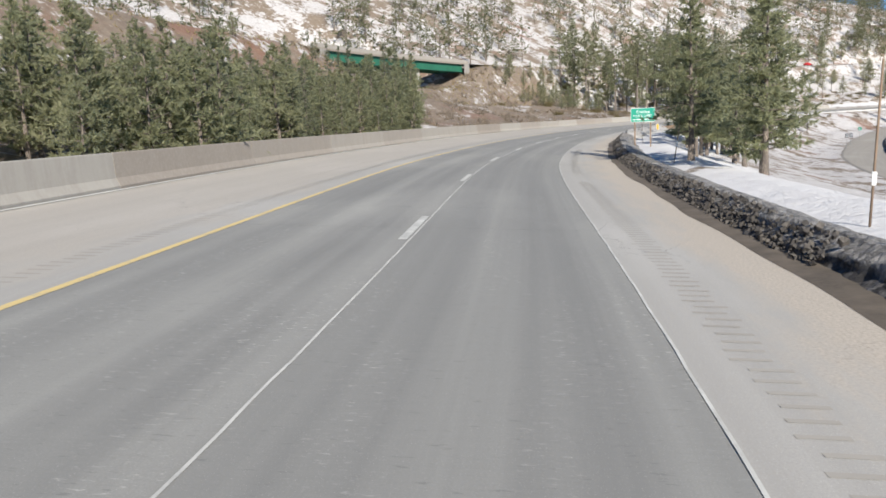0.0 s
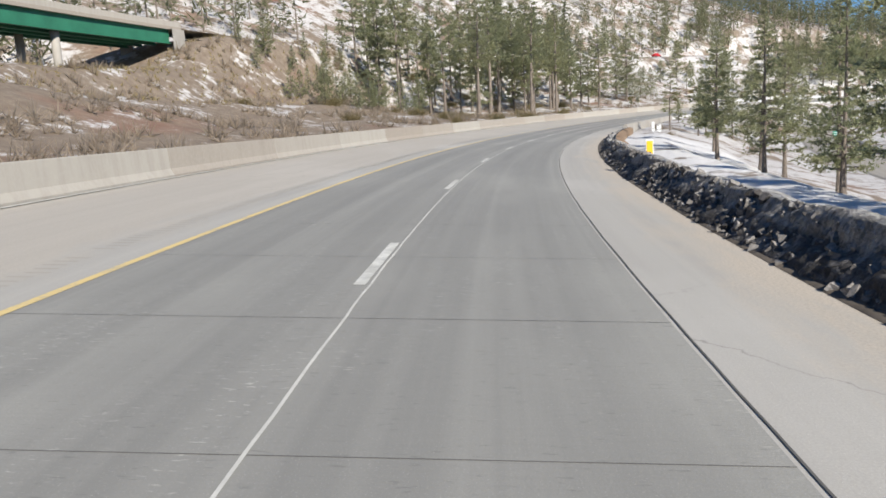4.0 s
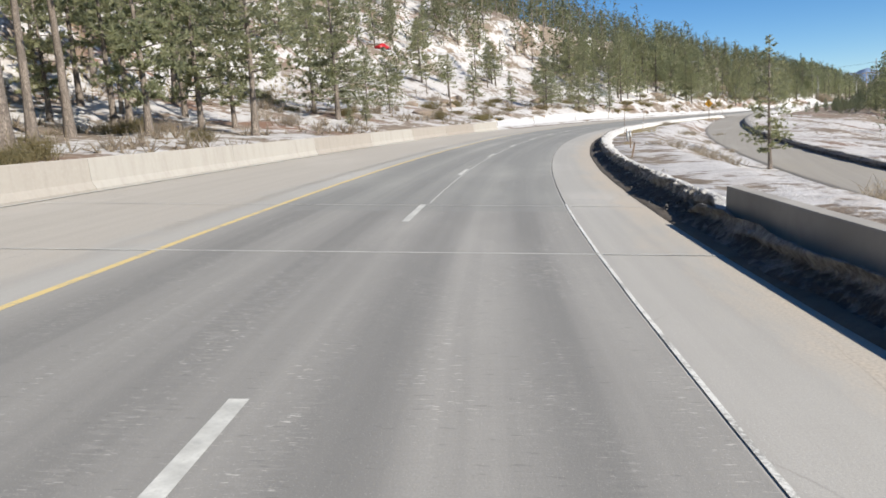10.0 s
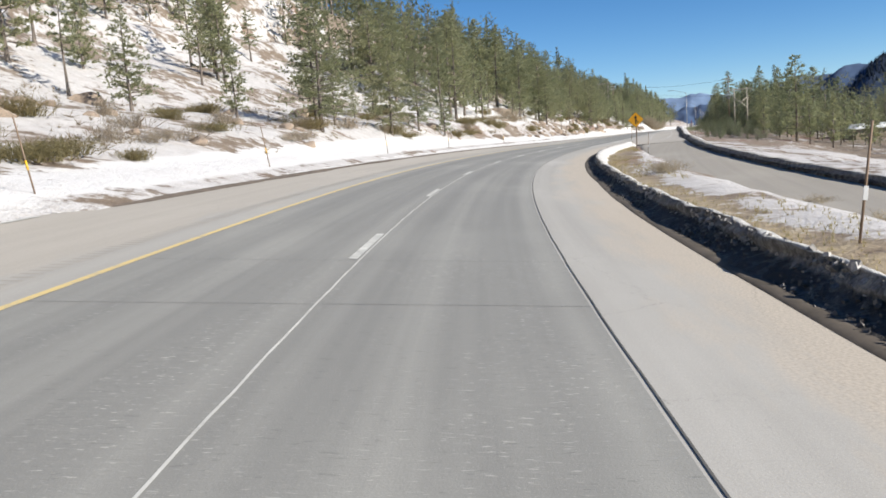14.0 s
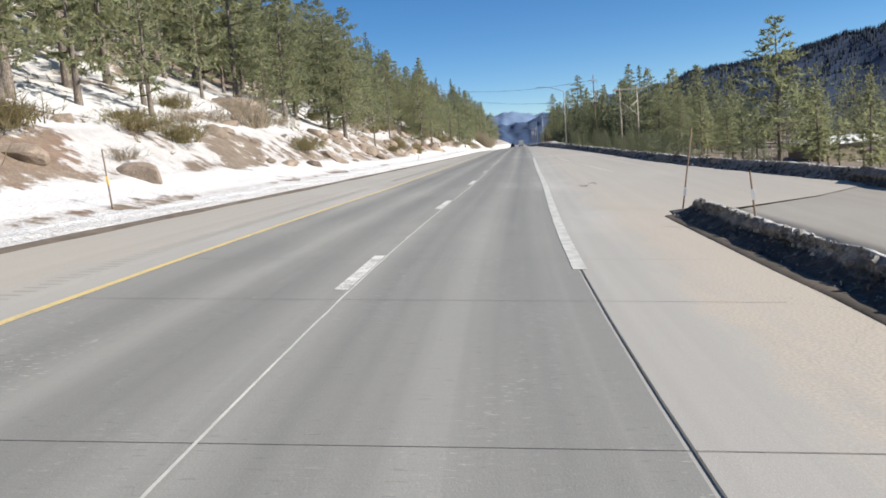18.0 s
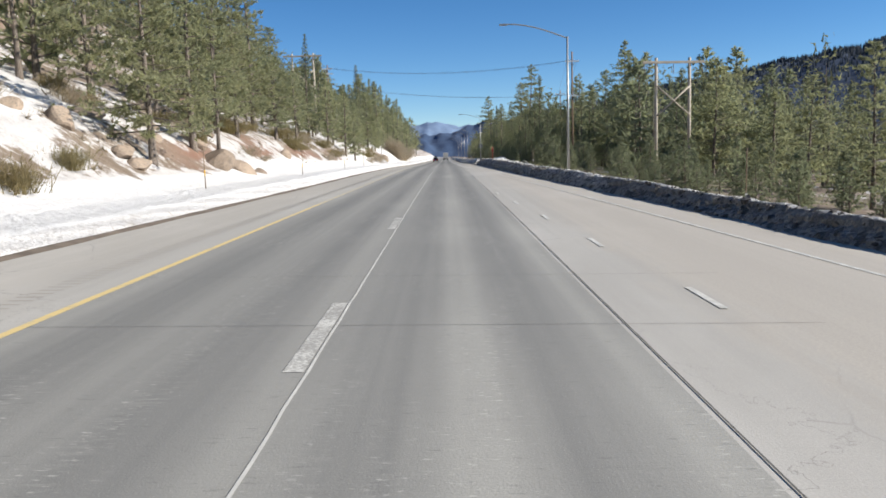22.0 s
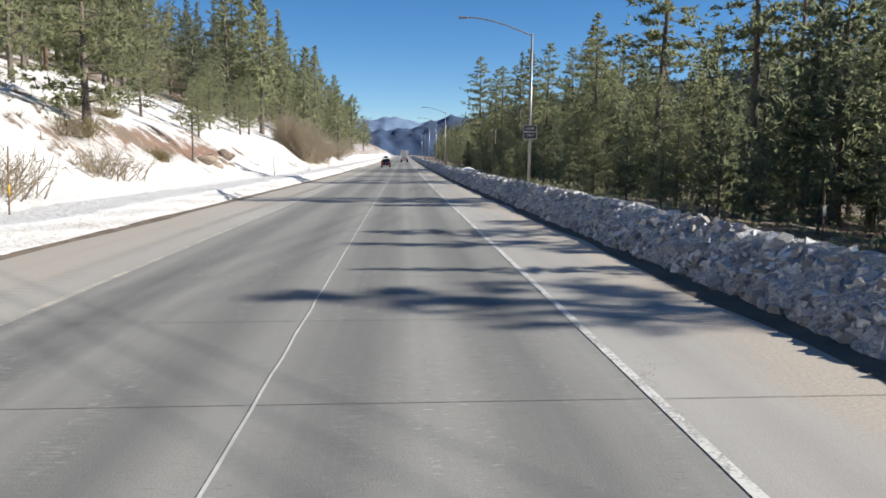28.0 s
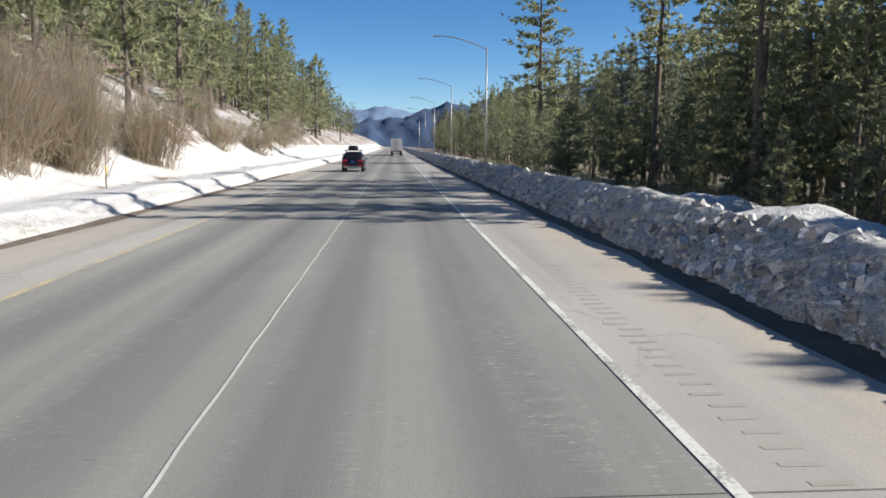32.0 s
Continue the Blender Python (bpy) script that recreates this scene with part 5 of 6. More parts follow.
    join_trees("dense pines on the slopes behind the barrier and the snow")
    grove(42, 60, 602, 690, 18, 62, ("young", "fir", "mid"), 4, 20, "", 1.8, 3.0)
    grove(47, 40, 648, 830, 13, 20, ("young",), 3, 8, "", 1.6, 5.0)
    grove(48, 46, 496, 592, 16.5, 30, ("young",), 1.6, 4.2, "", 1.5, 9.0)
    grove(43, 80, 640, 830, 14, 60, ("young", "young", "mid"), 4, 9.5, "", 1.7, 6.0)
    grove(54, 60, 690, 850, 21, 48, ("tall", "fir", "mid"), 12, 21, "", 2.0, 4.0)
    grove(55, 60, 552, 690, 13.0, 27, ("young",), 1.8, 5.0, "", 1.5, 5.0)
    join_trees("young pines and firs under the roadside forest")
    grove(18, 46, 768, 900, -34, -14.0, ("mid", "fir", "mid"), 14, 23, "", 2.6)
    grove(23, 34, 800, 960, 15.5, 36, ("tall", "fir", "mid"), 17, 27, "", 3.0, 0.0)
    grove(50, 22, 880, 1020, -30, -15.5, ("mid", "fir", "young"), 13, 20, "", 2.6)
    grove(51, 16, 950, 1080, 18, 34, ("mid", "fir"), 14, 21, "", 2.6, 0.0)
    join_trees("conifers along both sides of the road further on")


plant()


def far_forest(name, label, seed, spots, heights, mat, fine=False):
    """Woods too far off to tell the trees apart: one joined crown mesh, one joined trunk mesh."""
    rng = np.random.RandomState(seed)
    models = []
    for k in range(5):
        shape = (0.10, 0.205, 40, 5, 2, 0.062, 0.12, 0.8) if fine else (0.14, 0.18, 26, 3, 2, 0.095, 0.12, 0.8)
        _, _, _, cv, cf = pine_parts(900 + k, 1.0, *shape)
        models.append((cv, cf))
    vs, fs, tv, tf, n, m = [], [], [], [], 0, 0
    for (x, y, z), h in zip(spots, heights):
        cv, cf = models[rng.randint(5)]
        a = rng.uniform(0, 6.28)
        c, s = math.cos(a), math.sin(a)
        w = h * rng.uniform(0.85, 1.25)
        vs.append(np.c_[(cv[:, 0] * c - cv[:, 1] * s) * w + x, (cv[:, 0] * s + cv[:, 1] * c) * w + y, cv[:, 2] * h + z])
        fs.append(cf + n)
        n += len(cv)
        r = 0.014 * h
        tv.append(np.array([(x - r, y - r, z - 0.5), (x + r, y - r, z - 0.5), (x, y + r, z - 0.5), (x, y, z + h * 0.9)]))
        tf.append(np.array([(0, 1, 3), (1, 2, 3), (2, 0, 3)]) + m)
        m += 4
    root = thing(name, label, "woods", kind="stuff")
    part("crowns", mesh_of("crowns", np.vstack(vs), np.vstack(fs), mat), root)
    part("trunks", mesh_of("trunks", np.vstack(tv), np.vstack(tf), MAT_BARK), root)


def scatter(seed, count, s0, s1, u0, u1, h0, h1, thin=None):
    rng = np.random.RandomState(seed)
    s, u = rng.uniform(s0, s1, count), rng.uniform(u0, u1, count)
    keep = (np.abs(u + 58.5) > 6) | (s > 640)
    clump = wavy(s, u, 24.0, seed) > (-2 if thin is None else thin)
    keep &= clump
    s, u = s[keep], u[keep]
    return spot(s, u, terrain(s, u)), rng.uniform(h0, h1, len(s))


far_forest("hillside_woods", "thin pine woods on the snowy hillside", 1, *scatter(31, 1700, 150, 480, -300, -63, 7, 15, -0.45), MAT_FARNEEDLE)
far_forest("hillside_woods", "pine woods above the cut bank", 2, *scatter(32, 330, -120, 160, -260, -64, 7, 14), MAT_FARNEEDLE)
far_forest("hillside_woods", "dense pine woods along the ridge", 3, *scatter(33, 1000, 440, 1000, -190, -36, 11, 20), MAT_FARNEEDLE)
far_forest("hillside_woods", "dense pine woods far along the road", 4, *scatter(34, 260, 900, 1240, -90, -24, 12, 20), MAT_FARNEEDLE)
far_forest("valley_woods", "dense conifer woods on the low side of the road", 5, *scatter(35, 420, 600, 1240, 40, 130, 9, 20), MAT_FARNEEDLE, True)
far_forest("valley_woods", "pine woods below the ramp", 6, *scatter(36, 300, 230, 600, 44, 150, 5, 13), MAT_FARNEEDLE, True)
far_forest("valley_woods", "conifers along the far verge", 7, *scatter(37, 130, 950, 1240, 25, 50, 14, 22), MAT_FARNEEDLE)


# ---- distant ridges ----
def ridge(label, seed, centre, radius, a0, a1, crest, depth, snow, trees=0, mat=None):
    """A forested mountain side standing on an arc round the valley."""
    a = np.linspace(radians(a0), radians(a1), 90)
    q = np.linspace(0, 1, 14)
    f = np.linspace(0, 1, 90)
    top = np.interp(f, np.linspace(0, 1, len(crest)), crest) + 6 * wavy(f * 60, f * 0, 2.0, seed) + 3 * wavy(f * 60, f * 0, 0.6, seed + 1)
    r = radius + depth * q[None] + 9 * wavy(f[:, None] * 40, q[None] * 6, 2.0, seed + 2)
    z = -25 + (top[:, None] + 25) * np.sin(q[None] * np.pi / 2) + 8 * wavy(f[:, None] * 70, q[None] * 9, 2.0, seed + 5) * q * (1 - q) * 3
    v = np.stack([centre[0] - r * np.sin(a)[:, None], centre[1] + r * np.cos(a)[:, None], z], -1)
    me = mesh_of("ridge", v.reshape(-1, 3), grid_faces(90, 14), mat or MAT_RIDGE_HAZED)
    me.attributes.new("snow", "FLOAT", "POINT").data.foreach_set("value", np.full(90 * 14, snow, np.float32))
    tagged(new("backdrop", me), label, "mountain", kind="structure")
    if trees:
        rng = np.random.RandomState(seed)
        i, j = rng.uniform(0, 89, trees), rng.uniform(0, 1, trees) ** 0.45 * 13
        i0, j0 = i.astype(int), j.astype(int).clip(0, 12)
        fi, fj = (i - i0)[:, None], (j - j0)[:, None]
        p = (v[i0, j0] * (1 - fi) + v[i0 + 1, j0] * fi) * (1 - fj) + (v[i0, j0 + 1] * (1 - fi) + v[i0 + 1, j0 + 1] * fi) * fj
        far_ridge_trees(p, rng)


def far_ridge_trees(p, rng):
    """Spires along a distant crest: low cones of three tiers, joined."""
    vs, fs = [], []
    ang = np.array([0, 2.1, 4.2])
    for k, (x, y, z) in enumerate(p):
        h = rng.uniform(4, 9)
        r = h * 0.22
        base = np.c_[x + r * np.cos(ang + k), y + r * np.sin(ang + k), np.full(3, z - 1)]
        vs.append(np.vstack([base, [(x, y, z + h)]]))
        fs.append(np.array([(0, 1, 3), (1, 2, 3), (2, 0, 3)]) + 4 * k)
    tagged(new("ridge_woods", mesh_of("ridge_woods", np.vstack(vs), np.vstack(fs), MAT_SPIRE_HAZED)), "conifer spires on the distant ridge, dark haze blue in their colour", "woods", kind="stuff")


# the ridges' colours carry the distance haze; no air is modelled
ridge("forested mountainside across the valley, coloured dark blue for haze and shade", 1, (335, 377), 750, -132, -72, (172, 164, 156, 146, 128, 99, 74, -24), 450, -0.27, 9000)
ridge("forested ridge beyond the road's end, coloured blue for haze", 2, (500, 440), 700, -84, -56, (74, 66, 58, 45, 31, 19, 6, -14), 300, -0.2, 0, MAT_RIDGE_HAZE_BLUE)
ridge("snow-streaked summit beyond the road's end, coloured pale blue for haze", 3, (500, 440), 1300, -76, -52, (40, 60, 69, 66, 60, 50), 400, -0.04, 0, MAT_RIDGE_HAZE_FAR)


# ---- bridge on the upper road ----
def build_bridge():
    root = thing("road_bridge", "green steel girder bridge with a concrete deck over a gully", "bridge")
    s = np.linspace(134, 192, 14)
    part("deck", sweep("deck", s, np.array([-62.6, -62.6, -54.4, -54.4, -62.6]), np.array([16.2, 16.62, 16.62, 16.2, 16.2]), MAT_BARRIER, False), root, "pale concrete deck")
    for u in (-55.0, -57.4, -59.6, -62.0):
        part("girder", sweep("girder", np.linspace(136, 190, 12), u + np.array([-0.25, -0.25, -0.04, -0.04, -0.25, -0.25, 0.25, 0.25, 0.04, 0.04, 0.25, 0.25, -0.25]), np.array([16.2, 16.1, 16.1, 14.4, 14.4, 14.3, 14.3, 14.4, 14.4, 16.1, 16.1, 16.2, 16.2]), MAT_GREENSTEEL, False), root)
    for u in (-62.4, -54.6):
        part("parapet", sweep("parapet", s, u + np.array([-0.15, -0.15, 0.15, 0.15]), np.array([16.6, 17.35, 17.35, 16.6]), MAT_BARRIER, False), root, "low concrete parapet")
    for q in (135.2, 190.8):
        part("abutment", sweep("abutment", np.linspace(q - 1.2, q + 1.2, 3), np.array([-63, -63, -54, -54]), np.array([6, 16.25, 16.25, 6]), MAT_WALL, False), root)
    for q, u in ((154, -56), (154, -61), (172, -56), (172, -61)):
        a = Vector(spot(q, u, 5))
        part("pier", rod("pier", a, a + Vector((0, 0, 9.4)), 0.5, 0.5, MAT_WALL, 12), root)


build_bridge()


# ---- signs, stakes, poles ----
def upright(s, u, turn=0.0, h=None):
    p = on_ground(s, u) if h is None else Vector(spot(s, u, h))
    return pose(p.x, p.y, p.z, 0, 0, heading(s) + turn)


def panel(name, w, h, material, corner=0.06, depth=0.012):
    """A thin rounded sign blade standing in the local x-z plane, its face towards -y."""
    bm = bmesh.new()
    pts = []
    for cx, cz, a0 in ((w / 2 - corner, h / 2 - corner, 0), (-w / 2 + corner, h / 2 - corner, 90), (-w / 2 + corner, -h / 2 + corner, 180), (w / 2 - corner, -h / 2 + corner, 270)):
        for k in range(4):
            a = radians(a0 + k * 30)
            pts.append(bm.verts.new((cx + corner * math.cos(a), 0, cz + corner * math.sin(a))))
    face = bm.faces.new(pts)
    ext = bmesh.ops.extrude_face_region(bm, geom=[face])
    bmesh.ops.translate(bm, vec=(0, depth, 0), verts=[v for v in ext["geom"] if isinstance(v, bmesh.types.BMVert)])
    bmesh.ops.recalc_face_normals(bm, faces=bm.faces)
    return bm_mesh(name, bm, material)


FACE = pose(0, 0, 0, 90, 0, 0)


def town_sign():
    root = thing("town_sign", "green town limit sign with white border on two timber posts", "road sign", upright(67, 9.2, 4))
    for x in (-0.62, 0.62):
        part("post", box("post", (0.10, 0.14, 3.2), MAT_WOOD, (x, 0.09, 1.3), 0.008), root)
    z = 2.62
    part("border", panel("border", 1.92, 1.12, MAT_SIGNWHITE, 0.10), root, "white reflective border", pose(0, 0, z))
    blade = part("blade", panel("blade", 1.86, 1.06, MAT_GREENSIGN, 0.08), root, "", pose(0, -0.006, z))
    words("lettering", "Truckee", 0.33, MAT_SIGNWHITE, blade, pose(0, -0.008, 0.24) @ FACE)
    words("lettering", "TOWN", 0.245, MAT_SIGNWHITE, blade, pose(-0.40, -0.008, -0.08) @ FACE)
    words("lettering", "LIMIT", 0.245, MAT_SIGNWHITE, blade, pose(0.42, -0.008, -0.08) @ FACE)
    for x0, x1 in ((-0.78, -0.58), (-0.52, -0.18), (0.14, 0.34), (0.42, 0.78)):
        part("text_bar", box("text_bar", (x1 - x0, 0.006, 0.075), MAT_SIGNWHITE, ((x0 + x1) / 2, -0.006, -0.36)), blade)


town_sign()


def merge_sign():
    root = thing("merge_sign", "amber diamond merging-traffic sign on a timber post in the snow", "road sign", upright(416, 10.4, -3))
    part("post", box("post", (0.10, 0.14, 4.6), MAT_WOOD, (0, 0.09, 1.15), 0.008, (0, 1.2, 0)), root)
    m = pose(0, 0, 3.42, 0, 45, 0)
    part("border", panel("border", 1.26, 1.26, MAT_BLACK, 0.07), root, "black border", m)
    blade = part("blade", panel("blade", 1.21, 1.21, MAT_SIGNYEL, 0.06), root, "", pose(0, -0.005, 0) @ m)
    un = pose(0, 0, 0, 0, -45, 0)
    part("arrow", box("arrow", (0.13, 0.006, 0.75), MAT_BLACK, (0, -0.006, -0.1)), blade, "", un)
    bm = bmesh.new()
    bm.faces.new([bm.verts.new(v) for v in ((-0.17, -0.008, 0.2), (0.17, -0.008, 0.2), (0, -0.008, 0.55))])
    part("arrow_head", bm_mesh("arrow_head", bm, MAT_BLACK), blade, "", un)
    part("side_arrow", box("side_arrow", (0.10, 0.006, 0.42), MAT_BLACK, (0.15, -0.006, -0.14), 0, (0, -38, 0)), blade, "", un)


merge_sign()


def stake(s, u, height, lean, rng, tip=True):
    root = thing("snow_stake", "thin grey snow stake with a reflector beside the road", "snow stake", upright(s, u) @ pose(0, 0, 0, rng.uniform(-2, 2), lean, 0), "snow stakes")
    part("rod", rod("rod", (0, 0, -0.3), (0, 0, height), 0.028, 0.024, MAT_WOOD, 6), root)
    if tip:
        part("reflector", box("reflector", (0.09, 0.012, 0.28), MAT_SIGNWHITE, (0, -0.035, 1.0), 0.003), root, "white reflector plate")
    else:
        part("reflector", rod("reflector", (0, 0, 0.75), (0, 0, 1.05), 0.032, 0.032, MAT_MARKER, 6), root, "amber reflector sleeve")


def stakes():
    rng = random.Random(9)
    for s, u, h, lean, tip in ((17, 9.3, 3.4, 2, True), (43, 9.6, 3.2, 8, True), (78, 9.3, 3.0, -3, True), (304.1, 8.75, 3.0, 1, True), (338, 9.6, 2.4, 7, True), (416, 11.6, 2.6, 3, True), (439.8, 7.71, 3.0, 8, True), (434.6, 8.60, 1.6, -4, True),
                              (345, -11.4, 2.4, -8, False), (365, -11.0, 2.3, -7, False), (390, -10.7, 2.0, -5, False), (412, -10.6, 2.0, 2, False), (438, -10.3, 1.9, -2, False), (511, -10.3, 2.4, -2, False), (546, -10.8, 2.2, 0, False),
                              (572, -10.6, 2.2, 1, False), (600, -10.6, 2.6, -2, False), (622, -10.6, 2.4, 1, False), (668, -10.4, 2.2, 2, False), (716, -10.2, 2.2, -3, False), (742, -10.2, 2.2, 1, False), (768, -10.2, 2.0, 2, False),
                              (508, 14.6, 3.2, 0, True), (542, 15.2, 3.2, 0, True), (664, 12.5, 1.6, 0, True), (610, 13.0, 2.4, 1, True)):
        stake(s, u, h, lean, rng, tip)


stakes()


def lamp_post(s, u, height=11.0, sign=False):
    root = thing("street_lamp", "tall galvanised street lamp with a long curved arm over the shoulder", "street lamp", upright(s, u), "street lamps")
    part("pole", rod("pole", (0, 0, -1), (0, 0, height), 0.11, 0.065, MAT_GALV, 10), root)
    part("base", rod("base", (0, 0, -1.0), (0, 0, 0.12), 0.24, 0.24, MAT_WALL, 10), root)
    q = np.linspace(0, 1, 14)
    pts = np.c_[-4.6 * q, 0 * q, height - 0.12 + 1.15 * np.sin(q * np.pi / 2)]
    around = np.linspace(0, 2 * np.pi, 8, endpoint=False)
    run = np.gradient(pts, axis=0)
    run /= np.linalg.norm(run, axis=1)[:, None]
    up = np.c_[-run[:, 2], 0 * q, run[:, 0]]
    v = pts[:, None] + 0.05 * (np.cos(around)[None, :, None] * np.array([0, 1.0, 0]) + np.sin(around)[None, :, None] * up[:, None])
    i = np.arange(13)[:, None] * 8
    k = np.arange(8)
    f = np.stack([i + k, i + (k + 1) % 8, i + 8 + (k + 1) % 8, i + 8 + k], -1).reshape(-1, 4)
    part("arm", mesh_of("arm", v.reshape(-1, 3), f, MAT_GALV), root)
    part("lamp_head", box("lamp_head", (0.62, 0.28, 0.13), MAT_GALV, (-4.8, 0, height + 1.0), 0.04), root, "grey cobra lamp head")
    if sign:
        m = pose(0, -0.16, 4.1)
        part("sign_border", panel("sign_border", 0.92, 0.96, MAT_SIGNWHITE, 0.05), root, "white border", m)
        blade = part("sign_blade", panel("sign_blade", 0.87, 0.91, MAT_DARKSIGN, 0.04), root, "dark chain notice", pose(0, -0.006, 0) @ m)
        for z, text in ((0.24, "CHAIN"), (0.0, "REMOVAL"), (-0.24, "ONLY")):
            words("lettering", text, 0.19, MAT_SIGNWHITE, blade, pose(0, -0.008, z) @ FACE)


for s, sign in ((566.6, False), (699, True), (811, False), (858, False), (905, False), (955, False), (1010, False)):
    lamp_post(s, 10.9 if s < 600 else 10.3 if s < 900 else 10.0, 10.8 if s < 800 else 11.5, sign)


def wood_pole(s, u, top, arms, label="brown timber power pole with a pale crossarm"):
    root = thing("power_pole", label, "power pole", upright(s, u), "power poles")
    g = float(terrain(s, u))
    z = top - g
    part("pole", rod("pole", (0, 0, -1), (0, 0, z), 0.19, 0.12, MAT_WOOD, 10), root)
    for k, (h, w) in enumerate(arms):
        arm = part("crossarm", box("crossarm", (w, 0.14, 0.2), MAT_SIGNWHITE, (0, -0.2, h - g), 0.01), root, "pale crossarm")
        for x in (-w * 0.3, w * 0.3):
            part("brace", rod("brace", (x, -0.2, h - g), (0, -0.16, h - g - 0.8), 0.03, 0.03, MAT_GALV, 6), root)
        for x in np.linspace(-w / 2 + 0.08, w / 2 - 0.08, 4):
            part("insulator", rod("insulator", (x, -0.2, h - g + 0.1), (x, -0.2, h - g + 0.3), 0.05, 0.03, MAT_SIGNWHITE, 7), arm)
    return root


wood_pole(642.8, 23.6, 18.6, ((11.2, 2.0), (17.0, 2.4)))
wood_pole(669, -22.0, 21.0, ((20.2, 2.2), (19.2, 2.2)), "timber power pole above the snowy cutting")
wood_pole(716, -30.0, 23.0, ((22.2, 2.2),), "timber power pole above the snowy cutting")
wood_pole(700, 30.0, 17.0, ((16.0, 2.4),))
wood_pole(528, -24.0, 19.0, ((18.4, 2.2),), "timber power pole above the snowy cutting")


def h_frame(s, u, top, turn, span=1.9):
    root = thing("power_pole", "timber H-frame power pylon with a crossed brace", "power pole", upright(s, u, turn), "power poles")
    g = float(terrain(s, u))
    z = top - g
    for x in (-1.9, 1.9):
        part("pole", rod("pole", (x, 0, -1), (x, 0, z), 0.21, 0.16, MAT_PYLON, 10), root)
    part("crossarm", box("crossarm", (7.0, 0.16, 0.26), MAT_PYLON, (0, -0.2, z - 0.5), 0.015), root, "sun-bleached crossarm")
    for a, b in (((-1.9, -0.2, z - 6.2), (1.9, -0.2, z - 3.0)), ((-1.9, -0.26, z - 3.0), (1.9, -0.26, z - 6.2))):
        part("brace", rod("brace", a, b, 0.09, 0.09, MAT_PYLON, 6), root)
    for x in (-3.3, 0.0, 3.3):
        bm = bmesh.new()
        for k in range(7):
            bmesh.ops.create_cone(bm, cap_ends=True, segments=8, radius1=0.09, radius2=0.04, depth=0.1, matrix=Matrix.Translation((x, -0.2, z - 0.75 - 0.15 * k)))
        part("insulator", bm_mesh("insulator", bm, MAT_BLACK), root, "dark hanging insulator string")


h_frame(592.5, 26.3, 11.4, 8)
h_frame(650.3, -23.7, 20.9, 0)


def cable(a, b, sag, r=0.013):
    """One slack wire as a single tube."""
    a, b = np.array(a), np.array(b)
    q = np.linspace(0, 1, 15)[:, None]
    pts = a + (b - a) * q - np.array([0, 0, sag * 4]) * q * (1 - q)
    side = np.cross(b - a, [0, 0, 1.0])
    side = side / np.linalg.norm(side)
    ring = np.array([side, [0, 0, 1.0], -side, [0, 0, -1.0]]) * r
    v = (pts[:, None] + ring).reshape(-1, 3)
    i = np.arange(14)[:, None] * 4
    k = np.arange(4)
    f = np.stack([i + k, i + (k + 1) % 4, i + 4 + (k + 1) % 4, i + 4 + k], -1).reshape(-1, 4)
    tagged(new("power_cable", mesh_of("power_cable", v, f, MAT_WIRE)), "grey overhead power cable between timber poles", "power cable", "power cables")


for du in (-0.9, 0.0, 0.9):
    cable(spot(642.8 + du, 23.6, 17.2), spot(669 + du, -22, 20.4), 1.6)
    cable(spot(642.8, 23.6 + du, 11.4), spot(716, -30 + du, 22.3), 1.8)
    cable(spot(642.8, 23.6 + du, 17.2), spot(700, 30 + du, 16.2), 0.9)
    cable(spot(528, -24 + du, 18.6), spot(669, -22 + du, 20.4), 2.5)
for x in (-3.3, 0.0, 3.3):
    cable(spot(592.5, 26.3 + x, 9.3), spot(470, 62 + x, 4.0), 3.0)
    cable(spot(592.5, 26.3 + x, 9.3), spot(700, 34 + x, 13.0), 1.5)


# ---- rail, markers and small things by the curve ----
def guard_rail():
    root = thing("guard_rail", "dark weathered steel guard rail with timber blocks", "guard rail", kind="structure")
    m = plain("weathered_rail_steel", (0.06, 0.06, 0.065), 0.6, 0.5, 0.3, 2.0)
    s = np.arange(139, 190.5, 1.0)
    prof = np.array([(0.0, 0.42), (-0.07, 0.47), (-0.07, 0.55), (0.0, 0.60), (0.0, 0.64), (-0.07, 0.69), (-0.07, 0.77), (0.0, 0.82)])
    part("rail", sweep("rail", s, 7.25 + prof[:, 0], prof[:, 1] - 0.20, m, False), root)
    me = box("block", (0.36, 0.2, 0.42), MAT_WOOD, (0, 0, 0), 0.01)
    post = box("post", (0.18, 0.2, 1.6), MAT_WOOD, (0, 0, 0), 0.01)
    for k in range(27):
        q = 140 + 1.905 * k
        p = spot(q, 7.48, 0.40)
        b = part("block", me, root, "", pose(*p, 0, 0, heading(q)))
        part("post", post, root, "", pose(*spot(q, 7.76, -0.25), 0, 0, heading(q)))


guard_rail()


def marker(s, u, w, h, material, label):
    root = thing("marker_post", label, "marker post", upright(s, u))
    part("post", box("post", (0.06, 0.05, h), MAT_GALV, (0, 0.03, h / 2 - 0.2), 0.004), root)
    part("border", panel("border", w + 0.07, h * 0.62 + 0.12, MAT_SIGNWHITE, 0.02), root, "white border", pose(0, -0.004, h * 0.6))
    p = part("plate", panel("plate", w, h * 0.62, material, 0.02), root, "", pose(0, -0.022, h * 0.6))
    part("text_bar", box("text_bar", (w * 0.4, 0.005, 0.12), MAT_BLACK, (0, -0.004, -h * 0.12)), p)


marker(185, 10.3, 0.24, 1.5, MAT_SIGNWHITE, "white mile marker plate on a steel post")
marker(187, 11.0, 0.20, 1.1, MAT_SIGNWHITE, "small white marker plate on a steel post")
marker(191, 10.6, 0.18, 0.9, MAT_SIGNWHITE, "small white marker plate on a steel post")
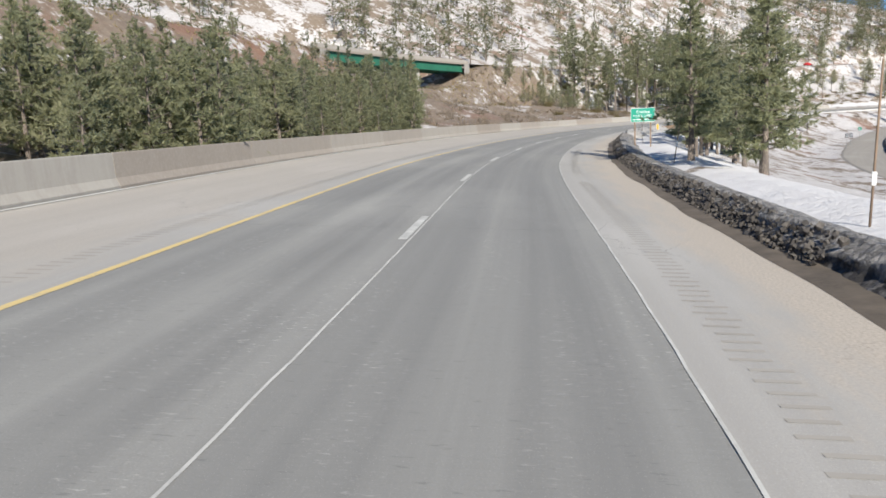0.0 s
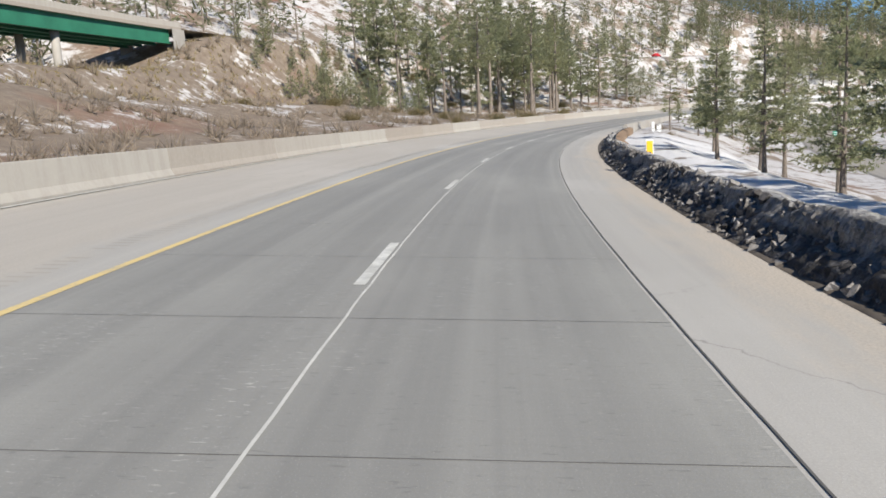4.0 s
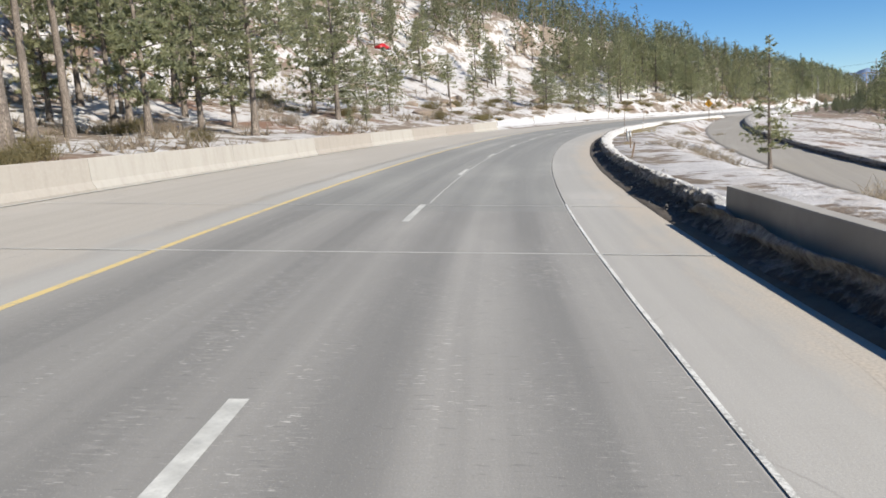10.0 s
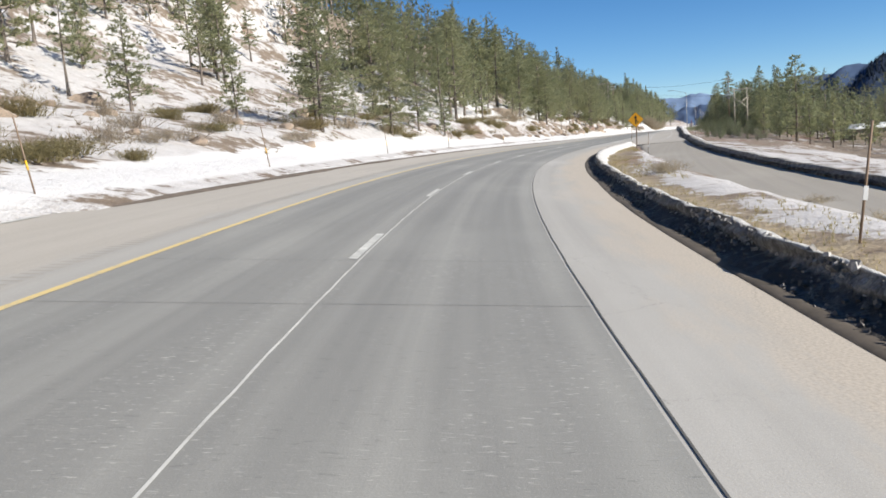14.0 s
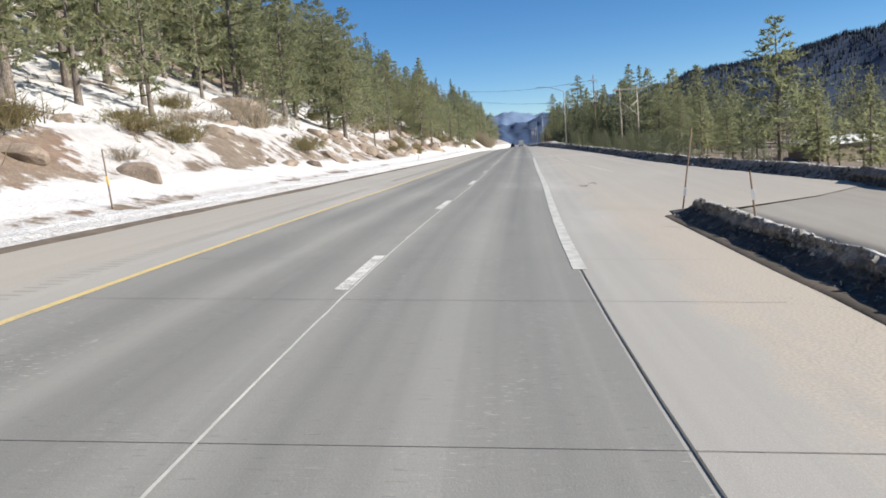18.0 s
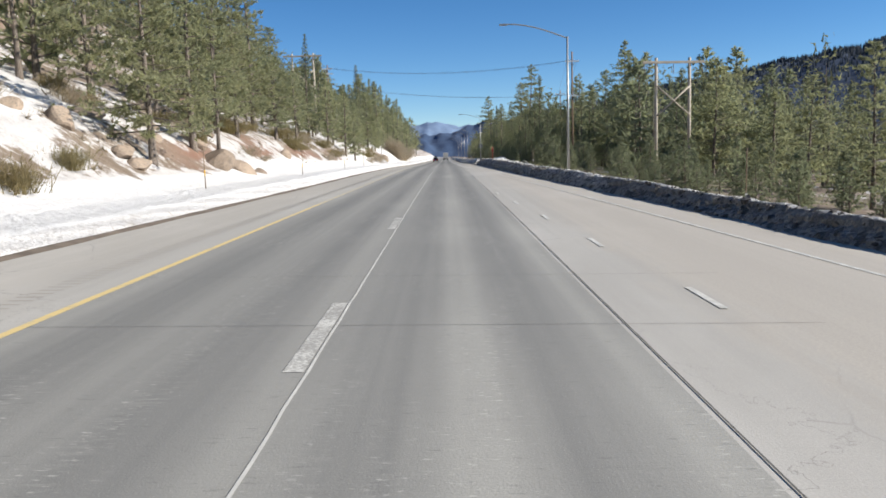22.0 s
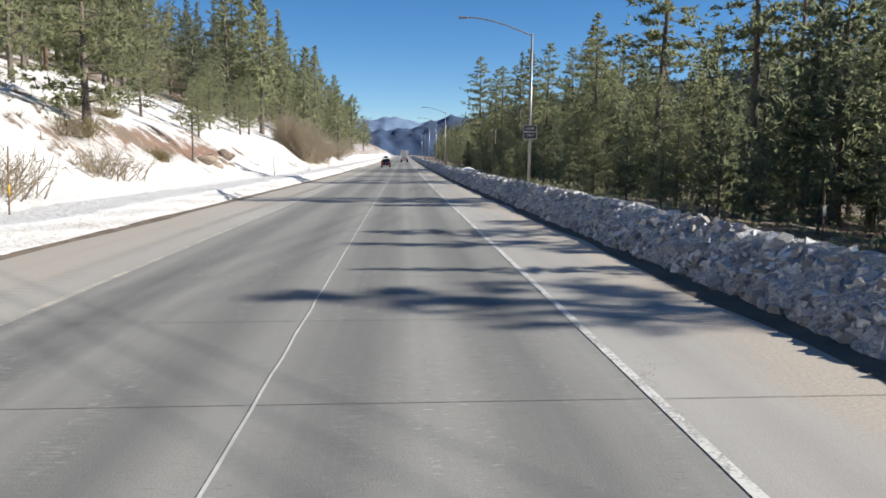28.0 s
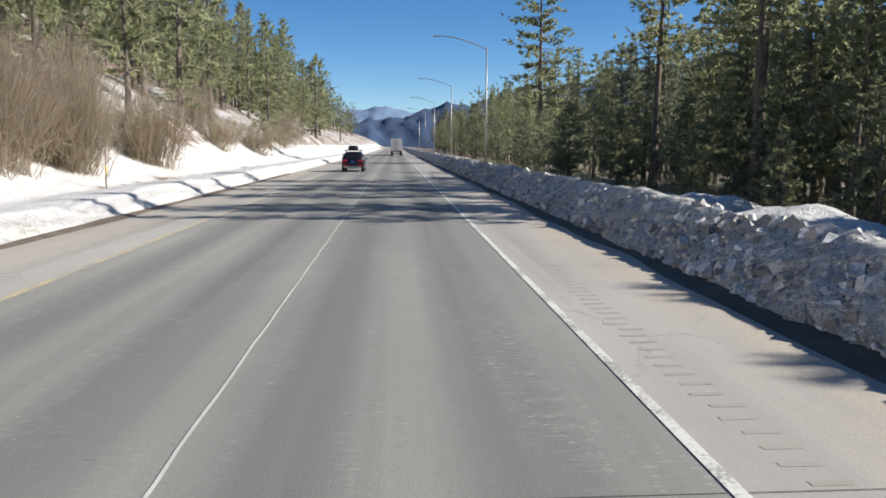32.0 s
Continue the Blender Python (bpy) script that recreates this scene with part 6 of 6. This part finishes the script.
marker(131, 8.0, 0.28, 1.35, MAT_MARKER, "amber object marker standing in the snow")


def small_sign(s, u, w, h, z, material, label):
    root = thing("small_sign", label, "road sign", upright(s, u))
    part("post", box("post", (0.06, 0.06, z + 0.3), MAT_GALV, (0, 0.04, z / 2 - 0.15), 0.004), root)
    b = part("blade", panel("blade", w, h, material, 0.04), root, "", pose(0, 0, z))
    for k in range(2):
        part("text_bar", box("text_bar", (w * 0.7, 0.006, h * 0.14), MAT_SIGNWHITE, (0, -0.004, h * (0.2 - 0.4 * k))), b)


small_sign(229, 33.5, 0.75, 0.75, 3.2, MAT_GREENSIGN, "small green sign on a post beside the ramp")
small_sign(212, 33.0, 0.7, 0.9, 2.4, MAT_DARKSIGN, "dark notice board beside the ramp")
small_sign(214, 33.6, 0.7, 0.9, 2.4, MAT_DARKSIGN, "dark notice board beside the ramp")
for s, u in ((299.7, 8.95), (301.2, 9.2)):
    root = thing("gore_post", "stout grey galvanised post in the gore", "post", upright(s, u) @ pose(0, 0, 0, 2, -1, 0), "gore posts")
    part("shaft", rod("shaft", (0, 0, -0.25), (0, 0, 0.8), 0.09, 0.09, MAT_GALV, 12), root)
    part("cap", rod("cap", (0, 0, 0.8), (0, 0, 0.83), 0.09, 0.06, MAT_GALV, 12), root, "domed post cap")
for s, u, lean in ((273.3, 7.9, 12), (286.1, 8.7, 0), (312.7, 8.84, 0)):
    root = thing("gore_post", "short dark timber post standing in the gore", "post", upright(s, u) @ pose(0, 0, 0, 3, lean, 0), "gore posts")
    part("shaft", box("shaft", (0.09, 0.09, 0.95), MAT_WOOD, (0, 0, 0.25), 0.008), root)
    part("cap", box("cap", (0.1, 0.1, 0.05), MAT_BLACK, (0, 0, 0.75), 0.01), root, "dark weathered top")
root = thing("marker_stake", "rust-red hydrant marker stake behind the snow bank", "marker stake", upright(646.2, 9.9))
part("rod", rod("rod", (0, 0, -0.2), (0, 0, 3.0), 0.06, 0.06, MAT_RUST, 8), root)
part("flag", box("flag", (0.35, 0.03, 0.5), MAT_RUST, (0.0, -0.06, 2.4), 0.01), root)


# ---- gravel turnout and snow heap ----
def turnout():
    s = np.linspace(637, 649, 12)
    uu = np.r_[5.7, 6.0, 6.3, np.linspace(7, 17, 24)]
    ss, u2 = np.meshgrid(s, uu, indexing="ij")
    edge_drop = np.clip((u2 - 13) / 4, 0, 1) * 0.35
    me = sweep("turnout", s, u2, np.where(u2 < 6.2, -0.03, 0.012) + 0.02 * wavy(ss, u2, 1.2) * (u2 > 6.4) - edge_drop, plain("wet_gravel", (0.24, 0.20, 0.165), 0.75, 0, 0.62, 0.7))
    tagged(new("pavement", me), "wet dark gravel turnout through the snow bank", "pavement", kind="structure")
    for n, (q, u, r, h) in enumerate(((650.6, 7.9, 1.3, 1.15), (652.6, 11.8, 2.3, 1.3), (655, 15.0, 2.2, 1.0), (751, 9.9, 2.8, 1.1), (758, 10.2, 2.6, 1.15), (640, 13.0, 1.6, 0.7), (649.2, 9.6, 0.7, 0.6), (648.6, 12.9, 0.5, 0.4), (647.2, 14.6, 0.6, 0.45), (638.6, 8.4, 0.6, 0.5))):
        p = on_ground(q, u)
        g = np.linspace(-1.25, 1.25, 44)
        gx, gy = np.meshgrid(g, g, indexing="ij")
        d = np.hypot(gx, gy) * (1 + 0.18 * wavy(gx, gy, 0.5, n))
        z = h * np.clip(1 - d**2.4, -0.25, 1) * (0.8 + 0.2 * wavy(gx, gy, 0.4, n + 3)) + (0.22 if q < 700 else 0.06) * h * chunks(gx * r / 0.45, gy * r / 0.45, n) * (d < 1.05) - 0.08
        v = np.stack([p.x + gx * r, p.y + gy * r, p.z + z], -1).reshape(-1, 3)
        me = mesh_of("heap", v, grid_faces(44, 44)[:, ::-1], MAT_BERM)
        me.attributes.new("clean", "FLOAT", "POINT").data.foreach_set("value", np.clip(z / h, 0, 1).astype(np.float32).ravel() * 1.2)
        tagged(new("snow_heap", me), "lumpy heap of ploughed snow beside the bank", "snow heap", "snow heaps")


turnout()


# ---- rocks and brush ----
def rock_models():
    out = []
    for k in range(6):
        rng = np.random.RandomState(40 + k)
        bm = bmesh.new()
        bmesh.ops.create_icosphere(bm, subdivisions=3, radius=1.0)
        cut = rng.normal(size=(9, 3))
        cut /= np.linalg.norm(cut, axis=1)[:, None]
        lim = rng.uniform(0.55, 0.9, 9)
        for v in bm.verts:
            c = np.array(v.co)
            for n, l in zip(cut, lim):
                d = c @ n - l
                if d > 0:
                    c = c - n * d * 0.9
            c = c * (1 + 0.05 * noise.noise(Vector(c * 2.5)) + 0.03 * noise.noise(Vector(c * 7)))
            v.co = c
        out.append(bm_mesh("rock", bm, MAT_ROCK, 0, False))
    return out


def rocks():
    models = rock_models()
    rng = random.Random(21)
    spots = [(482, -23, 2.6), (342, -22.3, 1.5), (425, -16.9, 1.2), (378, -31, 1.6), (521, -15.5, 1.1), (527, -13.6, 1.0), (560, -14.5, 1.4), (563, -13.6, 1.2), (707, -14.4, 0.95), (709, -13.9, 0.6), (716, -14.8, 1.0), (713, -14.2, 0.5), (711, -14.7, 0.6), (719, -14.9, 0.5), (714.5, -13.8, 0.4)]
    for k in range(92):
        s = rng.uniform(352, 590)
        u = rng.uniform(-29, -13.6) if s < 440 else rng.uniform(-22, -12.6)
        spots.append((s, u, rng.choice((0.35, 0.5, 0.6, 0.8, 1.1))))
    for k in range(34):
        spots.append((rng.uniform(480, 522), rng.uniform(-17.5, -12.8), rng.choice((0.3, 0.35, 0.45, 0.6, 0.8, 1.1))))
    for s, u, r in spots:
        p = on_ground(s, u, r * 0.15)
        ob = new("boulder", rng.choice(models))
        ob.matrix_world = Matrix.LocRotScale(p, Euler((rng.uniform(-0.4, 0.4), rng.uniform(-0.4, 0.4), rng.uniform(0, 6))), (r * rng.uniform(0.8, 1.5), r * rng.uniform(0.8, 1.3), r * rng.uniform(0.5, 0.85)))
        tagged(ob, "tan granite boulder half buried in the snow slope", "boulder", "boulders")


rocks()


def twig_mesh(seed, height, spread, stems, forks, width, curl):
    """A leafless shrub: stems that fork into thin twigs, as narrow blades."""
    rng = np.random.RandomState(seed)
    o = rng.normal(size=(stems, 3)) * [spread * 0.28, spread * 0.28, 0]
    d = rng.normal(size=(stems, 3)) * [0.42, 0.42, 0.1] + [0, 0, 1] + o * [0.5, 0.5, 0] / max(spread, 0.1)
    d /= np.linalg.norm(d, axis=1)[:, None]
    ln = height * rng.uniform(0.55, 1.0, stems)
    a, b = [o], [o + d * ln[:, None]]
    w = [np.full(stems, width)]
    for k in range(forks):
        q = rng.uniform(0.25, 0.95, stems)[:, None]
        p = o + d * ln[:, None] * q
        e = d + rng.normal(size=(stems, 3)) * curl
        e /= np.linalg.norm(e, axis=1)[:, None]
        a.append(p)
        b.append(p + e * (ln * rng.uniform(0.2, 0.5, stems))[:, None])
        w.append(np.full(stems, width * 0.6))
    a, b, w = np.vstack(a), np.vstack(b), np.concatenate(w)
    t = rng.normal(size=a.shape)
    ax = (b - a) / np.linalg.norm(b - a, axis=1)[:, None]
    t -= ax * (t * ax).sum(1)[:, None]
    t /= np.linalg.norm(t, axis=1)[:, None]
    v = np.stack([a + t * w[:, None], a - t * w[:, None], b], 1).reshape(-1, 3)
    v[:, 2] -= 0.1
    return v, np.arange(len(v)).reshape(-1, 3)


def shrub_model(seed, height, spread, stems, forks, width, curl, material):
    """Main stems and fine twigs of one shrub, as two meshes."""
    v, f = twig_mesh(seed, height, spread, stems, forks, width, curl)
    return mesh_of("stems", v[: 3 * stems], f[:stems], material), mesh_of("twigs", v[3 * stems :], f[: len(f) - stems], material)


def shrubs():
    rng = random.Random(31)
    low = [shrub_model(60 + k, 1.0, 1.3, 120, 7, 0.014, 0.6, MAT_TWIG) for k in range(3)]
    green = [shrub_model(70 + k, 1.0, 1.5, 190, 9, 0.018, 0.9, MAT_BRUSH) for k in range(3)]
    tall = [shrub_model(80 + k, 1.0, 0.6, 170, 16, 0.005, 0.5, MAT_TWIG) for k in range(3)]

    def put(models, s, u, size, high, label, group):
        m = Matrix.LocRotScale(on_ground(s, u, 0.05), Euler((0, 0, rng.uniform(0, 6.28))), (size, size, high))
        ob = thing("bush", label, "bush", m, group)
        a, b = rng.choice(models)
        tagged(part("stem_clump", a, ob), "bundle of thin bare stems", kind="stuff")
        tagged(part("twig_crown", b, ob), "haze of fine bare twigs", kind="stuff")

    for k in range(13):
        s = rng.uniform(764, 784)
        put(tall, s, rng.uniform(-16.8, -12.8), rng.uniform(2.6, 3.8), rng.uniform(4.5, 7.2), "leafless reddish-brown willow thicket above the snow", "thicket")
    for s, u, size in ((786, -43, 6), (792, -46, 7), (798, -49, 6), (812, -45, 6), (818, -48, 7), (825, -51, 6)):
        put(tall, s, u, size, size * 0.85, "reddish leafless shrub high on the slope", "thicket")
    for k in range(5):
        put(tall, rng.uniform(805, 880), rng.uniform(-17, -13), rng.uniform(3, 5), rng.uniform(3.5, 6), "leafless reddish-brown willow thicket above the snow", "thicket")
    for k in range(44):
        s = rng.uniform(345, 730)
        put(low, s, rng.uniform(-24, -12.5), rng.uniform(0.8, 1.8), rng.uniform(0.6, 1.5), "bare grey-brown shrub poking out of the snow", "bare shrubs")
    for k in range(46):
        s = rng.uniform(440, 700)
        put(green, s, rng.uniform(-24, -13), rng.uniform(0.8, 1.9), rng.uniform(0.7, 1.5), "low olive-brown manzanita bush on the bank", "manzanita bushes")
    for k in range(60):
        s = rng.uniform(185, 345)
        put(rng.choice((low, green)), s, rng.uniform(-50, -16), rng.uniform(0.8, 2.2), rng.uniform(0.7, 1.8), "bare brush on the slope behind the barrier", "slope brush")
    for k in range(26):
        s = rng.uniform(190, 420)
        put(low, s, rng.uniform(9.5, 22), rng.uniform(0.6, 1.3), rng.uniform(0.5, 1.1), "low bare brush in the gore", "gore brush")
    for k in range(40):
        s = rng.uniform(352, 440)
        put(rng.choice((low, green)), s, rng.uniform(-30, -14), rng.uniform(0.7, 1.9), rng.uniform(0.5, 1.4), "bare brush between the boulders on the slope", "bare shrubs")
    put(low, 475, -19, 3.2, 3.0, "large bare shrub on the snowy knoll", "bare shrubs")
    put(low, 672, -13, 2.4, 2.0, "large bare shrub lying in the snow", "bare shrubs")
    put(low, 684, -13.5, 2.4, 1.8, "large bare shrub lying in the snow", "bare shrubs")


shrubs()


def grass():
    rng = np.random.RandomState(8)
    s, u = rng.uniform(262, 436, 9000), 7.9 + rng.rand(9000) ** 1.5 * 5.0
    keep = (wavy(s, u * 3, 9.0, 1.0) > np.interp(s, [262, 308, 328], [0.55, 0.5, -0.25])) & (u < np.interp(s, [262, 300, 420, 436], [12.0, 12.0, 10.6, 9.0]))
    p = spot(s[keep], u[keep], terrain(s[keep], u[keep]))
    v, f = tufts(p, np.tile([0, 0, 1.6], (len(p), 1)), rng.uniform(0.07, 0.2, len(p)), 7, rng, 0.05)
    s, u = rng.uniform(556, 840, 4200), 9.5 + 36 * rng.rand(4200) ** 1.6
    keep = ~((np.abs(s - 644) < 8.5) & (u < 18) | (np.abs(s - 754) < 11) & (u < 13.5))
    s, u = np.where(keep, s, s + 60), u
    s = np.repeat(s, 6) + rng.normal(0, 0.35, 25200)
    u = np.repeat(u, 6) + rng.normal(0, 0.35, 25200)
    p3 = spot(s, u, terrain(s, u)) + np.c_[np.zeros((25200, 2)), rng.uniform(0, 0.9, 25200) * np.repeat(rng.rand(4200), 6)]
    v3, f3 = tufts(p3, rng.normal(size=(25200, 3)) * 0.4 + [0, 0, 0.6], rng.uniform(0.10, 0.24, 25200), 5, rng, 0.13)
    rows = []
    for n, s0, s1, u0, u1, size in ((1700, 110, 232, -54, -13.5, 1.4), (1100, 225, 345, -50, -13.5, 1.2), (800, 345, 470, -40, -13.6, 0.6), (700, 470, 700, -30, -13.4, 0.6)):
        s, u = rng.uniform(s0, s1, n * 2), rng.uniform(u0, u1, n * 2)
        k = wavy(s, u * 2, 6.0, n) > 0.15
        q = spot(s[k], u[k], terrain(s[k], u[k]))
        rows.append(tufts(q, np.tile([0, 0, 0.9], (len(q), 1)), rng.uniform(0.5, 1.2, len(q)) * size, 14, rng, 0.05))
    count = np.cumsum([0] + [len(a) for a, b in rows])
    me = mesh_of("slope_brush", np.vstack([a for a, b in rows]), np.vstack([b + c for (a, b), c in zip(rows, count)]), MAT_TWIG)
    tagged(new("slope_brush", me), "low bare grey-brown brush in patches on the slopes", "brush", kind="stuff")
    tagged(new("forest_brush", mesh_of("forest_brush", v3, f3, MAT_NEEDLE)), "low olive brush on the forest floor", "brush", kind="stuff")
    s, u = rng.uniform(60, 345, 2600), rng.uniform(-56, -40, 2600)
    p2 = spot(s, u, terrain(s, u))
    v2, f2 = tufts(p2, np.tile([0, 0, 1.2], (len(p2), 1)), np.full(len(p2), 0.7), 6, rng, 0.1)
    tagged(new("dry_grass", mesh_of("dry_grass", np.vstack([v, v2]), np.vstack([f, f2 + len(v)]), MAT_GRASS)), "tufts of dry straw-coloured grass", "grass", kind="stuff")


grass()


def litter():
    for k, (s, u) in enumerate(((452, 5.6), (453.5, 6.1))):
        p = spot(s, u, 0.03)
        v, f = twig_mesh(5 + k, 0.9, 0.3, 9, 4, 0.02, 0.5)
        v = v[:, [0, 2, 1]] * [0.6, 0.6, 0.2]
        ob = new("fallen_branch", mesh_of("fallen_branch", v + np.array(p), f, MAT_BARK))
        tagged(ob, "broken pine branch lying on the shoulder", "branch", "fallen branches")


litter()


# ---- vehicles ----
def wheel(parent, x, y, r, w):
    t = part("wheel", rod("tyre", (x - w / 2, y, r), (x + w / 2, y, r), r, r, MAT_RUBBER, 20), parent)
    part("rim", rod("rim", (x - w / 2 - 0.01, y, r), (x + w / 2 + 0.01, y, r), r * 0.64, r * 0.64, MAT_CHROME, 14), t)


def loft(name, stations, material, bevel=0.0):
    """A body from cross sections: (y, half width low, half width high, z low, z high)."""
    bm = bmesh.new()
    rings = []
    for y, wl, wh, z0, z1 in stations:
        mid = z0 + (z1 - z0) * 0.45
        rings.append([bm.verts.new(v) for v in ((-wl * 0.94, y, z0), (-wl, y, mid), (-wh, y, z1 - 0.06), (-wh * 0.92, y, z1), (wh * 0.92, y, z1), (wh, y, z1 - 0.06), (wl, y, mid), (wl * 0.94, y, z0))])
    for a, b in zip(rings, rings[1:]):
        for i in range(8):
            bm.faces.new((a[i], a[(i + 1) % 8], b[(i + 1) % 8], b[i]))
    bm.faces.new(rings[0])
    bm.faces.new(rings[-1][::-1])
    bmesh.ops.recalc_face_normals(bm, faces=bm.faces)
    return bm_mesh(name, bm, material, bevel, True)


def suv():
    root = thing("suv_car", "dark blue-black SUV with a roof box in the passing lane", "car", upright(806, -2.1, 0, 0.0))
    part("body", loft("body", ((-2.45, 0.86, 0.84, 0.42, 0.95), (-2.38, 0.95, 0.93, 0.34, 1.05), (-1.5, 0.98, 0.95, 0.3, 1.08), (1.2, 0.98, 0.95, 0.3, 1.05), (2.1, 0.95, 0.88, 0.32, 0.95), (2.5, 0.82, 0.75, 0.4, 0.82)), MAT_CARPAINT, 0.0), root)
    cab = part("cabin", loft("cabin", ((-2.3, 0.88, 0.80, 1.0, 1.18), (-1.85, 0.88, 0.70, 1.02, 1.66), (-0.6, 0.90, 0.72, 1.04, 1.74), (0.5, 0.90, 0.72, 1.04, 1.70), (1.35, 0.86, 0.74, 1.0, 1.08)), MAT_CARPAINT), root)
    part("rear_window", box("rear_window", (1.35, 0.03, 0.5), MAT_GLASSDARK, (0, -2.10, 1.40), 0.01, (-42, 0, 0)), cab)
    for x in (-0.86, 0.86):
        for y in (-1.35, -0.35, 0.55):
            part("side_window", box("side_window", (0.02, 0.86, 0.34), MAT_GLASSDARK, (x, y, 1.34), 0.008, (0, 14 if x > 0 else -14, 0)), cab)
        part("tail_lamp", box("tail_lamp", (0.44, 0.08, 0.17), MAT_TAIL, (x * 0.78, -2.42, 0.98), 0.02), root, "red tail lamp")
        part("reflector", box("reflector", (0.46, 0.05, 0.06), MAT_TAIL, (x * 0.74, -2.44, 0.60), 0.01), root, "red reflector strip")
        part("exhaust", rod("exhaust", (x * 0.78, -2.5, 0.4), (x * 0.78, -2.3, 0.4), 0.06, 0.06, MAT_CHROME, 12), root, "chrome exhaust tip")
        part("door_mirror", box("door_mirror", (0.2, 0.14, 0.16), MAT_CARPAINT, (x * 1.22, 0.85, 1.12), 0.03), root)
        part("roof_bar", rod("roof_bar", (x * 0.75, -1.5, 1.78), (x * 0.75, 0.6, 1.78), 0.025, 0.025, MAT_BLACK, 8), root)
    part("bumper_strip", box("bumper_strip", (1.5, 0.06, 0.1), MAT_GALV, (0, -2.46, 0.44), 0.02), root, "grey bumper strip")
    part("number_plate", box("number_plate", (0.32, 0.02, 0.17), MAT_PLATE, (0, -2.47, 0.88), 0.004), root, "blue number plate")
    for y in (-1.2, 0.2):
        part("rack", rod("rack", (-0.8, y, 1.86), (0.8, y, 1.86), 0.025, 0.025, MAT_BLACK, 8), root)
    part("roof_box", loft("roof_box", ((-1.75, 0.36, 0.30, 1.90, 2.12), (-1.5, 0.44, 0.38, 1.88, 2.24), (-0.2, 0.44, 0.38, 1.88, 2.26), (0.5, 0.34, 0.26, 1.9, 2.08)), MAT_CARPAINT), root, "glossy dark roof box")
    for x in (-0.84, 0.84):
        for y in (-1.5, 1.5):
            wheel(root, x, y, 0.37, 0.26)


suv()


def truck():
    root = thing("semi_truck", "white box trailer truck driving ahead in the lane", "truck", upright(915, 1.85, 0, 0.0))
    part("trailer_box", box("trailer_box", (2.55, 14.0, 2.75), MAT_TRAILER, (0, 7.0, 2.5), 0.03), root)
    for x in (-0.63, 0.63):
        d = part("rear_door", box("rear_door", (1.2, 0.04, 2.6), MAT_TRAILER, (x, -0.03, 2.5), 0.01), root)
        part("lock_rod", rod("lock_rod", (x * 0.5, -0.07, 1.25), (x * 0.5, -0.07, 3.75), 0.018, 0.018, MAT_GALV, 6), d)
    part("chassis", box("chassis", (1.1, 12.5, 0.22), MAT_BLACK, (0, 7.4, 1.0), 0.01), root)
    part("bumper", box("bumper", (2.3, 0.1, 0.12), MAT_BLACK, (0, 0.05, 0.55), 0.01), root)
    for x in (-1.05, 1.05):
        part("tail_lamp", box("tail_lamp", (0.3, 0.04, 0.12), MAT_TAIL, (x, -0.02, 1.0), 0.01), root, "red tail lamp")
        for y in (1.6, 2.9, 13.0, 14.3, 18.2):
            wheel(root, x, y, 0.5, 0.5 if y < 15 else 0.3)
    part("tractor_cab", loft("tractor_cab", ((15.0, 1.15, 1.1, 0.9, 3.6), (16.8, 1.2, 1.15, 0.8, 3.7), (17.6, 1.2, 1.0, 0.8, 2.6), (19.6, 1.0, 0.85, 0.8, 1.7)), MAT_CARPAINT), root, "dark tractor cab")


truck()


def red_car():
    root = thing("red_car", "red car parked on the upper hillside road", "car", pose(*spot(394, -56.6, 19.4), 0, 0, heading(394)))
    part("body", loft("body", ((-2.2, 0.82, 0.8, 0.35, 0.9), (-1.2, 0.9, 0.86, 0.3, 0.98), (1.2, 0.9, 0.86, 0.3, 0.96), (2.2, 0.8, 0.75, 0.35, 0.75)), MAT_REDPAINT), root)
    part("cabin", loft("cabin", ((-1.8, 0.8, 0.72, 0.9, 1.0), (-1.0, 0.8, 0.62, 0.92, 1.45), (0.2, 0.8, 0.62, 0.92, 1.45), (1.0, 0.78, 0.66, 0.9, 0.98)), MAT_REDPAINT), root)
    for x in (-0.8, 0.8):
        for y in (-1.35, 1.35):
            wheel(root, x, y, 0.32, 0.22)


red_car()


def house():
    root = thing("house", "low building with a snow-covered roof among the trees", "house", upright(560, 58, 20))
    part("wall", box("wall", (14, 9, 3.0), plain("tan_siding", (0.3, 0.24, 0.18), 0.9, 0, 0.2, 1.0), (0, 0, 1.2)), root)
    bm = bmesh.new()
    bmesh.ops.create_cone(bm, cap_ends=True, segments=4, radius1=1.0, radius2=0.55, depth=1.0)
    bmesh.ops.transform(bm, matrix=Matrix.Translation((0, 0, 3.3)) @ Matrix.Diagonal((11, 7.4, 1.2, 1)) @ pose(0, 0, 0, 0, 0, 45), verts=bm.verts)
    part("roof", bm_mesh("roof", bm, MAT_SIGNWHITE), root, "snow-covered roof")


house()
